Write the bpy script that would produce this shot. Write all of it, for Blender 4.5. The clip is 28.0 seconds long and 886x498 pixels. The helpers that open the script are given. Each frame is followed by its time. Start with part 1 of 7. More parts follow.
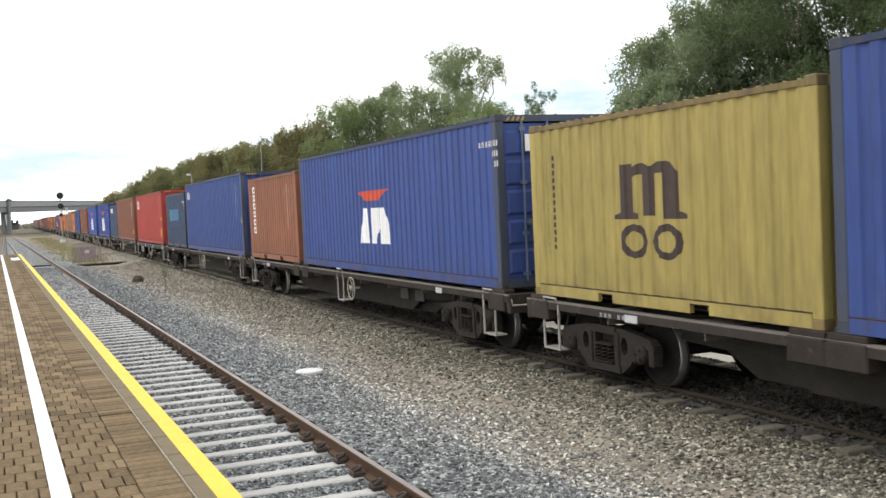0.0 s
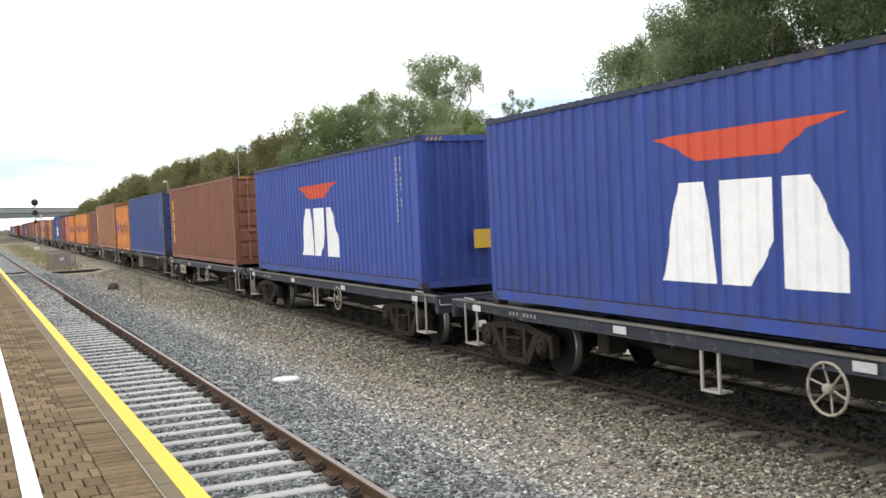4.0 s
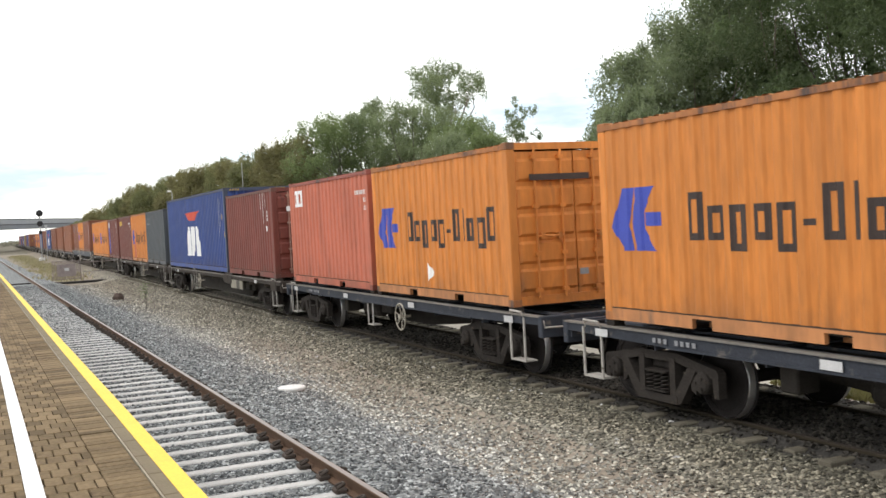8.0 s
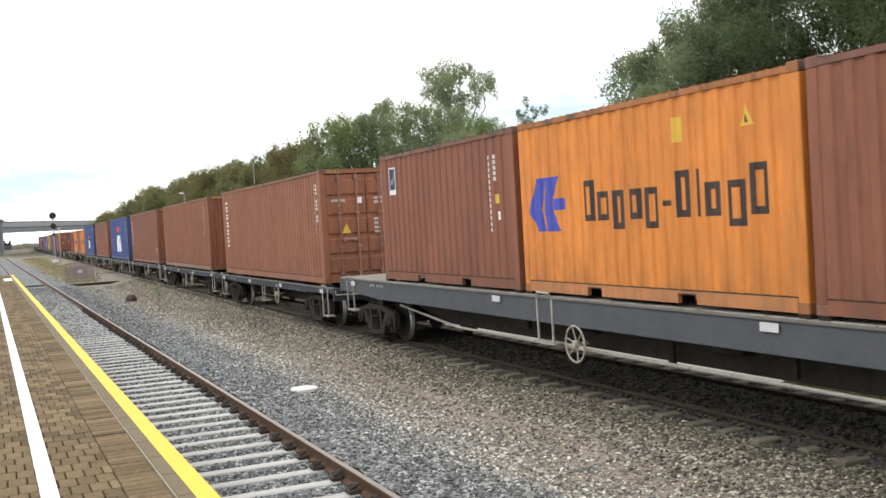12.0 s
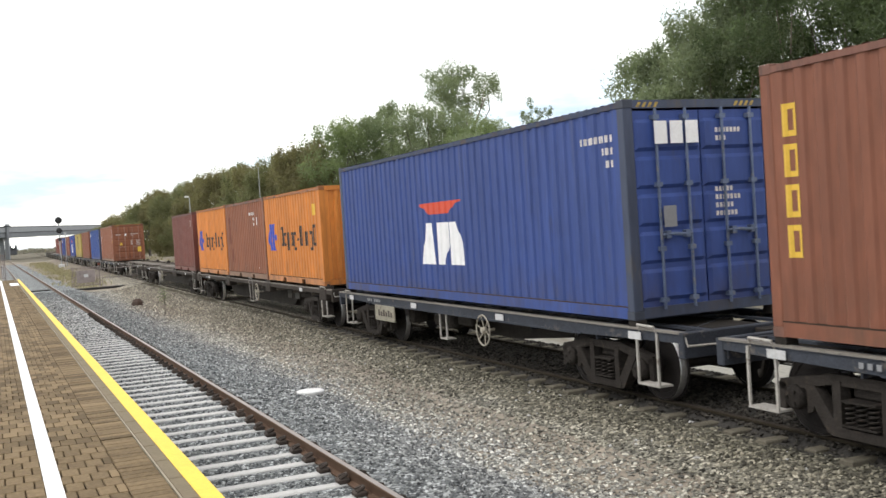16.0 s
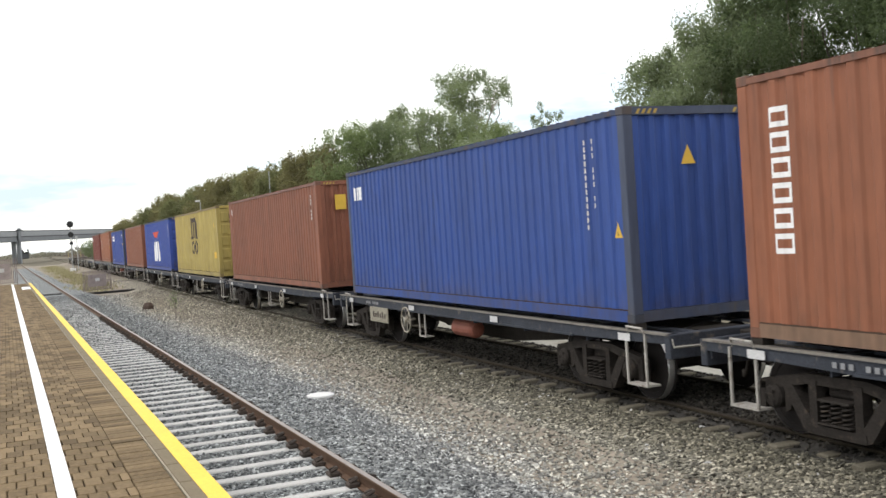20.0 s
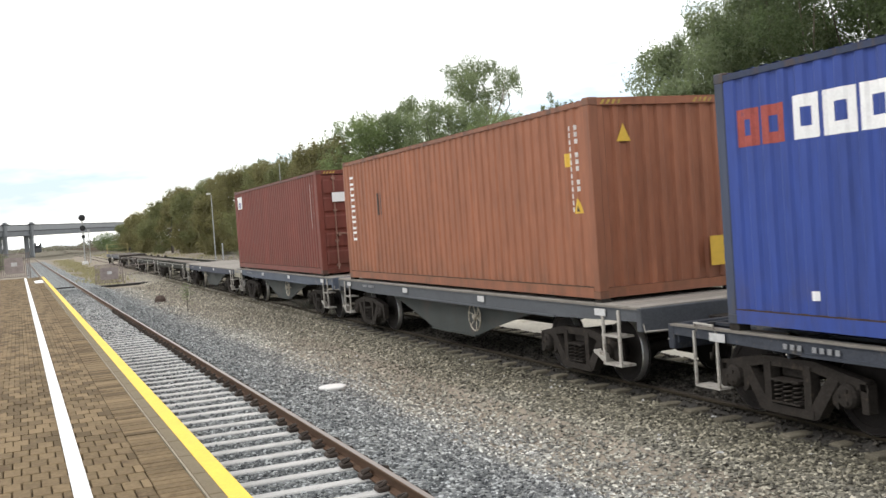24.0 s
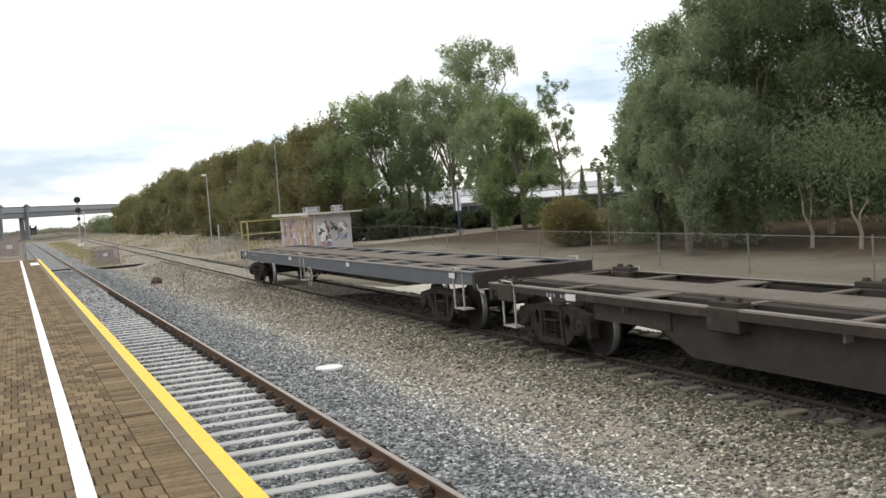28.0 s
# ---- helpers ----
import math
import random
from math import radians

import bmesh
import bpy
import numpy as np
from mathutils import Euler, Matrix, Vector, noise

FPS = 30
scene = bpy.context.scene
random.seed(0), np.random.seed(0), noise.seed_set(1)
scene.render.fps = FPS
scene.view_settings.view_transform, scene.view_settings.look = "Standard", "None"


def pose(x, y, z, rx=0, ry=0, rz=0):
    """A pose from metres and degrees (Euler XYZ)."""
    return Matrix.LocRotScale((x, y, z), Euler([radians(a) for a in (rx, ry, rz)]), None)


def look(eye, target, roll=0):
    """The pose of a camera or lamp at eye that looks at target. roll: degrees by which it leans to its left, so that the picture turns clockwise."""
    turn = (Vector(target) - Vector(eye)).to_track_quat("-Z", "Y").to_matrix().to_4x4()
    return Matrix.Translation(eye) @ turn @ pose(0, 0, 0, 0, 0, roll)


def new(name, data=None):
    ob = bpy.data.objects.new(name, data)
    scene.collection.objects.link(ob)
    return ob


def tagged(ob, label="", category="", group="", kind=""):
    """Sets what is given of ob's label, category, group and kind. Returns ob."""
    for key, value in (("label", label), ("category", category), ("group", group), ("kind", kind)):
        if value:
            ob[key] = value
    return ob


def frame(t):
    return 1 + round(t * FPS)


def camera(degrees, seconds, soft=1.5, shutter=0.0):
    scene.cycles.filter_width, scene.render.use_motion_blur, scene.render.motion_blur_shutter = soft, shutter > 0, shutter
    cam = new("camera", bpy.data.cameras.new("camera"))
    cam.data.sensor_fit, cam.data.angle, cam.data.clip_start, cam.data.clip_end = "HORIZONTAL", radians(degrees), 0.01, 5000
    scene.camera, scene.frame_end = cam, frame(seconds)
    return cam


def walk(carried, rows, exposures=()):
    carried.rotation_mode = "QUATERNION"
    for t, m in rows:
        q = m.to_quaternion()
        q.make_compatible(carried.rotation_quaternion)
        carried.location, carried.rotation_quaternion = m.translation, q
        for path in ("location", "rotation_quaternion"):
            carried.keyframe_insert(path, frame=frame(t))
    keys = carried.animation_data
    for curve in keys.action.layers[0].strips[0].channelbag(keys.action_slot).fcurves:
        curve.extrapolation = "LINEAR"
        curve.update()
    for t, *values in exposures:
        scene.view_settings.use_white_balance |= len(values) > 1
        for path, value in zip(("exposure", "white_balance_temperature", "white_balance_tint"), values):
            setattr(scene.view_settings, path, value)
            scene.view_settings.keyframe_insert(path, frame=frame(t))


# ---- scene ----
cam = camera(46.9, 28.0, soft=1.5, shutter=0.03)
EYE = (0.0, 0.0, 2.557)
# seconds, turn to the right, tilt up, lean (degrees)
AIM = [
    (0, 23.267, -2.500, -2.651), (0.5, 23.523, -2.352, -2.463), (1, 23.852, -2.248, -2.441), (1.5, 23.933, -2.163, -2.630),
    (2, 24.144, -2.015, -2.592), (2.5, 24.245, -1.938, -2.771), (3, 24.265, -2.140, -2.686), (3.5, 24.589, -2.159, -2.487),
    (5.5, 24.138, -2.002, -2.800), (6, 24.071, -2.133, -2.733), (6.5, 24.084, -2.158, -2.828), (7, 24.087, -2.106, -2.910),
    (7.5, 24.356, -1.866, -2.983), (8, 24.320, -1.708, -3.033), (8.5, 24.265, -1.717, -2.980), (9, 24.188, -1.860, -3.077),
    (9.5, 23.812, -1.937, -3.082), (10, 23.680, -1.939, -3.083), (10.5, 23.715, -1.855, -3.158), (11, 23.820, -1.731, -3.210),
    (11.5, 23.746, -1.568, -3.419), (12, 23.667, -1.650, -3.318), (12.5, 23.617, -1.635, -3.396), (14.5, 23.706, -1.526, -3.504),
    (15, 23.637, -1.429, -3.487), (15.5, 23.530, -1.368, -3.558), (16, 23.382, -1.518, -3.698), (16.5, 23.375, -1.750, -3.475),
    (17, 23.412, -1.878, -3.385), (17.5, 23.277, -1.942, -3.584), (18, 23.103, -2.016, -3.461),
    (18.5, 23.066, -1.782, -3.268), (19, 22.926, -1.393, -3.463), (19.5, 22.843, -1.279, -3.615), (20, 22.828, -1.256, -3.690),
    (20.5, 22.760, -1.430, -3.891), (21, 22.555, -1.546, -3.971), (21.5, 22.377, -1.794, -4.137), (23.5, 22.213, -1.686, -3.973),
    (24, 22.195, -1.702, -4.045), (24.5, 22.043, -1.733, -4.298), 
    (25, 22.016, -1.747, -4.217), (25.5, 22.071, -1.850, -4.400), (26, 22.107, -1.930, -4.497),
    (26.5, 22.226, -2.117, -4.356), (27, 22.283, -2.266, -4.466), (27.5, 22.321, -2.578, -4.383), (28, 22.332, -2.818, -4.309),
]
walk(cam, [(t, pose(*EYE, 90 + p, 0, -y) @ pose(0, 0, 0, 0, 0, r)) for t, y, p, r in AIM],
     exposures=[(0, 0.04), (17.5, 0.06), (18.5, 0.0), (20, 0.04), (24, 0.03), (25, -0.02), (25.6, -0.12), (26.2, -0.18), (28, -0.18)])

# ---- world and sun: a bright overcast day ----
world = bpy.data.worlds.new("overcast_sky")
scene.world = world
world.use_nodes = True
wt = world.node_tree
wt.nodes.clear()
sky = wt.nodes.new("ShaderNodeTexSky")
sky.sky_type, sky.sun_disc = "NISHITA", False
sky.sun_elevation, sky.sun_rotation = radians(48), radians(288)
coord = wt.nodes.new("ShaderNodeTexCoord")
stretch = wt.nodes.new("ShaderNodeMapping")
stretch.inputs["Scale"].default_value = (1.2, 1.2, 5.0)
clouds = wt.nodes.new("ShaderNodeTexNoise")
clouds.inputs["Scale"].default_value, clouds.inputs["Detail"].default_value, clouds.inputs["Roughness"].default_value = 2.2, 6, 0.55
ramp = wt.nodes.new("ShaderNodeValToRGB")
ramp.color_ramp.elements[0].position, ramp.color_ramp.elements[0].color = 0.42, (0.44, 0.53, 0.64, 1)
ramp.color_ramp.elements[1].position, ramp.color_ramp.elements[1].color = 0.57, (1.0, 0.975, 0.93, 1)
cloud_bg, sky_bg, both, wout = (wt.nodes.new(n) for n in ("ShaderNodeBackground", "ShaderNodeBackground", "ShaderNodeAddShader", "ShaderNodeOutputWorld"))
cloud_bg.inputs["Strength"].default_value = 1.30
sky_bg.inputs["Strength"].default_value = 0.05
wt.links.new(coord.outputs["Generated"], stretch.inputs["Vector"])
wt.links.new(stretch.outputs["Vector"], clouds.inputs["Vector"])
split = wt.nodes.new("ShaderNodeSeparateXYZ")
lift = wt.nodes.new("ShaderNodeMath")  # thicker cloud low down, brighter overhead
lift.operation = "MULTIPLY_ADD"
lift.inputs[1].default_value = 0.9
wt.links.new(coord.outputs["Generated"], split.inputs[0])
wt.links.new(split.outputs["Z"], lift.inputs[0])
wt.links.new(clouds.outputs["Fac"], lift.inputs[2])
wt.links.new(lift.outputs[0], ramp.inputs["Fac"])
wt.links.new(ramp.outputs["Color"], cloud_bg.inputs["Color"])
wt.links.new(sky.outputs["Color"], sky_bg.inputs["Color"])
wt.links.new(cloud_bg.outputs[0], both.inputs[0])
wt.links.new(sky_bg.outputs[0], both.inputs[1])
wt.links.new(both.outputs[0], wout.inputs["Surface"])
sun_data = bpy.data.lights.new("sun", "SUN")
sun_data.energy, sun_data.angle, sun_data.color = 1.0, radians(20), (1.0, 0.97, 0.92)
sun = new("sun", sun_data)
sun.matrix_world = look((-33, 11, 38), (0, 0, 0))


# ---- materials ----
def material(name, base, rough=0.6, metal=0.0, vary=0.25, scale=3.0, grain=40.0, bump=0.15, stain=None, stain_at=0.62, stretch=(1, 1, 1), per="object", spec=0.4):
    """Base colour with slow stains and fine grain, and a fine relief."""
    m = bpy.data.materials.new(name)
    m.use_nodes = True
    nt = m.node_tree
    p = nt.nodes["Principled BSDF"]
    tc = nt.nodes.new("ShaderNodeTexCoord")
    mp = nt.nodes.new("ShaderNodeMapping")
    mp.inputs["Scale"].default_value = stretch
    nt.links.new(tc.outputs["Object"], mp.inputs["Vector"])
    big = nt.nodes.new("ShaderNodeTexNoise")
    big.inputs["Scale"].default_value, big.inputs["Detail"].default_value, big.inputs["Roughness"].default_value = scale, 5, 0.6
    fine = nt.nodes.new("ShaderNodeTexNoise")
    fine.inputs["Scale"].default_value, fine.inputs["Detail"].default_value = grain, 3
    nt.links.new(mp.outputs[0], big.inputs["Vector"])
    nt.links.new(mp.outputs[0], fine.inputs["Vector"])
    add = nt.nodes.new("ShaderNodeMath")
    add.operation = "ADD"
    nt.links.new(big.outputs["Fac"], add.inputs[0])
    nt.links.new(fine.outputs["Fac"], add.inputs[1])
    last = add.outputs[0]
    if per == "object":
        info = nt.nodes.new("ShaderNodeObjectInfo")
        rnd = info.outputs["Random"]
        away = nt.nodes.new("ShaderNodeMath")  # each object wears in its own way
        away.operation = "MULTIPLY"
        away.inputs[1].default_value = 41.0
        nt.links.new(rnd, away.inputs[0])
        nt.links.new(away.outputs[0], mp.inputs["Location"])
    else:
        info = nt.nodes.new("ShaderNodeNewGeometry")
        rnd = info.outputs["Random Per Island"]
    mul = nt.nodes.new("ShaderNodeMath")
    mul.operation = "MULTIPLY_ADD"
    mul.inputs[1].default_value, mul.inputs[2].default_value = (0.35, -0.175) if per == "object" else (0.9, -0.45)
    nt.links.new(rnd, mul.inputs[0])
    add2 = nt.nodes.new("ShaderNodeMath")
    add2.operation = "ADD"
    nt.links.new(last, add2.inputs[0])
    nt.links.new(mul.outputs[0], add2.inputs[1])
    rg = nt.nodes.new("ShaderNodeMapRange")
    rg.inputs["From Min"].default_value, rg.inputs["From Max"].default_value = 0.6, 1.4
    rg.inputs["To Min"].default_value, rg.inputs["To Max"].default_value = 1 - vary, 1 + vary
    nt.links.new(add2.outputs[0], rg.inputs["Value"])
    tint = nt.nodes.new("ShaderNodeVectorMath")
    tint.operation = "SCALE"
    tint.inputs[0].default_value = base
    nt.links.new(rg.outputs[0], tint.inputs["Scale"])
    colour = tint.outputs[0]
    if stain:
        worn = nt.nodes.new("ShaderNodeTexNoise")
        worn.inputs["Scale"].default_value, worn.inputs["Detail"].default_value, worn.inputs["Roughness"].default_value = scale * 1.7, 7, 0.68
        off = nt.nodes.new("ShaderNodeVectorMath")
        off.operation = "ADD"
        off.inputs[1].default_value = (7.3, 2.1, 4.4)
        nt.links.new(mp.outputs[0], off.inputs[0])
        nt.links.new(off.outputs[0], worn.inputs["Vector"])
        edge = nt.nodes.new("ShaderNodeMapRange")
        edge.inputs["From Min"].default_value, edge.inputs["From Max"].default_value = stain_at, stain_at + 0.12
        nt.links.new(worn.outputs["Fac"], edge.inputs["Value"])
        mix = nt.nodes.new("ShaderNodeMix")
        mix.data_type = "RGBA"
        mix.inputs["B"].default_value = (*stain, 1)
        nt.links.new(edge.outputs[0], mix.inputs["Factor"])
        nt.links.new(colour, mix.inputs["A"])
        colour = mix.outputs["Result"]
    nt.links.new(colour, p.inputs["Base Color"])
    p.inputs["Roughness"].default_value, p.inputs["Metallic"].default_value = rough, metal
    p.inputs["Specular IOR Level"].default_value = spec
    if bump:
        b = nt.nodes.new("ShaderNodeBump")
        b.inputs["Strength"].default_value, b.inputs["Distance"].default_value = bump, 0.02
        nt.links.new(fine.outputs["Fac"], b.inputs["Height"])
        nt.links.new(b.outputs[0], p.inputs["Normal"])
    return m


def gravel(name, cells, pieces):
    """Crushed stone in bands across the line: blue-grey by the near track, a pale dusty strip, then brown-grey."""
    m = bpy.data.materials.new(name)
    m.use_nodes = True
    nt = m.node_tree
    p = nt.nodes["Principled BSDF"]
    tc = nt.nodes.new("ShaderNodeTexCoord")
    sep = nt.nodes.new("ShaderNodeSeparateXYZ")
    nt.links.new(tc.outputs["Object"], sep.inputs[0])
    slow = nt.nodes.new("ShaderNodeTexNoise")
    slow.inputs["Scale"].default_value, slow.inputs["Detail"].default_value, slow.inputs["Roughness"].default_value = 0.9, 6, 0.65
    drawn = nt.nodes.new("ShaderNodeMapping")  # the bands run along the line
    drawn.inputs["Scale"].default_value = (1.0, 0.3, 1.0)
    nt.links.new(tc.outputs["Object"], drawn.inputs["Vector"])
    nt.links.new(drawn.outputs[0], slow.inputs["Vector"])
    wander = nt.nodes.new("ShaderNodeMath")
    wander.operation = "MULTIPLY_ADD"
    wander.inputs[1].default_value = 2.2
    nt.links.new(slow.outputs["Fac"], wander.inputs[0])
    nt.links.new(sep.outputs["X"], wander.inputs[2])
    span = nt.nodes.new("ShaderNodeMapRange")
    span.inputs["From Min"].default_value, span.inputs["From Max"].default_value = 2.1, 11.1
    nt.links.new(wander.outputs[0], span.inputs["Value"])
    band = nt.nodes.new("ShaderNodeValToRGB")
    cr = band.color_ramp
    cr.elements[0].position, cr.elements[0].color = 0.30, (0.226, 0.240, 0.250, 1)
    cr.elements[1].position, cr.elements[1].color = 0.44, (0.300, 0.308, 0.312, 1)
    # darkest by the freight line: brake dust plus train shade in the colour
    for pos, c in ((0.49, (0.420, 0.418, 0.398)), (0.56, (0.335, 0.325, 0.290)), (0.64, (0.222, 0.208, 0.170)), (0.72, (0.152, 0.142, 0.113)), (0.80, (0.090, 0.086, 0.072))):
        e = cr.elements.new(pos)
        e.color = (*c, 1)
    nt.links.new(span.outputs[0], band.inputs["Fac"])
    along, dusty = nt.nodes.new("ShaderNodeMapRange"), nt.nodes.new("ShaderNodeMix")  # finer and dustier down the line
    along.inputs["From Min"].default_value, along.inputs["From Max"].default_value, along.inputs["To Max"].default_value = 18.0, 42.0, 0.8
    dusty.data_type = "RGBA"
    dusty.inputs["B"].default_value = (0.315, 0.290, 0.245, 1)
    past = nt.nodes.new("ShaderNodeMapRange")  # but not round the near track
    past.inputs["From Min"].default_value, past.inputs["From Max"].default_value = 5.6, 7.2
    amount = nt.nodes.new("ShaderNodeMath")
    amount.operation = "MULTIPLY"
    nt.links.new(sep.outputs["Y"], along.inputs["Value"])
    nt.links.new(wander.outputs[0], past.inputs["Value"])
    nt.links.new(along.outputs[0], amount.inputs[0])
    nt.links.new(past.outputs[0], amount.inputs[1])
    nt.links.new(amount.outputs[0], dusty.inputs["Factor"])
    nt.links.new(band.outputs["Color"], dusty.inputs["A"])
    if pieces:
        info = nt.nodes.new("ShaderNodeNewGeometry")
        value = info.outputs["Random Per Island"]
    else:
        vor = nt.nodes.new("ShaderNodeTexVoronoi")
        vor.inputs["Scale"].default_value = cells
        nt.links.new(tc.outputs["Object"], vor.inputs["Vector"])
        pick = nt.nodes.new("ShaderNodeSeparateColor")
        nt.links.new(vor.outputs["Color"], pick.inputs[0])
        value = pick.outputs[0]
        b = nt.nodes.new("ShaderNodeBump")
        b.inputs["Strength"].default_value, b.inputs["Distance"].default_value = 0.8, 0.03
        b.invert = True
        nt.links.new(vor.outputs["Distance"], b.inputs["Height"])
        nt.links.new(b.outputs[0], p.inputs["Normal"])
    shades = nt.nodes.new("ShaderNodeValToRGB")
    shades.color_ramp.elements[0].position, shades.color_ramp.elements[0].color = 0.0, (0.28, 0.28, 0.285, 1)
    shades.color_ramp.elements[1].position, shades.color_ramp.elements[1].color = 1.0, (2.3, 2.27, 2.2, 1)
    for pos, c in ((0.45, (0.75, 0.75, 0.735)), (0.8, (1.21, 1.20, 1.13))):
        e = shades.color_ramp.elements.new(pos)
        e.color = (*c, 1)
    nt.links.new(value, shades.inputs["Fac"])
    mul = nt.nodes.new("ShaderNodeMix")
    mul.data_type, mul.blend_type = "RGBA", "MULTIPLY"
    mul.inputs["Factor"].default_value = 1.0
    nt.links.new(dusty.outputs["Result"], mul.inputs["A"])
    nt.links.new(shades.outputs["Color"], mul.inputs["B"])
    nt.links.new(mul.outputs["Result"], p.inputs["Base Color"])
    p.inputs["Roughness"].default_value = 0.9
    p.inputs["Specular IOR Level"].default_value = 0.1
    return m


def paint(name, base, stain=(0.14, 0.068, 0.046), at=0.595, drips=0.6):
    """Worn container paint with rust runs down the wall."""
    m = material(name, base, rough=0.6, vary=0.24, scale=0.9, grain=7.0, bump=0.03, stain=stain, stain_at=at, stretch=(1.6, 1.6, 0.35))
    nt = m.node_tree
    p = nt.nodes["Principled BSDF"]
    colour = p.inputs["Base Color"].links[0].from_socket
    tc, info = nt.nodes.new("ShaderNodeTexCoord"), nt.nodes.new("ShaderNodeObjectInfo")
    shift = nt.nodes.new("ShaderNodeVectorMath")
    shift.operation = "ADD"
    far_off = nt.nodes.new("ShaderNodeMath")
    far_off.operation = "MULTIPLY"
    far_off.inputs[1].default_value = 23.0
    nt.links.new(info.outputs["Random"], far_off.inputs[0])
    nt.links.new(tc.outputs["Object"], shift.inputs[0])
    nt.links.new(far_off.outputs[0], shift.inputs[1])
    mp = nt.nodes.new("ShaderNodeMapping")
    mp.inputs["Scale"].default_value = (3.1, 3.1, 0.6)
    nt.links.new(shift.outputs[0], mp.inputs["Vector"])
    runs = nt.nodes.new("ShaderNodeTexNoise")
    runs.inputs["Scale"].default_value, runs.inputs["Detail"].default_value, runs.inputs["Roughness"].default_value = 1.0, 6, 0.6
    nt.links.new(mp.outputs[0], runs.inputs["Vector"])
    rg = nt.nodes.new("ShaderNodeMapRange")
    rg.inputs["From Min"].default_value, rg.inputs["From Max"].default_value = 0.34, 0.62
    rg.inputs["To Min"].default_value, rg.inputs["To Max"].default_value = 0.89, 1.05
    nt.links.new(runs.outputs["Fac"], rg.inputs["Value"])
    tint = nt.nodes.new("ShaderNodeVectorMath")
    tint.operation = "SCALE"
    nt.links.new(colour, tint.inputs[0])
    nt.links.new(rg.outputs[0], tint.inputs["Scale"])
    last = tint.outputs[0]
    split = nt.nodes.new("ShaderNodeSeparateXYZ")
    nt.links.new(tc.outputs["Object"], split.inputs[0])
    # thin rust drips that start under the roof edge, road dust along the foot in a colour darkened for the dim lower
    # wall, and broad faded clouds
    for scale, grow, edge, height, amount, dirt in (((7.0, 7.0, 0.22), 1.0, (0.58, 0.70), (1.2, 2.5), drips, stain), ((2.2, 2.2, 1.6), 1.0, (0.42, 0.70), (0.75, 0.05), 0.55, (0.075, 0.055, 0.038)), ((0.5, 0.5, 0.6), 1.0, (0.45, 0.68), (-1.0, -0.5), 0.35, tuple(0.80 * c + 0.008 for c in base))):
        mp = nt.nodes.new("ShaderNodeMapping")
        mp.inputs["Scale"].default_value = scale
        nt.links.new(shift.outputs[0], mp.inputs["Vector"])
        spots = nt.nodes.new("ShaderNodeTexNoise")
        spots.inputs["Scale"].default_value, spots.inputs["Detail"].default_value, spots.inputs["Roughness"].default_value = grow, 6, 0.62
        nt.links.new(mp.outputs[0], spots.inputs["Vector"])
        on, band, both_ = (nt.nodes.new(n) for n in ("ShaderNodeMapRange", "ShaderNodeMapRange", "ShaderNodeMath"))
        on.inputs["From Min"].default_value, on.inputs["From Max"].default_value = edge
        on.inputs["To Max"].default_value = amount
        nt.links.new(spots.outputs["Fac"], on.inputs["Value"])
        band.inputs["From Min"].default_value, band.inputs["From Max"].default_value = height
        nt.links.new(split.outputs["Z"], band.inputs["Value"])
        both_.operation = "MULTIPLY"
        nt.links.new(on.outputs[0], both_.inputs[0])
        nt.links.new(band.outputs[0], both_.inputs[1])
        mix = nt.nodes.new("ShaderNodeMix")
        mix.data_type = "RGBA"
        mix.inputs["B"].default_value = (*dirt, 1)
        nt.links.new(both_.outputs[0], mix.inputs["Factor"])
        nt.links.new(last, mix.inputs["A"])
        last = mix.outputs["Result"]
    nt.links.new(last, p.inputs["Base Color"])
    return m


PAINT = {
    "blue": paint("blue_paint", (0.030, 0.064, 0.285), (0.04, 0.055, 0.15), 0.63, 0.4),
    "blue3": paint("deep_blue_paint", (0.024, 0.064, 0.25), (0.035, 0.055, 0.14), 0.63, 0.4),
    "blue2": paint("mid_blue_paint", (0.033, 0.066, 0.235), (0.06, 0.07, 0.13), 0.62, 0.5),
    "navy": paint("slate_blue_paint", (0.036, 0.062, 0.130), (0.06, 0.07, 0.09), 0.62, 0.5),
    "teal": paint("dark_teal_paint", (0.034, 0.058, 0.112), (0.08, 0.12, 0.16), 0.64),
    "yellow": paint("mustard_yellow_paint", (0.375, 0.295, 0.088), (0.20, 0.13, 0.055), 0.62, 0.75),
    "tan": paint("orange_brown_paint", (0.275, 0.105, 0.055), (0.15, 0.065, 0.04), 0.62),
    "amber": paint("faded_amber_brown_paint", (0.305, 0.130, 0.058), (0.17, 0.08, 0.045), 0.60),
    "brown": paint("red_brown_paint", (0.220, 0.081, 0.046), (0.12, 0.05, 0.036), 0.62),
    "rust": paint("rust_brown_paint", (0.235, 0.086, 0.044), (0.13, 0.055, 0.035), 0.62),
    "maroon": paint("maroon_paint", (0.172, 0.056, 0.042), (0.10, 0.04, 0.032), 0.62),
    "brick": paint("brick_red_paint", (0.172, 0.044, 0.031), (0.10, 0.035, 0.027), 0.62),
    "dusk": paint("dull_grey_blue_paint", (0.052, 0.066, 0.108), (0.085, 0.075, 0.065), 0.58),
    "red": paint("bright_red_paint", (0.37, 0.046, 0.036), (0.24, 0.04, 0.035), 0.68),
    "salmon": paint("faded_red_paint", (0.46, 0.13, 0.075), (0.28, 0.085, 0.055), 0.66),
    "orange": paint("orange_paint", (0.61, 0.213, 0.040), (0.36, 0.135, 0.04), 0.62, 0.5),
    "grey": paint("blue_grey_paint", (0.078, 0.088, 0.096)),
}
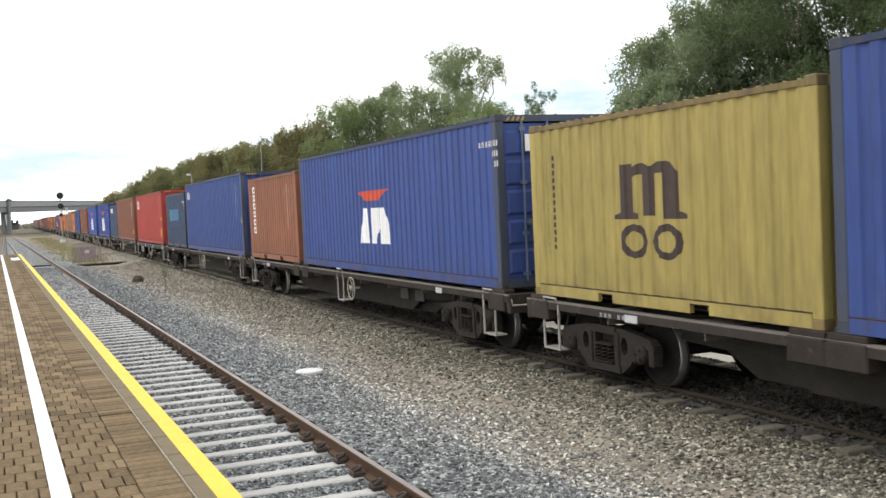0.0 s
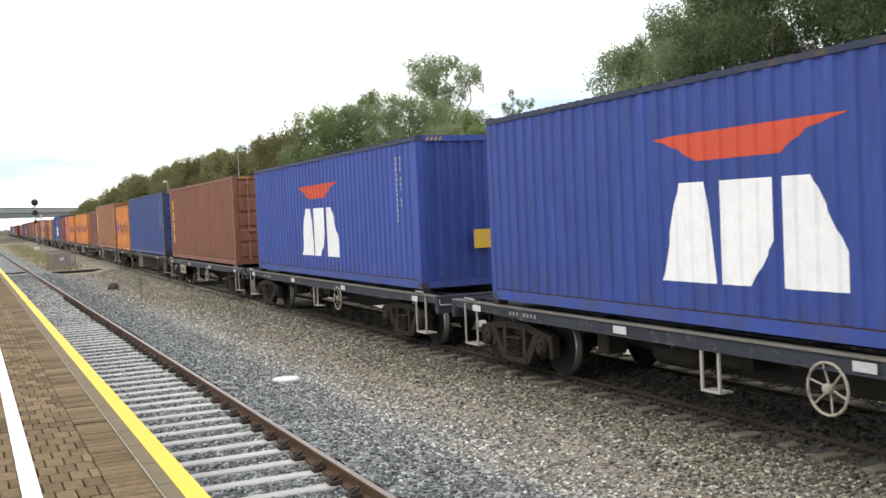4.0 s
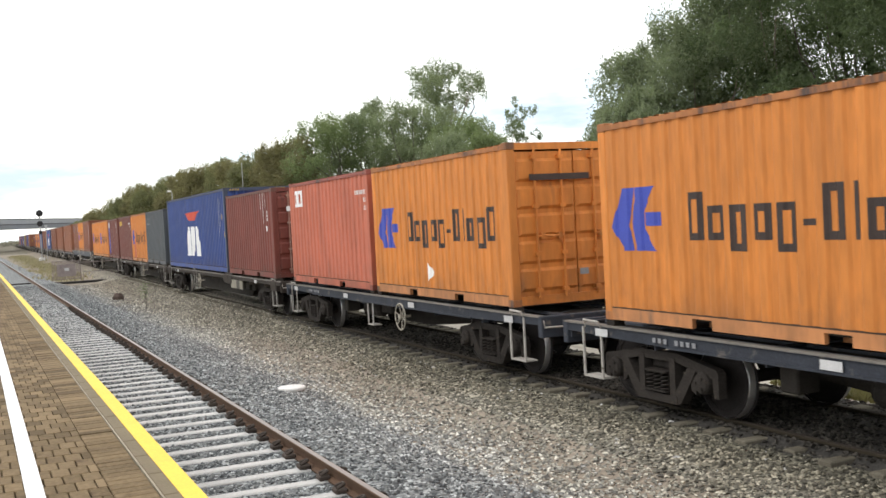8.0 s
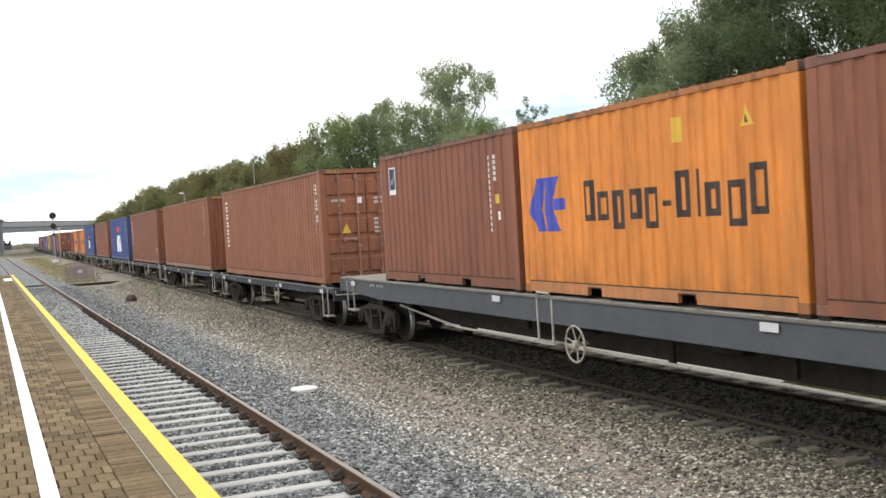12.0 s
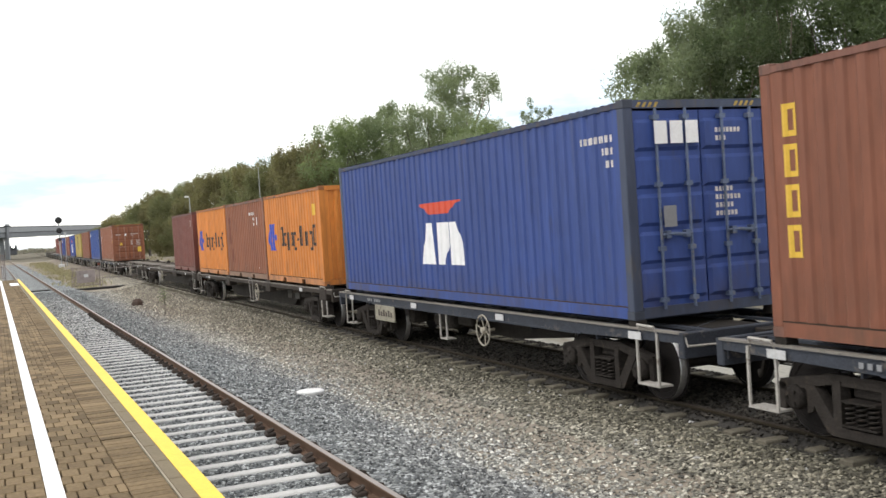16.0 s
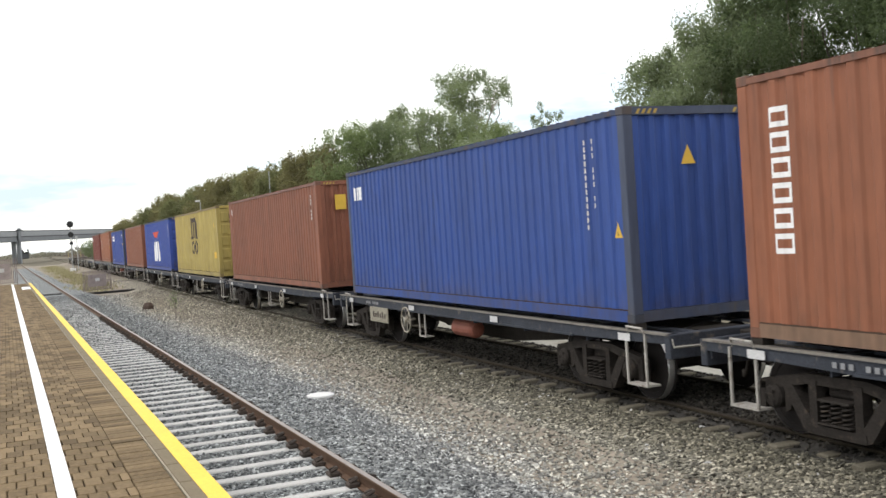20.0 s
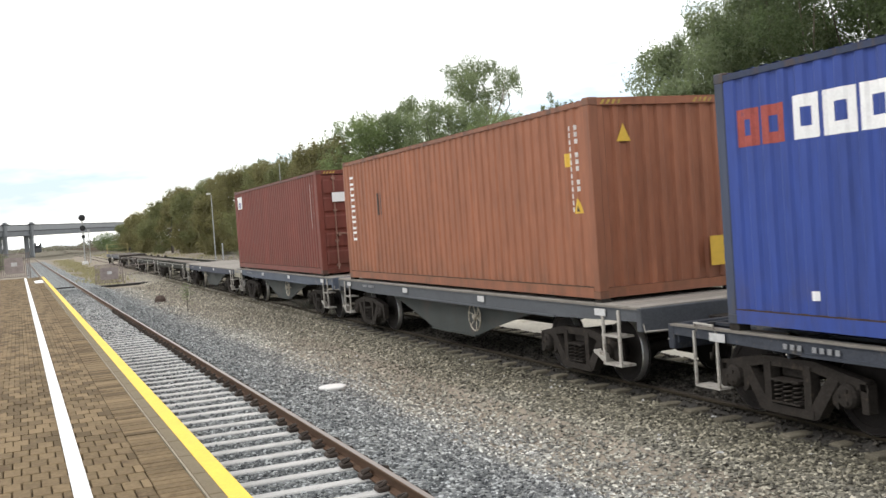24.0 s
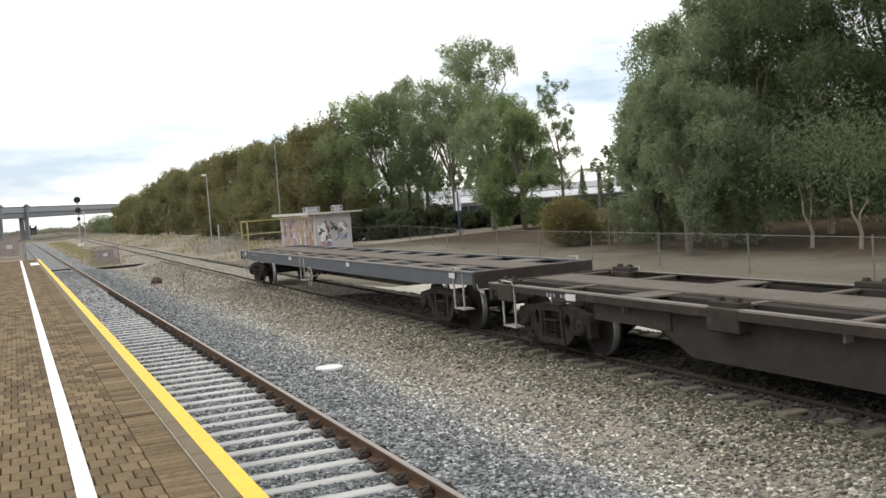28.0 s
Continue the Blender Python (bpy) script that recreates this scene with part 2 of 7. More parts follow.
LOW_RAIL = {"orange": paint("dusty_orange_rail", (0.47, 0.200, 0.075), (0.22, 0.12, 0.07), 0.58), "rust": paint("dusty_brown_rail", (0.235, 0.140, 0.090), (0.14, 0.085, 0.06), 0.58)}
RAIL_PAINT = {k: paint("worn_" + k + "_rail", c, (0.075, 0.05, 0.04), 0.52) for k, c in (
    ("blue", (0.022, 0.034, 0.075)), ("blue2", (0.026, 0.04, 0.085)), ("blue3", (0.026, 0.04, 0.085)), ("navy", (0.03, 0.04, 0.06)), ("teal", (0.03, 0.045, 0.06)), ("grey", (0.05, 0.055, 0.06)), ("dusk", (0.042, 0.05, 0.072)), ("orange", (0.36, 0.14, 0.045)),
    ("yellow", (0.20, 0.145, 0.055)), ("red", (0.19, 0.034, 0.03)), ("salmon", (0.26, 0.07, 0.05)), ("maroon", (0.13, 0.052, 0.042)), ("brick", (0.13, 0.048, 0.036)), ("brown", (0.19, 0.085, 0.06)), ("tan", (0.21, 0.09, 0.052)), ("amber", (0.22, 0.095, 0.05)), ("rust", (0.19, 0.082, 0.05)))}
SILL_DARK = material("greenish_black_sill", (0.030, 0.032, 0.025), 0.65, vary=0.35, scale=2.5, bump=0.1, stain=(0.075, 0.065, 0.055), stain_at=0.6, spec=0.12)
REFLECTOR = material("dusty_reflector_plate", (0.52, 0.52, 0.52), 0.5, vary=0.2, scale=6, bump=0.03)
BAR_RUST = material("worn_red_brown_bar", (0.30, 0.165, 0.125), 0.6, 0.1, vary=0.35, bump=0.05, stain=(0.40, 0.34, 0.30), stain_at=0.56)
BAR_BLUE = material("worn_blue_grey_bar", (0.12, 0.155, 0.24), 0.55, 0.2, vary=0.3, bump=0.05, stain=(0.22, 0.21, 0.2), stain_at=0.56)
CASTING = material("worn_casting_steel", (0.14, 0.11, 0.09), 0.7, 0.2, scale=8)
BARS = {k: BAR_BLUE for k in ("blue", "blue2", "blue3")} | {k: BAR_RUST for k in ("tan", "amber", "brown", "brick", "rust", "maroon")}
SMUDGE = material("touched_up_paint", (0.165, 0.080, 0.048), 0.8, vary=0.45, scale=3, bump=0.05, stain=(0.25, 0.11, 0.055), stain_at=0.5)
PATCHED = material("darker_touched_up_paint", (0.185, 0.068, 0.045), 0.75, vary=0.35, scale=3, bump=0.05, stain=(0.235, 0.09, 0.05), stain_at=0.52)
SEAM = material("dirty_rust_seam", (0.060, 0.040, 0.030), 0.9, vary=0.4, scale=3, bump=0.2, stain=(0.10, 0.06, 0.04), stain_at=0.55, spec=0.1)
WHITE = material("white_marking", (0.82, 0.82, 0.82), 0.6, vary=0.1, scale=5, bump=0)
CHALK = material("worn_white_marking", (0.60, 0.57, 0.55), 0.65, vary=0.3, scale=7, bump=0)
YELLOWM = material("yellow_marking", (0.67, 0.43, 0.055), 0.6, vary=0.1, scale=5, bump=0)
STRIPE = material("faded_yellow_stripe", (0.42, 0.29, 0.06), 0.6, vary=0.25, scale=7, bump=0, stain=(0.08, 0.06, 0.04), stain_at=0.56)
REDM = material("orange_red_marking", (0.58, 0.075, 0.035), 0.6, vary=0.12, scale=5, bump=0)
RED_DULL = material("faded_red_marking", (0.30, 0.062, 0.050), 0.65, vary=0.3, scale=5, bump=0, stain=(0.16, 0.06, 0.09), stain_at=0.6)
BLUEM = material("royal_blue_marking", (0.05, 0.075, 0.40), 0.6, vary=0.15, scale=5, bump=0)
BLACKM = material("dark_lettering", (0.045, 0.03, 0.025), 0.6, vary=0.3, scale=6, bump=0)
CYANM = material("pale_blue_patch", (0.065, 0.185, 0.33), 0.6, vary=0.15, scale=5, bump=0)
GREYM = material("grey_marking", (0.24, 0.245, 0.255), 0.6, vary=0.1, scale=5, bump=0)
DARK = material("grimy_underframe", (0.034, 0.030, 0.026), 0.8, vary=0.4, scale=4, bump=0.3, stain=(0.058, 0.047, 0.038), stain_at=0.62, spec=0.12)
BOGIE = material("brake_dust_steel", (0.030, 0.026, 0.023), 0.85, vary=0.45, scale=6, bump=0.3, stain=(0.068, 0.053, 0.041), stain_at=0.58, spec=0.12)
SILL_BLUE = material("grey_blue_sill", (0.045, 0.050, 0.062), 0.6, vary=0.3, scale=2.5, bump=0.08, stain=(0.14, 0.125, 0.11), stain_at=0.57, spec=0.12)
SILL_GREY = material("slate_grey_sill", (0.088, 0.094, 0.104), 0.6, vary=0.2, scale=2.5, bump=0.08, stain=(0.12, 0.10, 0.085), stain_at=0.62, spec=0.12)
SILL_BROWN = material("rusty_brown_sill", (0.042, 0.035, 0.030), 0.75, vary=0.3, scale=3, bump=0.15, stain=(0.085, 0.066, 0.050), stain_at=0.58, spec=0.12)
DECK = material("weathered_deck", (0.27, 0.25, 0.225), 0.85, vary=0.25, scale=2, bump=0.25, stain=(0.15, 0.12, 0.10), stain_at=0.58, spec=0.12)
WHEEL = material("wheel_steel", (0.024, 0.021, 0.020), 0.7, 0.2, scale=5, spec=0.12)
TREAD = material("polished_tread", (0.70, 0.69, 0.68), 0.45, 0.95, vary=0.1, bump=0.02)
STEP_WHITE = material("dirty_white_steps", (0.35, 0.33, 0.30), 0.7, vary=0.3, scale=6, bump=0.08, stain=(0.13, 0.10, 0.08), stain_at=0.56)
HANDWHEEL = material("cream_handwheel", (0.36, 0.33, 0.27), 0.65, vary=0.25, scale=8, bump=0.05, stain=(0.10, 0.075, 0.06), stain_at=0.55)
TANK_RED = material("brown_brake_cylinder", (0.22, 0.075, 0.05), 0.7, scale=5)
PLATE = material("cream_data_plate", (0.27, 0.25, 0.195), 0.6, vary=0.3, scale=5, bump=0.05, stain=(0.12, 0.10, 0.075), stain_at=0.55)
PLATE_GREY = material("grimy_grey_plate", (0.062, 0.056, 0.047), 0.65, vary=0.3, scale=6, bump=0.05)


# ---- mesh building ----
class Form:
    """Collects boxes, tubes and strips into one mesh."""

    def __init__(self):
        self.v, self.f = [], []

    def add(self, verts, faces):
        n = len(self.v)
        self.v += [tuple(v) for v in verts]
        self.f += [tuple(i + n for i in f) for f in faces]
        return self

    def box(self, x0, x1, y0, y1, z0, z1, m=None, bevel=0.0):
        if bevel:
            b = bevel
            pts = []
            for z, i in ((z0, b), (z0 + b, 0), (z1 - b, 0), (z1, b)):
                for x, y in ((x0 + i, y0 + b), (x0 + b, y0 + i), (x1 - b, y0 + i), (x1 - i, y0 + b), (x1 - i, y1 - b), (x1 - b, y1 - i), (x0 + b, y1 - i), (x0 + i, y1 - b)):
                    pts.append(Vector((x, y, z)))
            fs = [tuple(range(7, -1, -1)), tuple(range(24, 32))]
            for k in range(3):
                fs += [(k * 8 + i, k * 8 + (i + 1) % 8, k * 8 + 8 + (i + 1) % 8, k * 8 + 8 + i) for i in range(8)]
        else:
            pts = [Vector(p) for p in ((x0, y0, z0), (x1, y0, z0), (x1, y1, z0), (x0, y1, z0), (x0, y0, z1), (x1, y0, z1), (x1, y1, z1), (x0, y1, z1))]
            fs = [(3, 2, 1, 0), (4, 5, 6, 7), (0, 1, 5, 4), (1, 2, 6, 5), (2, 3, 7, 6), (3, 0, 4, 7)]
        return self.add([m @ p for p in pts] if m else pts, fs)

    def tube(self, path, r, n=8, closed=False, r2=None):
        """A round bar along a path."""
        path = [Vector(p) for p in path]
        rings = []
        for i, p in enumerate(path):
            a = path[i - 1] if (i or closed) else p
            b = path[(i + 1) % len(path)] if (i < len(path) - 1 or closed) else p
            d = (b - a).normalized()
            s = d.cross(Vector((0, 0, 1)) if abs(d.z) < 0.9 else Vector((1, 0, 0))).normalized()
            u = s.cross(d)
            rr = r if r2 is None else r + (r2 - r) * i / (len(path) - 1)
            rings.append([p + (s * math.cos(2 * math.pi * k / n) + u * math.sin(2 * math.pi * k / n)) * rr for k in range(n)])
        fs = []
        for i in range(len(path) - (0 if closed else 1)):
            j = (i + 1) % len(path)
            fs += [(i * n + k, i * n + (k + 1) % n, j * n + (k + 1) % n, j * n + k) for k in range(n)]
        if not closed:
            fs += [tuple(range(n - 1, -1, -1)), tuple((len(path) - 1) * n + k for k in range(n))]
        return self.add([v for ring in rings for v in ring], fs)

    def turned(self, profile, axis, m=None, n=24, caps=True):
        """A body turned about an axis: profile of (radius, along)."""
        pts, fs = [], []
        for r, a in profile:
            for k in range(n):
                c, s = r * math.cos(2 * math.pi * k / n), r * math.sin(2 * math.pi * k / n)
                pts.append(Vector((a, c, s) if axis == "x" else (c, a, s) if axis == "y" else (c, s, a)))
        for i in range(len(profile) - 1):
            fs += [(i * n + k, i * n + (k + 1) % n, (i + 1) * n + (k + 1) % n, (i + 1) * n + k) for k in range(n)]
        if caps:
            fs += [tuple(range(n - 1, -1, -1)), tuple((len(profile) - 1) * n + k for k in range(n))]
        return self.add([m @ p for p in pts] if m else pts, fs)

    def slab(self, outline, axis, a0, a1):
        """A flat outline given a thickness along an axis; outline in the two other axes."""
        n = len(outline)
        put = {"x": lambda p, a: (a, p[0], p[1]), "y": lambda p, a: (p[0], a, p[1]), "z": lambda p, a: (p[0], p[1], a)}[axis]
        return self.add([put(p, a0) for p in outline] + [put(p, a1) for p in outline],
                        [tuple(range(n - 1, -1, -1)), tuple(range(n, 2 * n))] + [(i, (i + 1) % n, n + (i + 1) % n, n + i) for i in range(n)])

    def ring(self, outer, inner, a0, a1):
        """A plate with one opening, across the x axis; both outlines have as many points."""
        n = len(outer)
        vs = [(a, p[0], p[1]) for a in (a0, a1) for line in (outer, inner) for p in line]
        fs = []
        for i in range(n):
            j = (i + 1) % n
            fs += [(i, j, n + j, n + i), (2 * n + i, 3 * n + i, 3 * n + j, 2 * n + j), (i, 2 * n + i, 2 * n + j, j), (n + i, n + j, 3 * n + j, 3 * n + i)]
        return self.add(vs, fs)

    def mesh(self, name, smooth=False):
        me = bpy.data.meshes.new(name)
        me.from_pydata(self.v, [], self.f)
        bm = bmesh.new()
        bm.from_mesh(me)
        bmesh.ops.recalc_face_normals(bm, faces=bm.faces)
        bm.to_mesh(me)
        bm.free()
        me.materials.append(None)
        if smooth:
            me.polygons.foreach_set("use_smooth", [True] * len(me.polygons))
        return me


MESHES = {}


def shared(key, make, smooth=False):
    """The mesh under that key, built once."""
    if key not in MESHES:
        form = Form()
        make(form)
        MESHES[key] = form.mesh(key.split("|")[0], smooth)
    return MESHES[key]


def part(name, data, mat, parent=None, label="", at=None):
    """Links a mesh as one object under a thing or a part, with a material of its own."""
    ob = new(name, data.mesh(name) if isinstance(data, Form) else data)
    ob.material_slots[0].link = "OBJECT"
    ob.material_slots[0].material = mat
    if parent:
        ob.parent = parent
    if at is not None:
        ob.matrix_basis = at if isinstance(at, Matrix) else Matrix.Translation(at)
    if label:
        ob["label"] = label
    return ob


def thing(name, label, category, group="", kind="", at=None):
    ob = new(name)
    ob.empty_display_size = 0.2
    if at is not None:
        ob.matrix_basis = at if isinstance(at, Matrix) else Matrix.Translation(at)
    return tagged(ob, label, category, group, kind)


# ---- the line of the main track, which bends gently away ----
SPEED = 22.1


def line_x(y):
    """Where the container sides run, y metres down the line."""
    u = (y - 32.8) / 10
    return 7.515 + 0.1411 * (u if u > 30 else math.log1p(math.exp(u)))


def on_line(y, across=0.0, z=0.0):
    """A pose on the centre line of the main track."""
    x = line_x(y) + 1.219
    slope = (line_x(y + 1) - line_x(y - 1)) / 2
    return pose(x + across, y - across * slope, z, 0, 0, -math.degrees(math.atan(slope)))


NEAR = pose(0, 0, 0, 0, 0, 0.37)  # platform and near track, turned a little from the main line


def near_at(x, y, z=0.0):
    return NEAR @ Vector((x, y, z))


# ---- ground ----
SOIL = material("stony_dirt", (0.235, 0.205, 0.165), 0.95, vary=0.55, scale=0.35, grain=14, bump=0.9, stain=(0.28, 0.25, 0.21), stain_at=0.52, spec=0.08)
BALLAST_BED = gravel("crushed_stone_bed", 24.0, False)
DIRT = material("pale_dirt_track", (0.150, 0.136, 0.104), 0.95, vary=0.35, scale=0.25, grain=12, bump=0.5, stain=(0.092, 0.084, 0.064), stain_at=0.55, stretch=(1, 0.5, 1), spec=0.08)
LIME = material("pale_limestone_track", (0.43, 0.41, 0.355), 0.95, vary=0.3, scale=0.5, grain=16, bump=0.5, stain=(0.30, 0.275, 0.22), stain_at=0.56, stretch=(1, 0.4, 1), spec=0.08)
def litter_over(m):
    """Brown leaf litter lies over the dirt from the fence to the trees, with a ragged edge."""
    nt = m.node_tree
    p = nt.nodes["Principled BSDF"]
    bare = p.inputs["Base Color"].links[0].from_socket
    tc, sep = nt.nodes.new("ShaderNodeTexCoord"), nt.nodes.new("ShaderNodeSeparateXYZ")
    rag, leaf = nt.nodes.new("ShaderNodeTexNoise"), nt.nodes.new("ShaderNodeTexNoise")
    nt.links.new(tc.outputs["Object"], sep.inputs[0])
    for n, size, detail in ((rag, 0.35, 7), (leaf, 3.0, 6)):
        n.inputs["Scale"].default_value, n.inputs["Detail"].default_value, n.inputs["Roughness"].default_value = size, detail, 0.7
        nt.links.new(tc.outputs["Object"], n.inputs["Vector"])
    at, lay = nt.nodes.new("ShaderNodeMath"), nt.nodes.new("ShaderNodeMapRange")
    at.operation = "MULTIPLY_ADD"
    at.inputs[1].default_value = 9.0
    nt.links.new(rag.outputs["Fac"], at.inputs[0])
    nt.links.new(sep.outputs["X"], at.inputs[2])
    lay.inputs["From Min"].default_value, lay.inputs["From Max"].default_value = 25.0, 29.0
    nt.links.new(at.outputs[0], lay.inputs["Value"])
    brown = nt.nodes.new("ShaderNodeValToRGB")
    brown.color_ramp.elements[0].position, brown.color_ramp.elements[0].color = 0.38, (0.042, 0.034, 0.024, 1)
    brown.color_ramp.elements[1].position, brown.color_ramp.elements[1].color = 0.70, (0.115, 0.078, 0.048, 1)
    nt.links.new(leaf.outputs["Fac"], brown.inputs["Fac"])
    mix = nt.nodes.new("ShaderNodeMix")
    mix.data_type = "RGBA"
    nt.links.new(lay.outputs[0], mix.inputs["Factor"])
    nt.links.new(bare, mix.inputs["A"])
    nt.links.new(brown.outputs["Color"], mix.inputs["B"])
    nt.links.new(mix.outputs["Result"], p.inputs["Base Color"])


litter_over(DIRT)
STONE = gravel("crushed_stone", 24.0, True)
CONCRETE = material("sleeper_concrete", (0.51, 0.505, 0.49), 0.85, vary=0.2, scale=3, bump=0.2, stain=(0.27, 0.24, 0.21), stain_at=0.62)
OLD_SLEEPER = material("dusty_sleeper", (0.140, 0.126, 0.097), 0.9, vary=0.3, scale=4, bump=0.3, spec=0.08)
RAIL_RUST = material("rusty_rail", (0.098, 0.056, 0.033), 0.8, vary=0.25, scale=3, bump=0.15, stretch=(3, 0.5, 3))
RAIL_DARK = material("oily_brown_rail", (0.040, 0.033, 0.023), 0.8, vary=0.3, scale=3, bump=0.15, spec=0.08)
# oily stone, darkened further to stand for the shade below the train
OILY_SHADED_BED = material("oily_shaded_bed", (0.050, 0.047, 0.043), 0.95, vary=0.5, scale=1.2, grain=24, bump=0.9, stain=(0.06, 0.055, 0.05), stain_at=0.62, spec=0.08)
RAIL_DULL = material("dull_rail_head", (0.045, 0.037, 0.030), 0.9, 0.0, vary=0.2, scale=2, bump=0.03, spec=0.1)
RAIL_TOP = material("worn_rail_head", (0.33, 0.295, 0.265), 0.45, 0.5, vary=0.12, scale=2, bump=0.03)
CLIP = material("rail_clip_iron", (0.055, 0.042, 0.034), 0.8, vary=0.4)
PAVER = material("clay_paver", (0.172, 0.126, 0.074), 0.85, vary=0.36, scale=1.2, grain=30, bump=0.2, stain=(0.098, 0.067, 0.042), stain_at=0.58, spec=0.08)
PAVER_JOINED = material("clay_paver_field", (0.172, 0.126, 0.074), 0.85, vary=0.36, scale=1.2, grain=30, bump=0.2, stain=(0.098, 0.067, 0.042), stain_at=0.58, per="island", spec=0.08)
JOINT = material("sandy_joint", (0.100, 0.076, 0.050), 0.95, vary=0.3, scale=4)
COPING = material("platform_coping", (0.160, 0.128, 0.080), 0.85, vary=0.2, scale=1.5, bump=0.15)
LINE_YELLOW = material("yellow_edge_line", (0.83, 0.545, 0.045), 0.55, vary=0.12, scale=3, bump=0.08, stain=(0.50, 0.34, 0.06), stain_at=0.66)
LINE_WHITE = material("white_safety_line", (0.88, 0.88, 0.89), 0.55, vary=0.06, scale=3, bump=0.05)


def height_at(x, y):
    """The ground: sleepers of both tracks lie in low ballast beds, with a shallow dip between."""
    main = line_x(y) + 1.219
    nx = x + 0.0065 * y
    d1 = abs(x - main)
    d2 = abs(nx - 2.5)
    h = -0.34
    if d1 < 4:
        h = max(h, -0.055 if d1 < 0.92 else min(-0.115, -0.115 - (d1 - 1.5) * 0.20))
    if d2 < 4:
        h = max(h, min(-0.170, -0.170 - (d2 - 1.9) * 0.20))
    if 0.96 < nx - 2.5 < 2.1:
        h = max(h, -0.128 - max(0.0, nx - 4.05) * 0.2)
    if x > main + 3:
        h = max(h, -0.34 + min(0.26, (x - main - 3) * 0.06))
    if x > 24:
        h += min(0.3, (x - 24) * 0.02)
    return h


def ground_sheet():
    xs = [-400, -160, -60, -20, -8, -3, 0] + [0.8 + 0.3 * i for i in range(10)] + [3.8 + 0.1 * i for i in range(48)] + [8.6 + 0.3 * i for i in range(31)] + [18.5, 20, 22, 24, 27, 31, 38, 50, 70, 120, 300, 900]
    ys = [-200, -60, -20, -6, 0] + [2 + 1.0 * i for i in range(70)] + [76, 82, 90, 100, 115, 130, 150, 175, 200, 240, 300, 400, 600, 1000, 1800]
    f = Form()
    f.v = [(x, y, height_at(x, y) + (0.005 if x + 0.0065 * y < 3.9 else 0.008 if x < 11 else 0.03) * (noise.noise(Vector((x * 1.3, y * 1.3, 0))) + 0.6 * noise.noise(Vector((x * 4, y * 4, 3))))) for y in ys for x in xs]
    n = len(xs)
    f.f = [(j * n + i, j * n + i + 1, (j + 1) * n + i + 1, (j + 1) * n + i) for j in range(len(ys) - 1) for i in range(n - 1)]
    me = f.mesh("ground", True)
    me.materials.clear()
    for m in (SOIL, BALLAST_BED, DIRT, OILY_SHADED_BED, LIME):
        me.materials.append(m)
    for p in me.polygons:
        x, y = p.center.x, p.center.y
        main = line_x(y) + 1.219
        wob = noise.noise(Vector((x * 0.25, y * 0.12, 1.7)))
        if abs(x - main) < 2.3 + 0.4 * wob or x + 0.0065 * y < 4.9 + 0.5 * wob:
            p.material_index = 1 if y < 90 or (y < 200 and abs(x + 0.0065 * y - 2.5) < 2.0) else 0
        # the strip below the wagons takes the bed colour with shade in it
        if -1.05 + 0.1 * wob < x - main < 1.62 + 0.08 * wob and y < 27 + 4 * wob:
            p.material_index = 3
        elif x > main + 1.5:
            p.material_index = 4 if x < main + 5.2 + 1.2 * wob and y < 34 + 4 * wob else 2 if y < 64 else 0
        if y > 240 or x > 45 or x < -3:
            p.material_index = 2
    return tagged(new("ground", me), "stony dirt ground with grey ballast and pale dirt beside the tracks", "ground", kind="structure")


ground_sheet()


def rail_profile():
    return [(-0.07, -0.16), (0.07, -0.16), (0.07, -0.145), (0.012, -0.125), (0.010, -0.045), (0.036, -0.032), (0.036, -0.004), (0.03, -0.002), (-0.03, -0.002), (-0.036, -0.004), (-0.036, -0.032), (-0.010, -0.045), (-0.012, -0.125), (-0.07, -0.145)]


def swept(points, profile):
    """A profile (across, up) carried along a line of (x, y) points."""
    f = Form()
    n = len(profile)
    for i, (x, y) in enumerate(points):
        a, b = points[max(i - 1, 0)], points[min(i + 1, len(points) - 1)]
        d = Vector((b[0] - a[0], b[1] - a[1])).normalized()
        f.v += [(x + d.y * p, y - d.x * p, z) for p, z in profile]
    for i in range(len(points) - 1):
        f.f += [(i * n + k, i * n + (k + 1) % n, (i + 1) * n + (k + 1) % n, (i + 1) * n + k) for k in range(n)]
    f.f += [tuple(range(n - 1, -1, -1)), tuple((len(points) - 1) * n + k for k in range(n))]
    return f


# near track: broad gauge, concrete sleepers
near_track = thing("near_track", "single railway track on white concrete sleepers beside the platform", "railway track", kind="structure")
for x in (1.70, 3.335):
    pts = [(near_at(x, y).x, near_at(x, y).y) for y in (-15, 0, 20, 50, 100, 180, 300)]
    r = part("rail", swept(pts, rail_profile()), RAIL_RUST, near_track, "brown rusty rail")
    part("rail_head", swept(pts, [(-0.03, -0.002), (0.03, -0.002), (0.027, 0.002), (-0.027, 0.002)]), RAIL_TOP, r, "worn pale running surface")


def sleeper_form(f):
    f.add([(-1.25, -0.115, -0.40), (1.25, -0.115, -0.40), (1.25, 0.115, -0.40), (-1.25, 0.115, -0.40), (-1.25, -0.086, -0.165), (1.25, -0.086, -0.165), (1.25, 0.086, -0.165), (-1.25, 0.086, -0.165),
           (-1.22, -0.070, -0.152), (1.22, -0.070, -0.152), (1.22, 0.070, -0.152), (-1.22, 0.070, -0.152)],
          [(0, 1, 5, 4), (1, 2, 6, 5), (2, 3, 7, 6), (3, 0, 4, 7), (4, 5, 9, 8), (5, 6, 10, 9), (6, 7, 11, 10), (7, 4, 8, 11), (8, 9, 10, 11)])


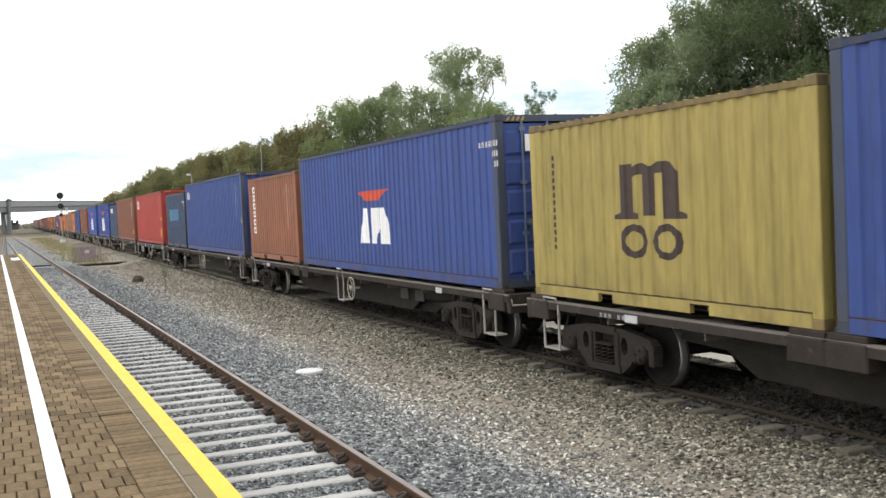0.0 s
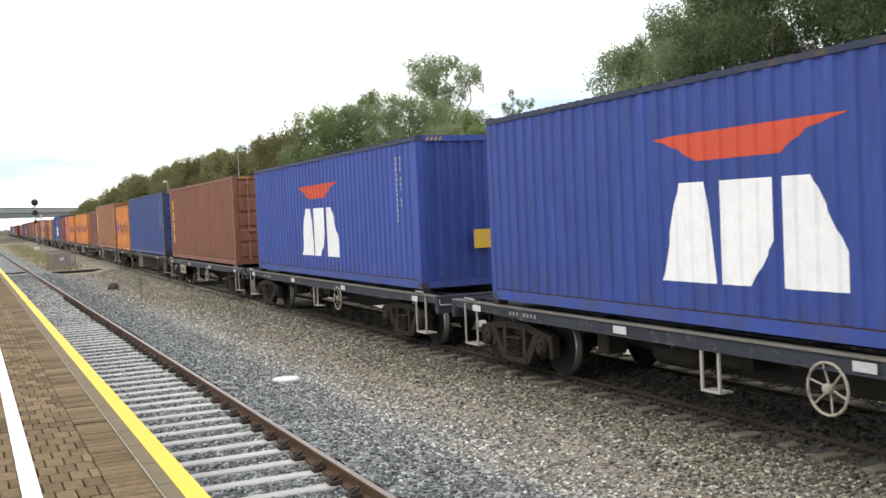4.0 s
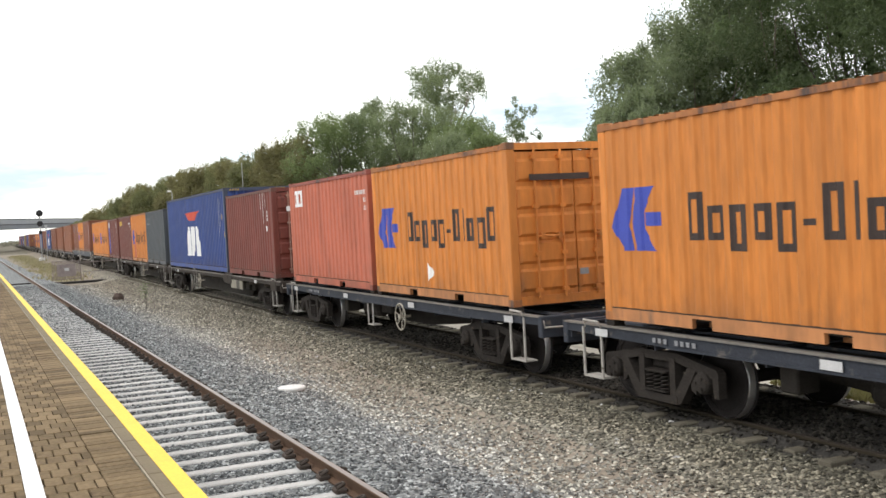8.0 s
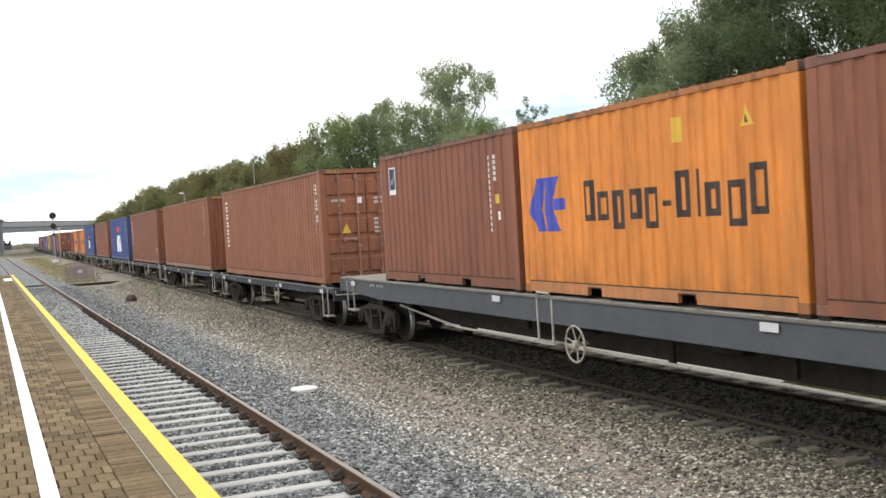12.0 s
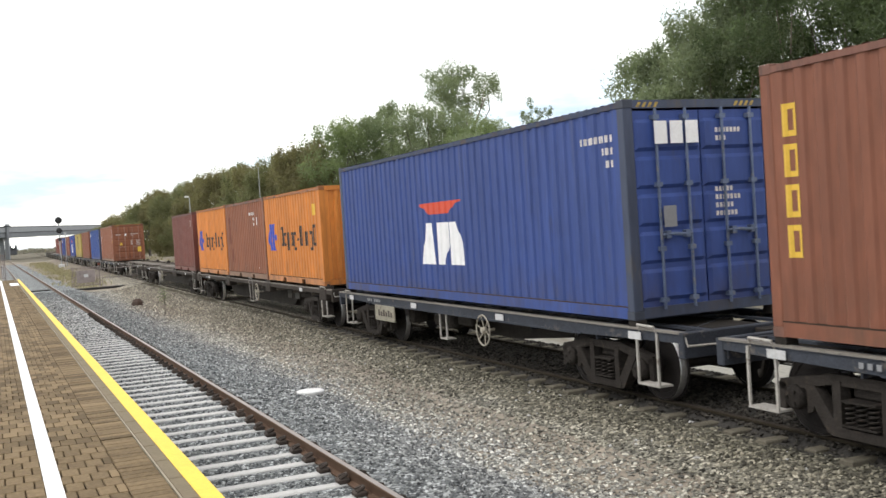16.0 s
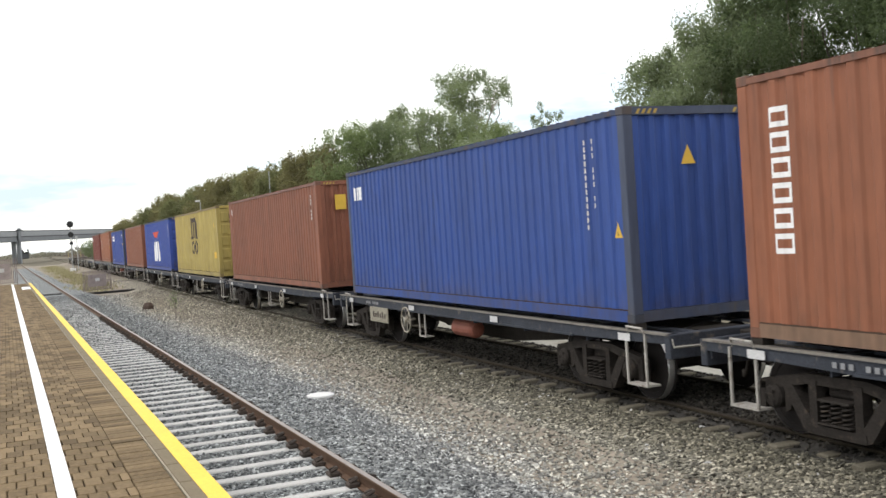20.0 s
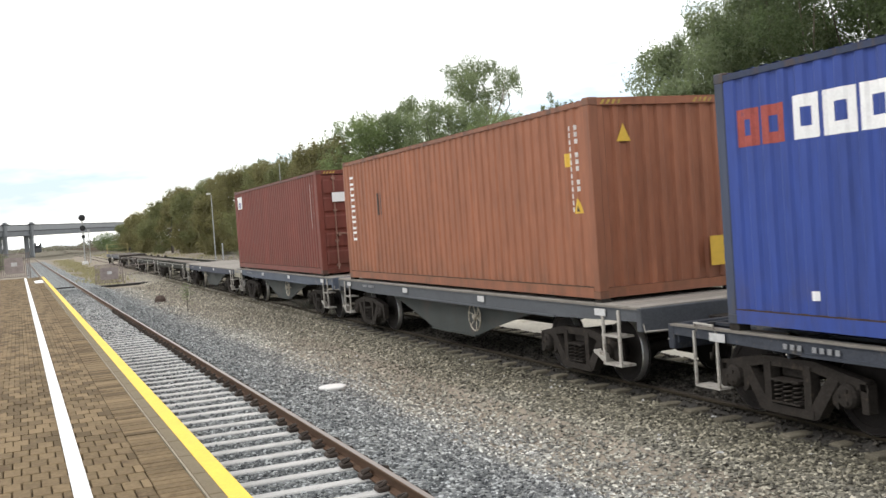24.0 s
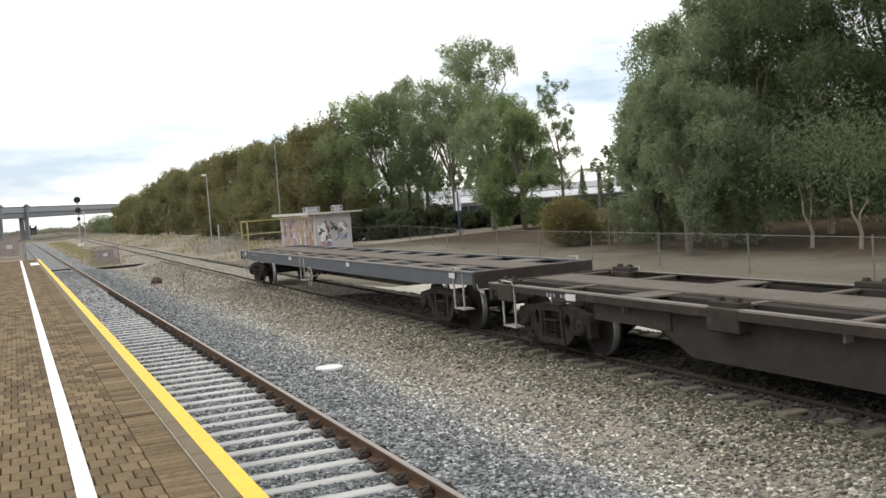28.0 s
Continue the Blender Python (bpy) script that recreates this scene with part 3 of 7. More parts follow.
def clip_form(f):
    f.box(-0.065, 0.065, -0.075, 0.075, -0.155, -0.095, bevel=0.015)
    f.tube([(-0.05, -0.05, -0.09), (0.04, -0.03, -0.06), (0.05, 0.03, -0.065), (-0.03, 0.055, -0.09)], 0.02, 5)


rnd = random.Random(5)
for i in range(118):
    y = -10.0 + 0.6 * i
    m = NEAR @ pose(2.5 + rnd.uniform(-0.02, 0.02), y + rnd.uniform(-0.015, 0.015), rnd.uniform(-0.006, 0.006) - 0.0004 * max(0.0, y - 26), 0, 0, rnd.uniform(-0.5, 0.5))
    s = part("sleeper", shared("sleeper", sleeper_form), CONCRETE, near_track, at=m)
    if 2 < y < 42:
        for cx in (0.835 - 0.115, 0.835 + 0.115):
            part("rail_clip", shared("rail_clip", clip_form), CLIP, s, at=pose(cx, 0, 0, 0, 0, 180 if cx > 0.83 else 0))

# main track: standard gauge, dusty sleepers sunk in ballast
main_track = thing("main_track", "freight railway track on dusty sleepers in grey ballast", "railway track", kind="structure")
for side in (-0.7525, 0.7525):
    pts = []
    for y in [-40, -10, 0] + [6 * k for k in range(1, 24)] + [160, 200, 260, 340, 440, 560, 760]:
        p = on_line(y, side).translation
        pts.append((p.x, p.y))
    r = part("rail", swept(pts, rail_profile()), RAIL_DARK, main_track, "dark oily rail")
    part("rail_head", swept(pts, [(-0.03, -0.002), (0.03, -0.002), (0.027, 0.002), (-0.027, 0.002)]), RAIL_DULL, r, "worn running surface")
for i in range(110):
    y = 1.0 + 0.61 * i
    part("sleeper", shared("sleeper", sleeper_form), OLD_SLEEPER, main_track, at=on_line(y, 0.1 + rnd.uniform(-0.07, 0.07), 0.092 + rnd.uniform(-0.022, 0.0)) @ pose(0, 0, 0, 0, 0, rnd.uniform(-1.2, 1.2)))


# ballast stones, thick near the platform and thinner further off
def stones(name, label, mat, count, place, size, seed):
    g = np.random.default_rng(seed)
    base = np.array([(1, 0, 0), (-1, 0, 0), (0, 1, 0), (0, -1, 0), (0, 0, 1), (0, 0, -1)], float)
    tris = np.array([(0, 2, 4), (2, 1, 4), (1, 3, 4), (3, 0, 4), (2, 0, 5), (1, 2, 5), (3, 1, 5), (0, 3, 5)])
    V, T = [], []
    k = 0
    while k < count:
        x, y = place(g)
        z = height_at(x, y)
        s = size * g.uniform(0.55, 1.35)
        ang = g.uniform(0, 6.28)
        c, sn = math.cos(ang), math.sin(ang)
        q = base * (s * g.uniform(0.7, 1.3, (6, 1))) * np.array([1.2, 0.85, 0.6]) + g.normal(0, s * 0.22, (6, 3))
        V.append(np.c_[q[:, 0] * c - q[:, 1] * sn + x, q[:, 0] * sn + q[:, 1] * c + y, q[:, 2] + z + s * g.uniform(0.0, 0.5)])
        T.append(tris + 6 * k)
        k += 1
    V, T = np.concatenate(V), np.concatenate(T)
    me = bpy.data.meshes.new(name)
    me.vertices.add(len(V))
    me.vertices.foreach_set("co", V.ravel())
    me.loops.add(T.size)
    me.loops.foreach_set("vertex_index", T.ravel().astype(np.int32))
    me.polygons.add(len(T))
    me.polygons.foreach_set("loop_start", np.arange(0, T.size, 3, dtype=np.int32))
    me.update(calc_edges=True)
    me.shade_flat()
    me.materials.append(mat)
    return tagged(new(name, me), label, "gravel", kind="stuff")


def between(g):
    y = 4.5 + 34 * g.random() ** 1.7
    x = g.uniform(4.2, 7.74)
    if x > 7.5 and abs((y - 0.695) % 0.61 - 0.305) < 0.11:
        x -= 0.6
    return x + line_x(y) - 7.56, y


def by_near_track(g):
    y = 4.5 + 34 * g.random() ** 1.7
    x = g.uniform(1.2, 5.6)
    if x < 3.72 and abs((y + 10.3) % 0.6 - 0.3) < 0.115:
        y += 0.3
    if abs(x - 3.335) < 0.09:
        x += 0.2
    return x - 0.0065 * y, y


stones("track_gravel", "dusty brown-grey gravel between the two tracks", STONE, 44000, between, 0.024, 3)
stones("track_ballast", "grey crushed-stone ballast round the near track", STONE, 44000, by_near_track, 0.023, 4)
def further(g):
    y = 26 + 40 * g.random() ** 1.2
    return g.uniform(3.7, line_x(y) + 0.4), y


def beside_far(g):
    y = 30 + 36 * g.random()
    x = g.uniform(1.2, 4.6)
    if x < 3.72 and abs((y + 10.3) % 0.6 - 0.3) < 0.12:
        y += 0.3
    return x - 0.0065 * y, y


stones("far_gravel", "dusty gravel between the tracks further off", STONE, 34000, further, 0.028, 7)
stones("far_ballast", "grey ballast along the near track further off", STONE, 16000, beside_far, 0.026, 8)
# oily stones whose colour also holds the shade below the wagons
STONE_OILY_SHADED = material("oily_shaded_stone", (0.053, 0.048, 0.041), 0.85, vary=0.8, scale=6, grain=50, bump=0.2, per="island", spec=0.08)


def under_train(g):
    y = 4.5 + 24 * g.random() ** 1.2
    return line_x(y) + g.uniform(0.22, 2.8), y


stones("oily_ballast", "oily ballast with the train's shade in its colour", STONE_OILY_SHADED, 22000, under_train, 0.026, 11)
stones("pebbles", "scattered pale stones on the gravel", CONCRETE, 420, between, 0.024, 6)

# ---- platform ----
TOP = 1.005
platform = thing("platform", "brick-paved station platform with yellow and white safety lines", "platform", kind="structure")
END = 57.0
core = Form()
for x0, x1, y0, y1, z0, z1 in ((-9, 0.86, -12, END, -0.5, TOP - 0.045), (0.86, 1.06, -12, END, 0.70, TOP - 0.045)):
    core.box(x0, x1, y0, y1, z0, z1, NEAR)
part("platform_body", core, JOINT, platform, "sandy bed under the pavers")
ramp_form = Form()
ramp_form.slab([(END, TOP - 0.03), (END + 9, -0.3), (END, -0.5)], "x", -9, 0.86)
ramp_form.v = [tuple(NEAR @ Vector(v)) for v in ramp_form.v]
part("end_ramp", ramp_form, COPING, platform, "sloping end of the platform")
f = Form()
y = -10.0
while y < END:
    f.box(0.938, 1.160, y + 0.004, min(y + 0.6, END) - 0.004, TOP - 0.07, TOP, NEAR, bevel=0.008)
    y += 0.6
part("coping", f, COPING, platform, "plain coping blocks along the platform edge")
part("edge_trim", Form().box(0.926, 0.937, -10, END, TOP - 0.04, TOP + 0.003, NEAR), material("pale_joint_strip", (0.33, 0.29, 0.22), 0.85), platform, "thin pale joint strip")
part("yellow_line", Form().box(1.034, 1.156, -10, END, TOP, TOP + 0.004, NEAR), LINE_YELLOW, platform, "bright yellow painted edge line")
part("end_mark", Form().box(0.60, 0.95, 47.6, 51.2, TOP + 0.003, TOP + 0.007, NEAR), LINE_WHITE, platform, "short white mark near the platform end")
part("white_line", Form().box(0.203, 0.309, -10, END - 0.3, TOP + 0.001, TOP + 0.006, NEAR), LINE_WHITE, platform, "white painted safety line")


def paver_form(f):
    f.box(-0.0550, 0.0550, -0.1115, 0.1115, -0.05, 0, bevel=0.006)


joined = Form()
y, row = -6.0, 0
while y < END - 0.1:
    # running rows across the platform, with a border of bricks turned sideways along the coping
    x = 0.617 - (0.059 if row % 2 else 0.0)
    while x > -3.6:
        dz = rnd.uniform(-0.003, 0.001)
        if 5.4 < y < 8.4 and x > -0.7:
            part("paver", shared("paver", paver_form), PAVER, platform, at=NEAR @ pose(x, y, TOP + dz, 0, 0, rnd.uniform(-0.8, 0.8)))
        elif y < 30 or x > -1.2:
            joined.box(x - 0.0550, x + 0.0550, y - 0.1115, y + 0.1115, TOP - 0.05, TOP + dz, NEAR)
        x -= 0.118
    if row % 2:  # cut brick that ends each second row
        joined.box(0.6205, 0.6725, y - 0.1115, y + 0.1115, TOP - 0.05, TOP + rnd.uniform(-0.003, 0.001), NEAR)
    for e in (-0.058, 0.058):
        dz = rnd.uniform(-0.004, 0.001)
        if 5.4 < y < 8.4:
            part("paver", shared("border_paver", lambda f: f.box(-0.122, 0.121, -0.0525, 0.0525, -0.05, 0, bevel=0.006)), PAVER, platform, at=NEAR @ pose(0.801, y + e, TOP + dz, 0, 0, rnd.uniform(-0.5, 0.5)))
        else:
            joined.box(0.678, 0.923, y + e - 0.0525, y + e + 0.0525, TOP - 0.05, TOP + dz, NEAR)
    y += 0.232
    row += 1
tagged(part("paving", joined, PAVER_JOINED, platform, "brown clay pavers in running rows"), kind="stuff")


# ---- containers ----
W2 = 1.219  # half width


def corrugated(f, length, height, along, inset, pitch=0.278, depth=0.025):
    """A pressed sheet wall from 0 to length; 'along' maps (run, depth, z) to a place."""
    pts = [(0.0, 0.0)]
    n = int((length - 0.1) / pitch)
    start = (length - n * pitch) / 2
    for k in range(n):
        a = start + k * pitch
        pts += [(a + 0.035, 0.0), (a + 0.07, depth), (a + 0.174, depth), (a + 0.209, 0.0)]
    pts.append((length, 0.0))
    m = len(pts)
    f.add([along(r, d + inset, 0.0) for r, d in pts] + [along(r, d + inset, height) for r, d in pts], [(i, i + 1, m + i + 1, m + i) for i in range(m - 1)])


def side_wall(f, length, height):
    corrugated(f, length - 0.28, height - 0.26, lambda r, d, z: (-W2 + d, 0.14 + r, 0.16 + z), 0.012)


def end_wall(f, height):
    corrugated(f, 2 * W2 - 0.28, height - 0.26, lambda r, d, z: (-W2 + 0.14 + r, d, 0.16 + z), 0.03, 0.25, 0.045)


def roof(f, length, height):
    n = int(length / 0.21)
    pts = []
    for k in range(n):
        a = 0.06 + k * (length - 0.12) / n
        pts += [(a, 0), (a + 0.06, 0.02), (a + 0.13, 0.02), (a + 0.19, 0)]
    m = len(pts)
    f.add([(-W2 + 0.05, y, height - 0.03 + z) for y, z in pts] + [(W2 - 0.05, y, height - 0.03 + z) for y, z in pts], [(i, i + 1, m + i + 1, m + i) for i in range(m - 1)])


def door_leaf(f, height):
    """One leaf with five pressed panels, a single folded sheet with thickness."""
    w, h = 1.06, height - 0.30
    prof = [(0.0, 0.03)]
    step = (h - 0.12) / 5
    for k in range(5):
        a = 0.06 + k * step
        prof += [(a + 0.02, 0.03), (a + 0.07, -0.008), (a + step - 0.10, -0.008), (a + step - 0.05, 0.03)]
    prof.append((h, 0.03))
    n = len(prof)
    f.add([(x, d if 0.05 < x < w - 0.05 else 0.03, z) for x in (0, 0.055, 0.09, w - 0.09, w - 0.055, w) for z, d in prof] + [(x, 0.075, z) for x in (0, w) for z in (0, h)],
          [(c * n + i, c * n + i + 1, (c + 1) * n + i + 1, (c + 1) * n + i) for c in range(5) for i in range(n - 1)] + [(6 * n, 6 * n + 1, 6 * n + 3, 6 * n + 2)]
          + [tuple(range(n)) + (6 * n + 1, 6 * n), tuple(5 * n + i for i in range(n)) + (6 * n + 3, 6 * n + 2)])


def locking_bar(f, height):
    h = height - 0.24
    f.tube([(0, -0.035, 0), (0, -0.035, h)], 0.02, 8)
    for z in (0.12, h * 0.3, h * 0.62, h - 0.12):
        f.box(-0.05, 0.05, -0.06, 0.03, z - 0.03, z + 0.03)


def bar_handle(f):
    f.tube([(0, -0.06, 0), (0.18, -0.075, 0.015), (0.40, -0.075, -0.01)], 0.016, 6)
    f.box(0.36, 0.43, -0.085, 0.0, -0.05, 0.05)


def casting(f):
    f.box(-0.081, 0.081, -0.089, 0.089, 0, 0.118, bevel=0.01)


def corner_post(f, height):
    f.box(-W2, -W2 + 0.15, 0.0, 0.16, 0.11, height - 0.11, bevel=0.012)


def bottom_rail(f, length, pockets):
    """Lower side rail; fork pockets are real openings in it."""
    cuts = [0.16]
    if pockets:
        for c in (length / 2 - 1.03, length / 2 + 1.03):
            cuts += [c - 0.18, c + 0.18]
    cuts.append(length - 0.16)
    for a, b in zip(cuts[::2], cuts[1::2]):
        f.box(-W2, -W2 + 0.06, a, b, 0.012, 0.165)
    if pockets:
        for c in (length / 2 - 1.03, length / 2 + 1.03):
            f.box(-W2, -W2 + 0.06, c - 0.18, c + 0.18, 0.13, 0.165)
            f.box(-W2 + 0.25, -W2 + 0.28, c - 0.18, c + 0.18, 0.012, 0.13)


def top_rail(f, length, height):
    f.box(-W2, -W2 + 0.06, 0.16, length - 0.16, height - 0.10, height - 0.03)


def end_rail(f, z0, z1):
    f.box(-W2 + 0.15, W2 - 0.15, 0.0, 0.09, z0, z1)


def stripes(f):
    """Slanting warning bars for the top corner of an end."""
    for k in range(4):
        a = k * 0.09
        f.add([(a, 0, 0.01), (a + 0.045, 0, 0.01), (a + 0.085, 0, 0.075), (a + 0.04, 0, 0.075)], [(0, 1, 2, 3)])


def container(u, length, colour, label, z=1.10, doors=False, marks=(), name="shipping_container", post=None, rails=None, stripe=True):
    """A container whose leading end lies at u metres along the train; marks are decals on its near side and end."""
    h = 2.591 if length < 7 else 2.896
    c = thing(name, label, "container", "containers on the freight train")
    p = PAINT[colour]
    pp = PAINT.get(post, p)
    key = f"{length:.2f}"
    w = shared("side_wall|" + key, lambda f: side_wall(f, length, h))
    far_side = pose(0, length, 0, 0, 0, 180)
    for m in (Matrix(), far_side):
        part("side_wall", w, p, c, at=m)
        part("bottom_rail", shared("bottom_rail|" + key, lambda f: bottom_rail(f, length, length < 7)), LOW_RAIL.get(colour, p), c, at=m)
        part("top_rail", shared("top_rail|" + key, lambda f: top_rail(f, length, h)), rails or RAIL_PAINT.get(colour, p), c, at=m)
        for a, mirror in ((Matrix(), 0), (pose(0, length, 0, 0, 0, 0), 1)):
            part("corner_post", shared(f"corner_post|{h}", lambda f: corner_post(f, h)), pp, c, at=m @ (pose(0, length - 0.16, 0) if mirror else Matrix()))
            for z0 in (0.0, h - 0.118):
                part("corner_casting", shared("corner_casting", casting), RAIL_PAINT.get(post or colour, CASTING), c, at=m @ pose(-W2 + 0.079, (length - 0.087) if mirror else 0.087, z0))
    part("seam", shared("seam|" + key, lambda f: f.box(-W2 + 0.003, -W2 + 0.05, 0.16, length - 0.16, 0.165, 0.181)), SEAM, c, "dirty seam above the lower rail")
    part("roof_panel", shared("roof_panel|" + key, lambda f: roof(f, length, h)), p, c)
    part("floor_panel", shared("floor_panel|" + key, lambda f: f.box(-W2 + 0.06, W2 - 0.06, 0.1, length - 0.1, 0.10, 0.16)), DARK, c)
    near_end, far_end = Matrix(), pose(0, length, 0, 0, 0, 180)
    for m, is_door in ((near_end, doors), (far_end, not doors)):
        part("end_sill", shared("end_sill", lambda f: end_rail(f, 0.015, 0.155)), pp, c, at=m)
        part("end_header", shared(f"end_header|{h}", lambda f: end_rail(f, h - 0.12, h - 0.01)), pp, c, at=m)
        if is_door:
            for side in (-1, 1):
                d = part("door", shared(f"door|{h}", lambda f: door_leaf(f, h)), p, c, at=m @ pose(-W2 + 0.15 if side < 0 else 0.01, 0, 0.15))
                for bx in (0.32, 0.80):
                    part("locking_bar", shared(f"locking_bar|{h}", lambda f: locking_bar(f, h)), BARS.get(colour, p), d, "painted locking bar", at=(bx, 0, -0.03))
                    part("bar_handle", shared("bar_handle", bar_handle), BARS.get(colour, p), d, at=pose(bx, 0, 0.95) if bx < 0.5 else pose(bx, 0, 0.95) @ pose(0, 0, 0, 0, 180, 0))
        else:
            part("end_wall", shared(f"end_wall|{h}", lambda f: end_wall(f, h)), p, c, at=m)
    if stripe and length > 7:
        for m in (pose(-W2 + 0.2, -0.004, h - 0.115), pose(W2 - 0.65, -0.004, h - 0.115)):
            part("warning_stripes", shared("warning_stripes", stripes), STRIPE, c, "yellow and black warning bars", at=m)
    WALL["length"] = length
    for decal in marks:
        decal(c, length, h)
    RIDERS.append((c, u, z))
    STANDING.append((u, length, z))
    return c


RIDERS, STANDING = [], []


# painted marks follow the pressed wall, 3 mm proud of the steel
WALL = {"length": 6.058}


def wall_breaks(lo, hi):
    """Places along the container where the pressed wall changes its slope."""
    run = WALL["length"] - 0.28
    n = int((run - 0.1) / 0.278)
    start = 0.14 + (run - n * 0.278) / 2
    ys = [0.15, WALL["length"] - 0.15]
    for k in range(n):
        ys += [start + k * 0.278 + q for q in (0.035, 0.07, 0.174, 0.209)]
    return sorted([lo, hi] + [q for q in ys if lo + 1e-4 < q < hi - 1e-4])


def wall_x(y):
    """The outer face of the near wall at that place along the container."""
    run = WALL["length"] - 0.28
    if y < 0.15 or y > WALL["length"] - 0.15:
        return -W2 - 0.003
    n = int((run - 0.1) / 0.278)
    q = (y - 0.14 - (run - n * 0.278) / 2)
    k = q % 0.278 if 0 <= q < n * 0.278 else 0.0
    d = 0.0 if k < 0.035 or k > 0.209 else 0.025 * (k - 0.035) / 0.035 if k < 0.07 else 0.025 if k < 0.174 else 0.025 * (0.209 - k) / 0.035
    return -W2 + 0.012 + d - 0.003


def cut(poly, at, keep_less):
    """The part of a flat outline on one side of a place along the container."""
    out = []
    for p, q in zip(poly, poly[1:] + poly[:1]):
        pin, qin = (p[0] <= at) == keep_less or p[0] == at, (q[0] <= at) == keep_less or q[0] == at
        if pin:
            out.append(p)
        if pin != qin and abs(q[0] - p[0]) > 1e-9:
            t = (at - p[0]) / (q[0] - p[0])
            out.append((at, p[1] + t * (q[1] - p[1])))
    return out


def on_side(f, y, z, outline):
    """A flat outline (run towards the front, up) painted on the near side; run grows from the far end to the leading end."""
    poly = [(y - a, z + b) for a, b in outline]
    edges = wall_breaks(min(p[0] for p in poly), max(p[0] for p in poly))
    for lo, hi in zip(edges, edges[1:]):
        piece = cut(cut(poly, hi, True), lo, False)
        if len(piece) > 2:
            n = len(f.v)
            mid = (lo + hi) / 2
            f.v += [(wall_x(mid + (p[0] - mid) * 0.9999), p[0], p[1]) for p in piece]
            f.f.append(tuple(range(n, n + len(piece))))


def rect(f, y, z, a0, a1, b0, b1):
    on_side(f, y, z, [(a0, b0), (a1, b0), (a1, b1), (a0, b1)])


def hollow(f, y, z, a0, a1, b0, b1, s):
    """An open block: one frame of that stroke width."""
    for o in ([(a0, b0), (a1, b0), (a1, b0 + s), (a0, b0 + s)], [(a0, b1 - s), (a1, b1 - s), (a1, b1), (a0, b1)],
              [(a0, b0 + s), (a0 + s, b0 + s), (a0 + s, b1 - s), (a0, b1 - s)], [(a1 - s, b0 + s), (a1, b0 + s), (a1, b1 - s), (a1 - s, b1 - s)]):
        on_side(f, y, z, o)


def bars(colour, y, z, widths, high, gap=0.06, stroke=0.0, name="logo_block", label="plain lettering block", rise=None):
    """A row of plain blocks in place of a brand name, y from the container's far end."""
    def put(c, length, h):
        a = 0.0
        for k, w in enumerate(widths):
            f = Form()
            up = rise[k] if rise else (0, 1)
            if stroke and w > 2.4 * stroke and (up[1] - up[0]) * high > 2.4 * stroke:
                hollow(f, length - y, z, a, a + w, high * up[0], high * up[1], stroke)
            else:
                rect(f, length - y, z, a, a + w, high * up[0], high * up[1])
            a += w + gap
            part(name, f, colour, c, label)
    return put


def column(colour, y, z, count, w, high, gap=0.07, stroke=0.06, name="logo_block", label="plain lettering block"):
    """A column of plain blocks, from the top down."""
    def put(c, length, h):
        f = Form()
        for k in range(count):
            b = z - k * (high + gap)
            if stroke:
                f = Form()
                hollow(f, length - y, b, 0, w, -high, 0, stroke)
                part(name, f, colour, c, label)
            else:
                rect(f, length - y, b, 0, w, -high, 0)
        if not stroke:
            tagged(part("small_marking", f, CHALK if colour is WHITE else colour, c, "column of small plain marks"), kind="stuff")
    return put


def shape(colour, y, z, outlines, name="logo", label="plain emblem"):
    def put(c, length, h):
        f = Form()
        for o in outlines:
            on_side(f, length - y, z, o)
        part(name, f, colour, c, label)
    return put


def sheet(colour, x, z, w, high, name="label", label="plain label on the end"):
    """A flat plate on the leading end, x from the near side."""
    def put(c, length, h):
        f = Form()
        f.add([(-W2 + x, -0.075, z), (-W2 + x + w, -0.075, z), (-W2 + x + w, -0.075, z + high), (-W2 + x, -0.075, z + high)], [(0, 1, 2, 3)])
        f.add([(-W2 + x, -0.070, z), (-W2 + x + w, -0.070, z), (-W2 + x + w, -0.070, z + high), (-W2 + x, -0.070, z + high)], [(0, 1, 2, 3)])
        part(name, f, colour, c, label)
    return put


def code_bars(near=0.75, rows=13, colour=None):
    """Small upright runs of unreadable numbers near the leading end."""
    def put(c, length, h):
        f = Form()
        g = random.Random(int(length * 10 + near * 100))
        for k in range(rows):
            z = h - 0.35 - 0.10 * k
            rect(f, near + 0.32, z, 0, 0.045, -0.07, 0)
            if k % 4 != 3 and k < rows * 0.7:
                rect(f, near + 0.12, z, 0, 0.05, -0.07, 0)
        tagged(part("number_marking", f, colour or CHALK, c, "white upright runs of small marks"), kind="stuff")
    return put


def code_rows(y=5.2, z=2.3, colour=None, from_front=True):
    def put(c, length, h):
        f = Form()
        at = y if from_front else length - y
        for r, n in enumerate((9, 3, 2)):
            for k in range(n):
                rect(f, at, h - 0.42 - 0.17 * r, -k * 0.09 + 0.9, -k * 0.09 + 0.95, -0.095, 0)
        tagged(part("number_marking", f, colour or CHALK, c, "white rows of small marks"), kind="stuff")
    return put


def triangle(near=0.45, z=1.2, s=0.24):
    def put(c, length, h):
        f = Form()
        on_side(f, near, z, [(0, 0), (s, 0), (s / 2, s)])
        part("warning_triangle", f, YELLOWM, c, "yellow warning triangle")
        f = Form()
        on_side(f, near, z, [(s * 0.35, s * 0.12), (s * 0.65, s * 0.12), (s * 0.5, s * 0.55)])
        f.v = [(v[0] - 0.003, v[1], v[2]) for v in f.v]
        part("warning_mark", f, BLACKM, c, "black mark on the triangle")
    return put


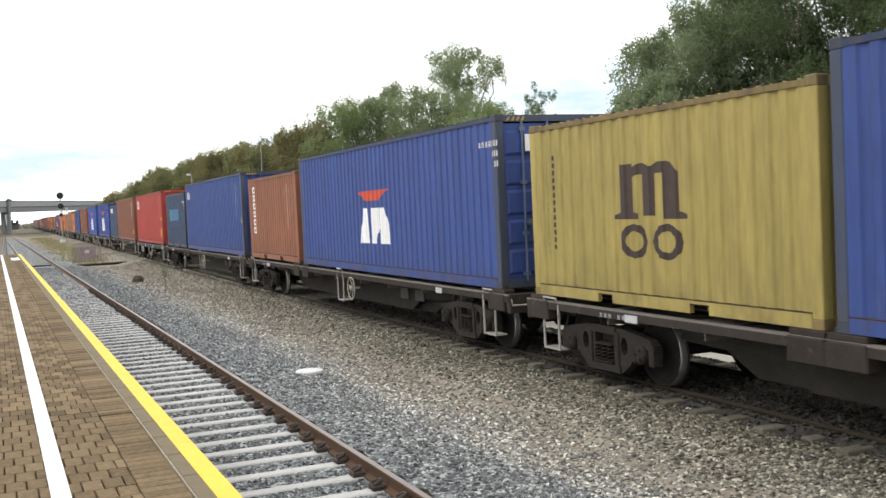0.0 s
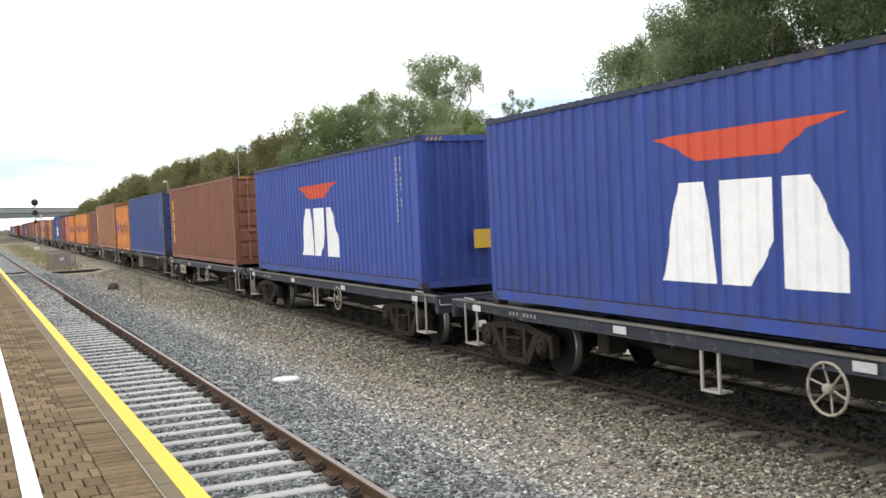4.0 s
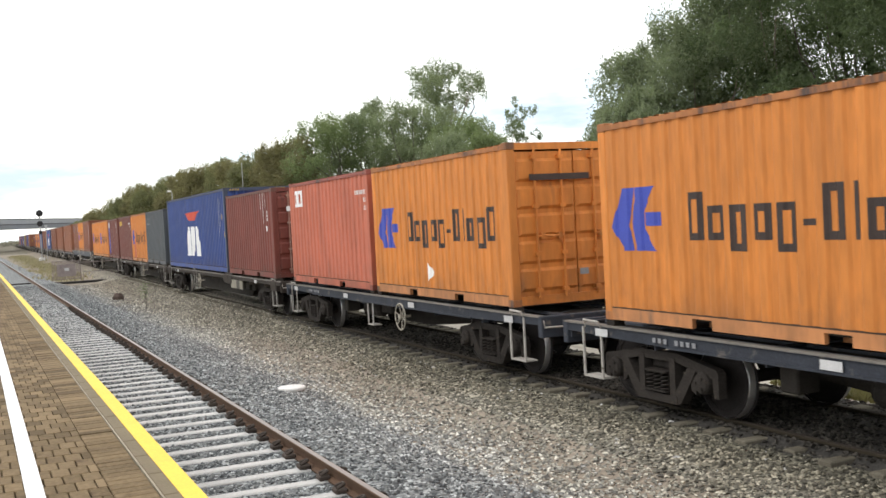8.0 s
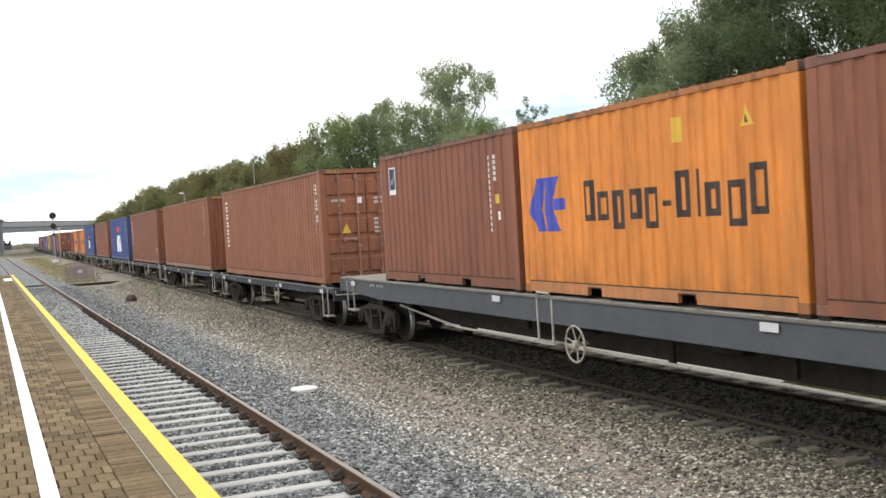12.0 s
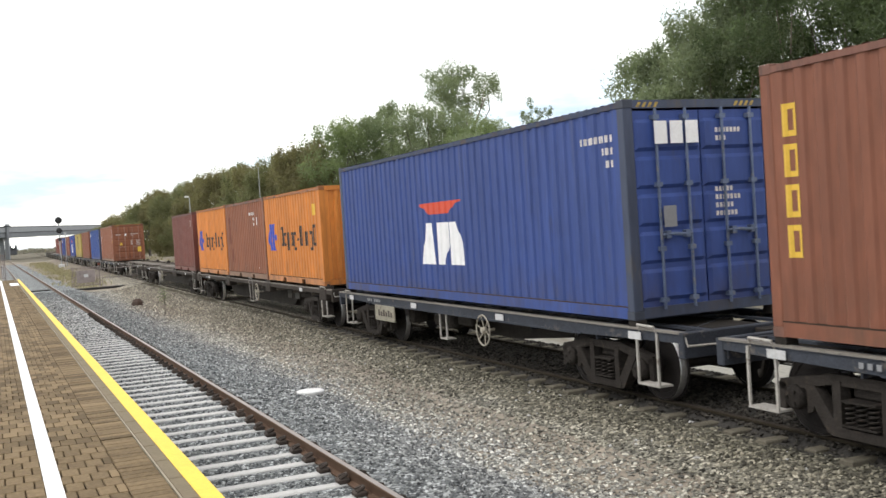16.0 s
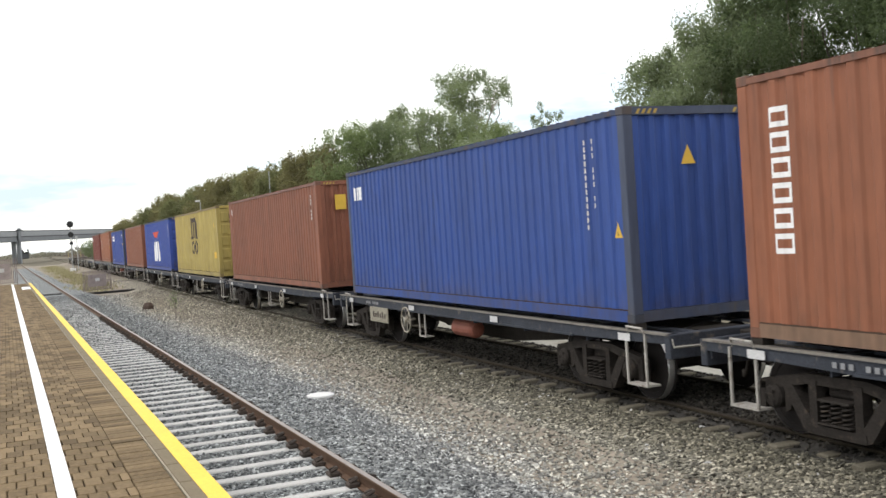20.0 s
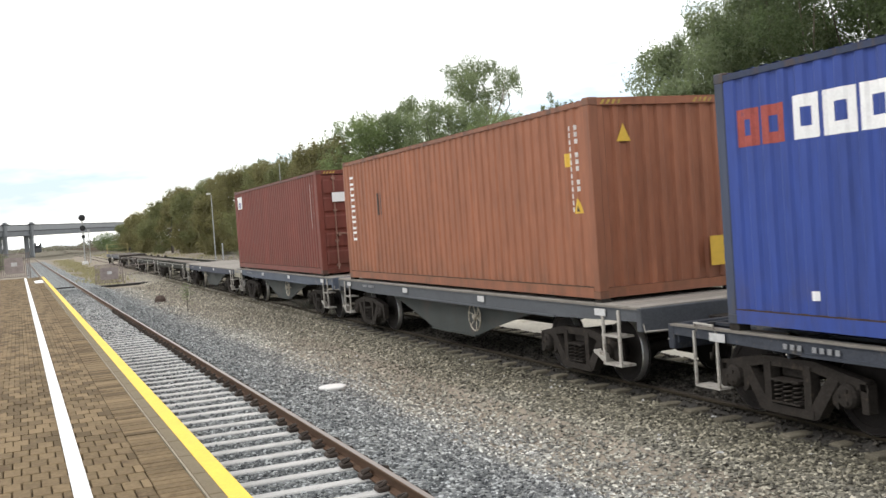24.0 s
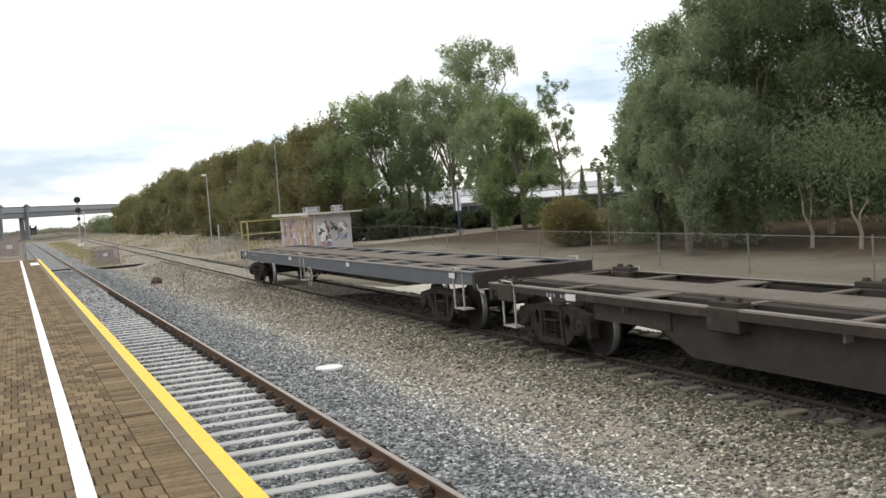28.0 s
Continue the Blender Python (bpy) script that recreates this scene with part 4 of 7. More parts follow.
def label_near(y, z, w, high, colour=None):
    return shape(colour or YELLOWM, y, z, [[(0, 0), (w, 0), (w, high), (0, high)]], "label", "plain label")


def end_triangle(x=1.6, z=2.2, d=0.02):
    def put(c, length, h):
        f = Form()
        f.add([(-W2 + x, d, z), (-W2 + x + 0.24, d, z), (-W2 + x + 0.12, d, z + 0.26)], [(0, 1, 2)])
        part("warning_triangle", f, YELLOWM, c, "yellow warning triangle")
    return put


def hull_mark(y=4.5, k=1.0, z=0.50):
    """Three heavy white blocks under a broad red wing-like mark, y from the far end."""
    def put(c, length, h):
        for o in ([(0.0, 0), (1.02, 0), (0.86, 1.16), (0.36, 1.16)], [(1.14, 0), (1.62, 0), (2.0, 0.5), (2.0, 1.16), (1.14, 1.16)], [(2.12, 0), (3.02, 0), (3.02, 0.40), (2.56, 1.16), (2.12, 1.16)]):
            f = Form()
            on_side(f, length - y, z, [(p * k * 0.96, q * k) for p, q in o])
            part("logo_block", f, WHITE, c, "heavy white block")
        f = Form()
        on_side(f, length - y + 0.1, z + 1.34 * k, [(p * k * 0.96, q * k) for p, q in [(0.0, 0.36), (0.45, 0.22), (0.80, 0.06), (2.2, 0.06), (2.62, 0.28), (3.2, 0.40), (0.4, 0.38)]])
        part("logo", f, REDM, c, "broad orange-red wing mark")
    return put


def emblem(y=0.23, z=0.92):
    """A blue arrow-and-bars emblem."""
    parts = [[(0.0, 0.30), (0.26, 0.0), (0.46, 0.0), (0.38, 0.32), (0.42, 0.50), (0.50, 0.80), (0.24, 0.80)],
             [(0.52, 0.0), (0.94, 0.0), (0.70, 0.28), (0.70, 0.50), (0.94, 0.80), (0.55, 0.80), (0.46, 0.50), (0.44, 0.30)],
             [(0.72, 0.31), (1.04, 0.31), (1.04, 0.48), (0.72, 0.48)]]
    return shape(BLUEM, y, z, parts, "logo", "royal blue arrow emblem")


TALL, SMALL, DEEP = (0, 1), (0, 0.70), (-0.22, 0.70)
def long_name(y=1.80):
    """Eleven dark outlined blocks in the rhythm of a long name."""
    return bars(BLACKM, y, 1.05, [0.27, 0.27, 0.27, 0.27, 0.27, 0.17, 0.28, 0.07, 0.28, 0.30, 0.28], 0.56, 0.10, 0.085,
                rise=[TALL, SMALL, DEEP, SMALL, DEEP, (0.26, 0.38), TALL, TALL, SMALL, DEEP, TALL], label="row of dark outlined lettering blocks")


def door_text(x, z, rows):
    """Rows of small plain marks on a door, too small to read."""
    def put(c, length, h):
        f = Form()
        for r, n in enumerate(rows):
            for k in range(n):
                x0, z0 = -W2 + x + 0.062 * k, z - 0.11 * r
                f.add([(x0, -0.012, z0), (x0 + 0.042, -0.012, z0), (x0 + 0.042, -0.012, z0 - 0.065), (x0, -0.012, z0 - 0.065)], [(0, 1, 2, 3)])
        tagged(part("door_marking", f, CHALK, c, "rows of small white marks"), kind="stuff")
    return put


def crest(y, z):
    """A small white card with a dark blue field and a pale diagonal band."""
    return [label_near(y, z, 0.36, 0.56, WHITE),
            lambda c, l, h: part("crest_field", lift_off(on_card(l - y, z, [(0.03, 0.10), (0.33, 0.10), (0.33, 0.53), (0.03, 0.53)])), PAINT["navy"], c, "dark blue field"),
            lambda c, l, h: part("crest_band", lift_off(on_card(l - y, z, [(0.08, 0.18), (0.28, 0.34), (0.31, 0.46), (0.10, 0.28)]), 0.006), HANDWHEEL, c, "pale diagonal band")]


def on_card(y, z, outline):
    f = Form()
    on_side(f, y, z, outline)
    return f


def lift_off(f, d=0.003):
    f.v = [(v[0] - d, v[1], v[2]) for v in f.v]
    return f


GREENM = material("grey_green_patch", (0.10, 0.20, 0.20), 0.6, vary=0.2, scale=5, bump=0)
HL = [emblem(), long_name(), triangle(0.95, 2.02)]
SMALL_APL = [bars(WHITE, 0.42, 2.2, [0.2, 0.17, 0.17], 0.30, 0.03), code_bars(), triangle(0.42, 1.15)]
def arch_mark(y, z, k, kx):
    """A heavy dark arched block with two slots and flared feet above two rings, k metres high and kx metres wide to the unit."""
    def put(c, length, h):
        f = Form()
        for o in ([(0.0, 0.0), (0.30, 0.0), (0.30, 0.10), (0.23, 0.13), (0.23, 1.0), (0.02, 1.0), (0.02, 0.13), (-0.10, 0.08), (-0.10, 0.0)], [(0.37, 0.06), (0.56, 0.06), (0.56, 0.80), (0.37, 0.80)],
                  [(0.70, 0.0), (1.06, 0.0), (1.06, 0.08), (0.92, 0.13), (0.92, 0.80), (0.70, 0.80)], [(0.23, 0.76), (0.30, 0.80), (0.37, 0.80), (0.56, 0.80), (0.70, 0.80), (0.92, 0.80), (0.84, 0.96), (0.74, 1.0), (0.62, 1.0), (0.50, 0.93), (0.40, 1.0), (0.32, 1.0), (0.23, 0.94)]):
            on_side(f, length - y, z, [(p * kx, q * k) for p, q in o])
        part("logo", f, BLACKM, c, "heavy dark arched emblem")
        for cx in (0.22, 0.74):
            f = Form()
            ang = [math.radians(30 * q) for q in range(13)]
            for a0, a1 in zip(ang, ang[1:]):
                on_side(f, length - y, z - 0.40 * k, [((cx + r * math.cos(a)) * kx, (r2 * math.sin(a)) * k) for r, r2, a in ((0.14, 0.19, a0), (0.23, 0.32, a0), (0.23, 0.32, a1), (0.14, 0.19, a1))])
            part("logo", f, BLACKM, c, "heavy dark ring")
    return put


MSC_LOGO = [arch_mark(5.15, 1.62, 0.98, 1.75)]

container(7.72 - 12.19, 12.192, "blue2", "blue corrugated forty-foot container on a flat wagon", marks=[code_bars()], post="dusk")
container(7.9, 6.058, "yellow", "mustard yellow twenty-foot container with dark blocks on its side", marks=[
    arch_mark(2.42, 1.15, 0.72, 1.38), column(BLACKM, 0.45, 2.15, 17, 0.05, 0.07, 0.02, 0), column(BLACKM, 0.62, 2.1, 13, 0.05, 0.07, 0.04, 0)])
container(15.12, 12.192, "blue2", "blue forty-foot container with white blocks and a red mark", doors=True, marks=[hull_mark(4.95, 0.68, 0.66), code_rows(0.9), *[sheet(WHITE, 0.5 + q * 0.25, 2.28, 0.2, 0.28) for q in range(3)]], post="dusk")
container(27.85, 6.058, "tan", "orange-brown twenty-foot container with a white lettering column", marks=[column(WHITE, 0.56, 2.30, 6, 0.31, 0.205, 0.055, 0.055), code_bars()])
container(35.1, 12.192, "blue2", "blue forty-foot container with a small white mark", marks=SMALL_APL + [sheet(YELLOWM, 1.3, 0.62, 0.40, 0.42)], post="dusk")
container(47.97, 6.058, "teal", "dark teal twenty-foot container with a pale blue painted patch", marks=[
    shape(CYANM, 1.0, 1.30, [[(0.52, -0.05), (2.95, 0.0), (2.95, 0.52), (0.52, 0.50)]], "paint_patch", "blue overpainted patch"), shape(GREENM, 1.0, 1.30, [[(0.06, -0.05), (0.52, -0.05), (0.52, 0.50), (0.3, 0.50), (0.02, 0.57), (0.0, 0.3)]], "paint_patch", "grey-green overpainted patch"), code_rows(0.9)])
container(56.0, 12.192, "red", "bright red forty-foot container with white blocks high up", marks=[
    bars(WHITE, 0.45, 2.05, [0.26, 0.26, 0.08], 0.46, 0.07, 0.09), code_bars(), triangle(0.62, 1.3), label_near(11.35, 0.4, 0.34, 0.48), end_triangle(1.75, 2.25)])
container(70.35, 12.192, "brown", "red-brown forty-foot container with white marks", marks=[code_bars(1.2), label_near(11.3, 0.45, 0.2, 0.25)])
container(82.95, 6.058, "navy", "slate blue twenty-foot container with white blocks", marks=[
    bars(WHITE, 0.75, 2.0, [0.26, 0.26, 0.26, 0.05, 0.2, 0.07, 0.26, 0.2], 0.32, 0.055, 0.085), shape(WHITE, 0.28, 2.06, [[(0, 0.1), (0.07, 0), (0.17, 0), (0.24, 0.1), (0.17, 0.22), (0.07, 0.22)]]), label_near(0.25, 0.55, 0.08, 0.1, REDM)])
container(90.85, 12.192, "blue", "bright blue forty-foot container with white blocks and red mark", marks=[hull_mark(), code_bars(), sheet(YELLOWM, 1.1, 0.72, 0.55, 0.42)])
container(105.95, 12.192, "blue", "bright blue forty-foot container with white blocks and red mark", marks=[hull_mark(), code_bars(), sheet(YELLOWM, 1.1, 0.72, 0.45, 0.36)])
container(121.2, 12.192, "brown", "red-brown forty-foot container with a yellow lettering column", doors=True, marks=[column(YELLOWM, 0.42, 2.38, 4, 0.23, 0.36, 0.1, 0.07)])
container(135.65, 12.192, "blue2", "blue forty-foot container with its doors towards the front", doors=True, marks=[code_bars(), triangle(0.35, 1.25), sheet(GREYM, 0.5, 1.45, 0.2, 0.26)], post="dusk")
container(148.35, 6.058, "orange", "orange twenty-foot container with blue emblem and dark blocks", marks=HL[:2] + [label_near(3.6, 0.62, 0.09, 0.1, WHITE)])
container(155.3, 12.192, "amber", "faded orange-brown forty-foot container with a white lettering column", marks=[column(WHITE, 0.46, 2.50, 6, 0.31, 0.215, 0.055, 0.058), code_bars(), code_bars(0.55, 10), *[shape(SMUDGE, yy, zz, [[(0, 0), (ww, 0), (ww, hh), (0, hh)]], "paint_patch", "dark grey-brown touched-up patch") for yy, zz, ww, hh in ((4.40, 0.2, 0.46, 0.4), (5.12, 0.22, 0.4, 0.12), (8.3, 1.35, 0.3, 0.5))]])
container(167.85, 6.058, "maroon", "plain maroon twenty-foot container on a skeletal wagon", marks=[code_bars(0.6, 4)])
container(175.85, 6.058, "orange", "orange twenty-foot container with doors, blue emblem and dark blocks", doors=True, marks=HL + [sheet(BLACKM, 0.35, 1.98, 1.1, 0.10), sheet(CYANM, 0.5, 1.55, 0.12, 0.16), code_rows(1.2, colour=BLACKM)])
container(182.25, 6.058, "orange", "orange twenty-foot container with blue emblem and dark blocks", marks=HL)
container(190.9, 6.058, "orange", "orange twenty-foot container with doors, blue emblem and dark blocks", doors=True, marks=HL[:2] + [sheet(BLACKM, 0.35, 1.98, 1.1, 0.10), sheet(GREYM, 1.2, 0.45, 0.16, 0.1), shape(WHITE, 2.7, 0.3, [[(0, 0), (0.3, 0.16), (0, 0.36)]], "paint_patch", "white painted wedge")])
container(197.25, 6.058, "salmon", "faded red twenty-foot container with white blocks", marks=[bars(WHITE, 0.42, 1.95, [0.26, 0.26, 0.09], 0.42, 0.06, 0.09), code_rows(1.1)])
container(205.2, 6.058, "brick", "brick-red twenty-foot container with doors towards the front", doors=True, marks=[column(WHITE, 4.66, 2.47, 5, 0.05, 0.075, 0.02, 0), column(WHITE, 4.95, 2.47, 9, 0.05, 0.08, 0.018, 0), column(WHITE, 5.2, 2.47, 5, 0.05, 0.07, 0.018, 0), column(WHITE, 5.33, 1.95, 3, 0.05, 0.085, 0.02, 0), label_near(5.24, 1.36, 0.1, 0.15, WHITE), sheet(WHITE, 0.4, 1.9, 0.7, 0.14), sheet(REDM, 1.2, 1.4, 0.6, 0.5)])
container(211.55, 12.192, "blue2", "blue forty-foot container with white blocks and red mark", marks=[hull_mark(), code_bars(), triangle(0.4, 1.2), label_near(11.6, 1.8, 0.1, 0.2)], post="dusk")
container(225.15, 6.058, "grey", "blue-grey twenty-foot container with a faint pale outline", marks=[bars(GREYM, 0.42, 1.92, [0.9], 0.05), bars(GREYM, 0.55, 1.98, [0.13, 0.13, 0.13, 0.13], 0.26, 0.05, 0.04)])
container(231.4, 6.058, "orange", "orange twenty-foot container with blue emblem and dark blocks", marks=HL + [shape(PAINT["salmon"], 0.95, 0.17, [[(0, 0), (0.75, 0), (0.75, 0.93), (0, 0.93)]], "paint_patch", "reddish repair patch")])
container(237.75, 6.058, "maroon", "maroon twenty-foot container with yellow blocks", marks=[bars(YELLOWM, 0.35, 2.05, [0.2, 0.2, 0.2, 0.18, 0.18], 0.26, 0.04, 0.07), code_rows(1.3)])
container(244.75, 6.058, "maroon", "maroon twenty-foot container with a blue and white panel", marks=[
    shape(BLUEM, 0.58, 0.28, [[(0, 0), (0.36, 0), (0.36, 1.72), (0, 1.72)]], "logo", "upright blue panel"), shape(WHITE, 0.50, 2.02, [[(0, 0), (0.5, 0), (0.5, 0.36), (0, 0.36)]], "logo", "white square panel"),
    lambda c, l, h: column(WHITE, 0.66, 1.92, 6, 0.2, 0.17, 0.10, 0.05)(c, l, h), code_bars(0.9, 8)])
container(251.25, 6.058, "orange", "orange twenty-foot container with blue emblem and dark blocks", marks=HL)
container(257.5, 6.058, "orange", "orange twenty-foot container with blue emblem and dark blocks", marks=HL)
for u, col, lab, mk in ((267.05, "brown", "red-brown twenty-foot container on a long flat wagon", [code_bars(0.15, 17), label_near(1.25, 1.3, 0.07, 0.2, WHITE)]),
                        (273.2, "orange", "orange twenty-foot container with blue emblem and dark blocks", HL + [label_near(3.9, 1.95, 0.2, 0.3)]),
                        (279.45, "brown", "red-brown twenty-foot container with a small dark blue card", [*crest(0.5, 1.75), column(WHITE, 5.08, 2.2, 13, 0.05, 0.07, 0.03, 0), column(WHITE, 5.31, 2.2, 5, 0.05, 0.065, 0.025, 0), label_near(5.33, 1.40, 0.11, 0.15), label_near(5.37, 1.13, 0.12, 0.14, WHITE)])):
    container(u, 6.058, col, lab, z=1.37, marks=mk)
TRI = [column(WHITE, 0.46, 2.50, 6, 0.31, 0.215, 0.055, 0.058), code_bars(0.35)]
DOORS_TRI = [door_text(0.28, 2.12, (6,)), sheet(WHITE, 0.95, 2.0, 0.12, 0.16), door_text(1.42, 2.16, (9, 4)), door_text(1.40, 1.62, (3, 2, 3, 3)), door_text(1.82, 1.62, (5, 4, 5, 5)), sheet(YELLOWM, 1.88, 0.66, 0.28, 0.40), end_triangle(0.52, 1.25, -0.012)]
container(289.95, 12.192, "tan", "orange-brown forty-foot container with doors and locking bars", doors=True, marks=TRI + DOORS_TRI)
container(305.25, 12.192, "rust", "rust-brown forty-foot container with a yellow end label", marks=[code_bars(), sheet(YELLOWM, 0.9, 2.2, 0.5, 0.3)])
container(320.2, 12.192, "brown", "red-brown forty-foot container with a short white lettering column", doors=True, marks=[column(WHITE, 0.5, 2.42, 3, 0.22, 0.38, 0.14, 0.07), label_near(11.4, 0.6, 0.2, 0.25)])
container(334.95, 12.192, "blue2", "blue forty-foot container with doors, white blocks and red mark", doors=True, marks=[hull_mark(), code_bars(), triangle(0.4, 1.2), *[sheet(WHITE, 0.42 + q * 0.25, 2.3, 0.2, 0.3) for q in range(3)], door_text(1.45, 2.5, (7, 3)), door_text(1.4, 1.7, (5, 7, 5, 6)), sheet(GREYM, 0.5, 1.2, 0.2, 0.28)], post="dusk")
container(350.05, 12.192, "brown", "red-brown forty-foot container with a yellow lettering column", marks=[column(YELLOWM, 0.3, 2.45, 4, 0.2, 0.34, 0.08, 0.06), code_rows(1.9), triangle(0.9, 1.95), label_near(11.4, 1.1, 0.24, 0.34), sheet(STRIPE, 0.85, 1.9, 0.32, 0.36)])
container(364.85, 12.192, "blue2", "blue forty-foot container with doors and broken white blocks", doors=True, marks=[hull_mark(4.95, 0.68, 0.66), code_rows(1.3), *[sheet(WHITE, 0.42 + q * 0.25, 2.3, 0.2, 0.3) for q in range(3)], door_text(1.45, 2.5, (7, 3)), door_text(1.4, 1.7, (5, 7, 5, 6)), sheet(GREYM, 0.5, 1.2, 0.2, 0.28)], post="dusk")
container(378.9, 6.058, "orange", "bright orange twenty-foot container with blue emblem and dark blocks", marks=HL[:2] + [label_near(5.3, 1.85, 0.3, 0.3)])
container(385.1, 6.058, "rust", "rust-brown twenty-foot container with patched paint", marks=[code_rows(2.4), label_near(4.9, 1.75, 0.13, 0.24, WHITE), label_near(4.85, 0.3, 0.12, 0.1, WHITE), label_near(2.9, 0.32, 0.1, 0.08, WHITE), shape(PATCHED, 0.42, 1.15, [[(0, 0), (0.38, 0), (0.38, 0.95), (0, 0.95)]], "paint_patch", "darker touched-up patch"), shape(PATCHED, 0.66, 0.52, [[(0, 0), (0.4, 0), (0.4, 0.46), (0, 0.46)]], "paint_patch", "darker touched-up patch")])
container(391.4, 6.058, "orange", "bright orange twenty-foot container with blue emblem and dark blocks", marks=HL[:2])
container(398.75, 6.058, "maroon", "maroon twenty-foot container on an otherwise empty wagon", doors=True, marks=[sheet(WHITE, 1.5, 2.0, 0.4, 0.2), code_bars(0.6, 5)])
container(439.0, 12.192, "rust", "rust-brown forty-foot container with doors and locking bars", doors=True, marks=TRI + DOORS_TRI + [triangle(0.6, 1.5)])
container(453.5, 12.192, "blue3", "deep blue forty-foot container with grey corner posts", marks=SMALL_APL + [end_triangle(0.9, 2.1)], post="dusk")
container(468.5, 12.192, "brown", "red-brown forty-foot container with a small white and blue mark", marks=[label_near(0.35, 2.35, 0.14, 0.24, WHITE), code_bars(0.6, 9), sheet(YELLOWM, 0.5, 2.1, 0.3, 0.4)])
container(483.65, 12.192, "yellow", "mustard yellow forty-foot container with dark blocks and doors", doors=True, marks=MSC_LOGO + [triangle(0.95, 2.05), label_near(11.1, 0.75, 0.5, 0.26), column(BLACKM, 0.4, 2.4, 13, 0.05, 0.08, 0.04, 0), sheet(BLACKM, 0.5, 2.35, 0.42, 0.2), sheet(BLACKM, 0.5, 2.15, 0.42, 0.12), sheet(GREYM, 0.55, 1.3, 0.2, 0.2)], stripe=True)
container(498.65, 12.192, "blue", "bright blue forty-foot container with doors, white blocks and red mark", doors=True, marks=[hull_mark(), code_bars(0.4, 10), sheet(WHITE, 0.45, 2.1, 0.6, 0.16), sheet(GREYM, 0.5, 1.25, 0.2, 0.22)])
container(513.2, 12.192, "brown", "plain red-brown forty-foot container on a flat wagon", marks=[code_bars(0.6), label_near(0.35, 2.35, 0.14, 0.24, WHITE)])
container(528.0, 12.192, "blue", "blue forty-foot container with red and white blocks", marks=[bars(RED_DULL, 0.35, 2.02, [0.36, 0.36], 0.42, 0.06, 0.12), bars(WHITE, 1.25, 2.02, [0.40, 0.44, 0.44, 0.40, 0.44], 0.46, 0.06, 0.13), code_rows(1.6), label_near(11.35, 1.6, 0.14, 0.22), label_near(1.4, 0.33, 0.09, 0.1, WHITE)], post="dusk")
container(543.05, 12.192, "tan", "orange-brown forty-foot container with a white lettering column", z=1.24, marks=TRI + [triangle(0.6, 1.25), label_near(11.4, 1.95, 0.13, 0.2), sheet(YELLOWM, 1.9, 0.34, 0.36, 0.44), end_triangle(0.45, 2.25), shape(BLACKM, 2.5, 1.5, [[(0, 0), (0.08, 0), (0.08, 0.5), (0, 0.5)], [(0.2, 0), (0.28, 0), (0.28, 0.5), (0.2, 0.5)]], "paint_patch", "dark faded mark")])
container(557.9, 12.192, "brick", "dark red forty-foot container with a white panel and doors", z=1.24, doors=True, marks=[label_near(0.5, 2.2, 0.72, 0.46, WHITE), shape(BLUEM, 0.62, 2.24, [[(0, 0), (0.1, 0), (0.1, 0.2), (0, 0.2)], [(0.2, 0), (0.3, 0), (0.3, 0.2), (0.2, 0.2)], [(0.38, 0), (0.46, 0), (0.46, 0.2), (0.38, 0.2)]], "logo", "plain blue blocks"), code_bars(0.5), sheet(WHITE, 0.4, 2.0, 0.55, 0.26), sheet(GREYM, 1.0, 1.45, 0.2, 0.2)])


# ---- wagons ----
WR = 0.46  # wheel radius
RUSTY_DECK = material("dusty_brown_plate", (0.135, 0.115, 0.095), 0.9, vary=0.3, scale=2, bump=0.2, stain=(0.085, 0.066, 0.053), stain_at=0.58)
SILL_PALE = material("scuffed_pale_flange", (0.17, 0.155, 0.135), 0.7, vary=0.3, scale=3, bump=0.1, stain=(0.12, 0.1, 0.085), stain_at=0.58)


BELLY = material("grey_green_belly_plate", (0.046, 0.053, 0.050), 0.7, vary=0.3, scale=1.5, bump=0.1, stain=(0.055, 0.05, 0.045), stain_at=0.52)


def wheelset_form(f):
    for s in (-1, 1):
        prof = [(0.10, s * 0.84), (0.10, s * 0.80), (0.20, s * 0.775), (0.33, s * 0.76), (0.37, s * 0.81), (0.44, s * 0.815), (0.445, s * 0.80)]
        f.turned(prof, "x", n=28)
        f.turned([(0.445, s * 0.70), (0.40, s * 0.69), (0.36, s * 0.71), (0.30, s * 0.735), (0.12, s * 0.74), (0.10, s * 0.68)], "x", n=28)
    f.turned([(0.075, -1.02), (0.085, -0.7), (0.08, 0), (0.085, 0.7), (0.075, 1.02)], "x", n=12)


def tread_form(f):
    f.turned([(0.449, 0.814), (0.455, 0.805), (0.462, 0.735), (0.460, 0.715)], "x", n=28, caps=False)


def flange_form(f):
    f.turned([(0.455, 0.722), (0.485, 0.71), (0.485, 0.695), (0.445, 0.69)], "x", n=28, caps=False)


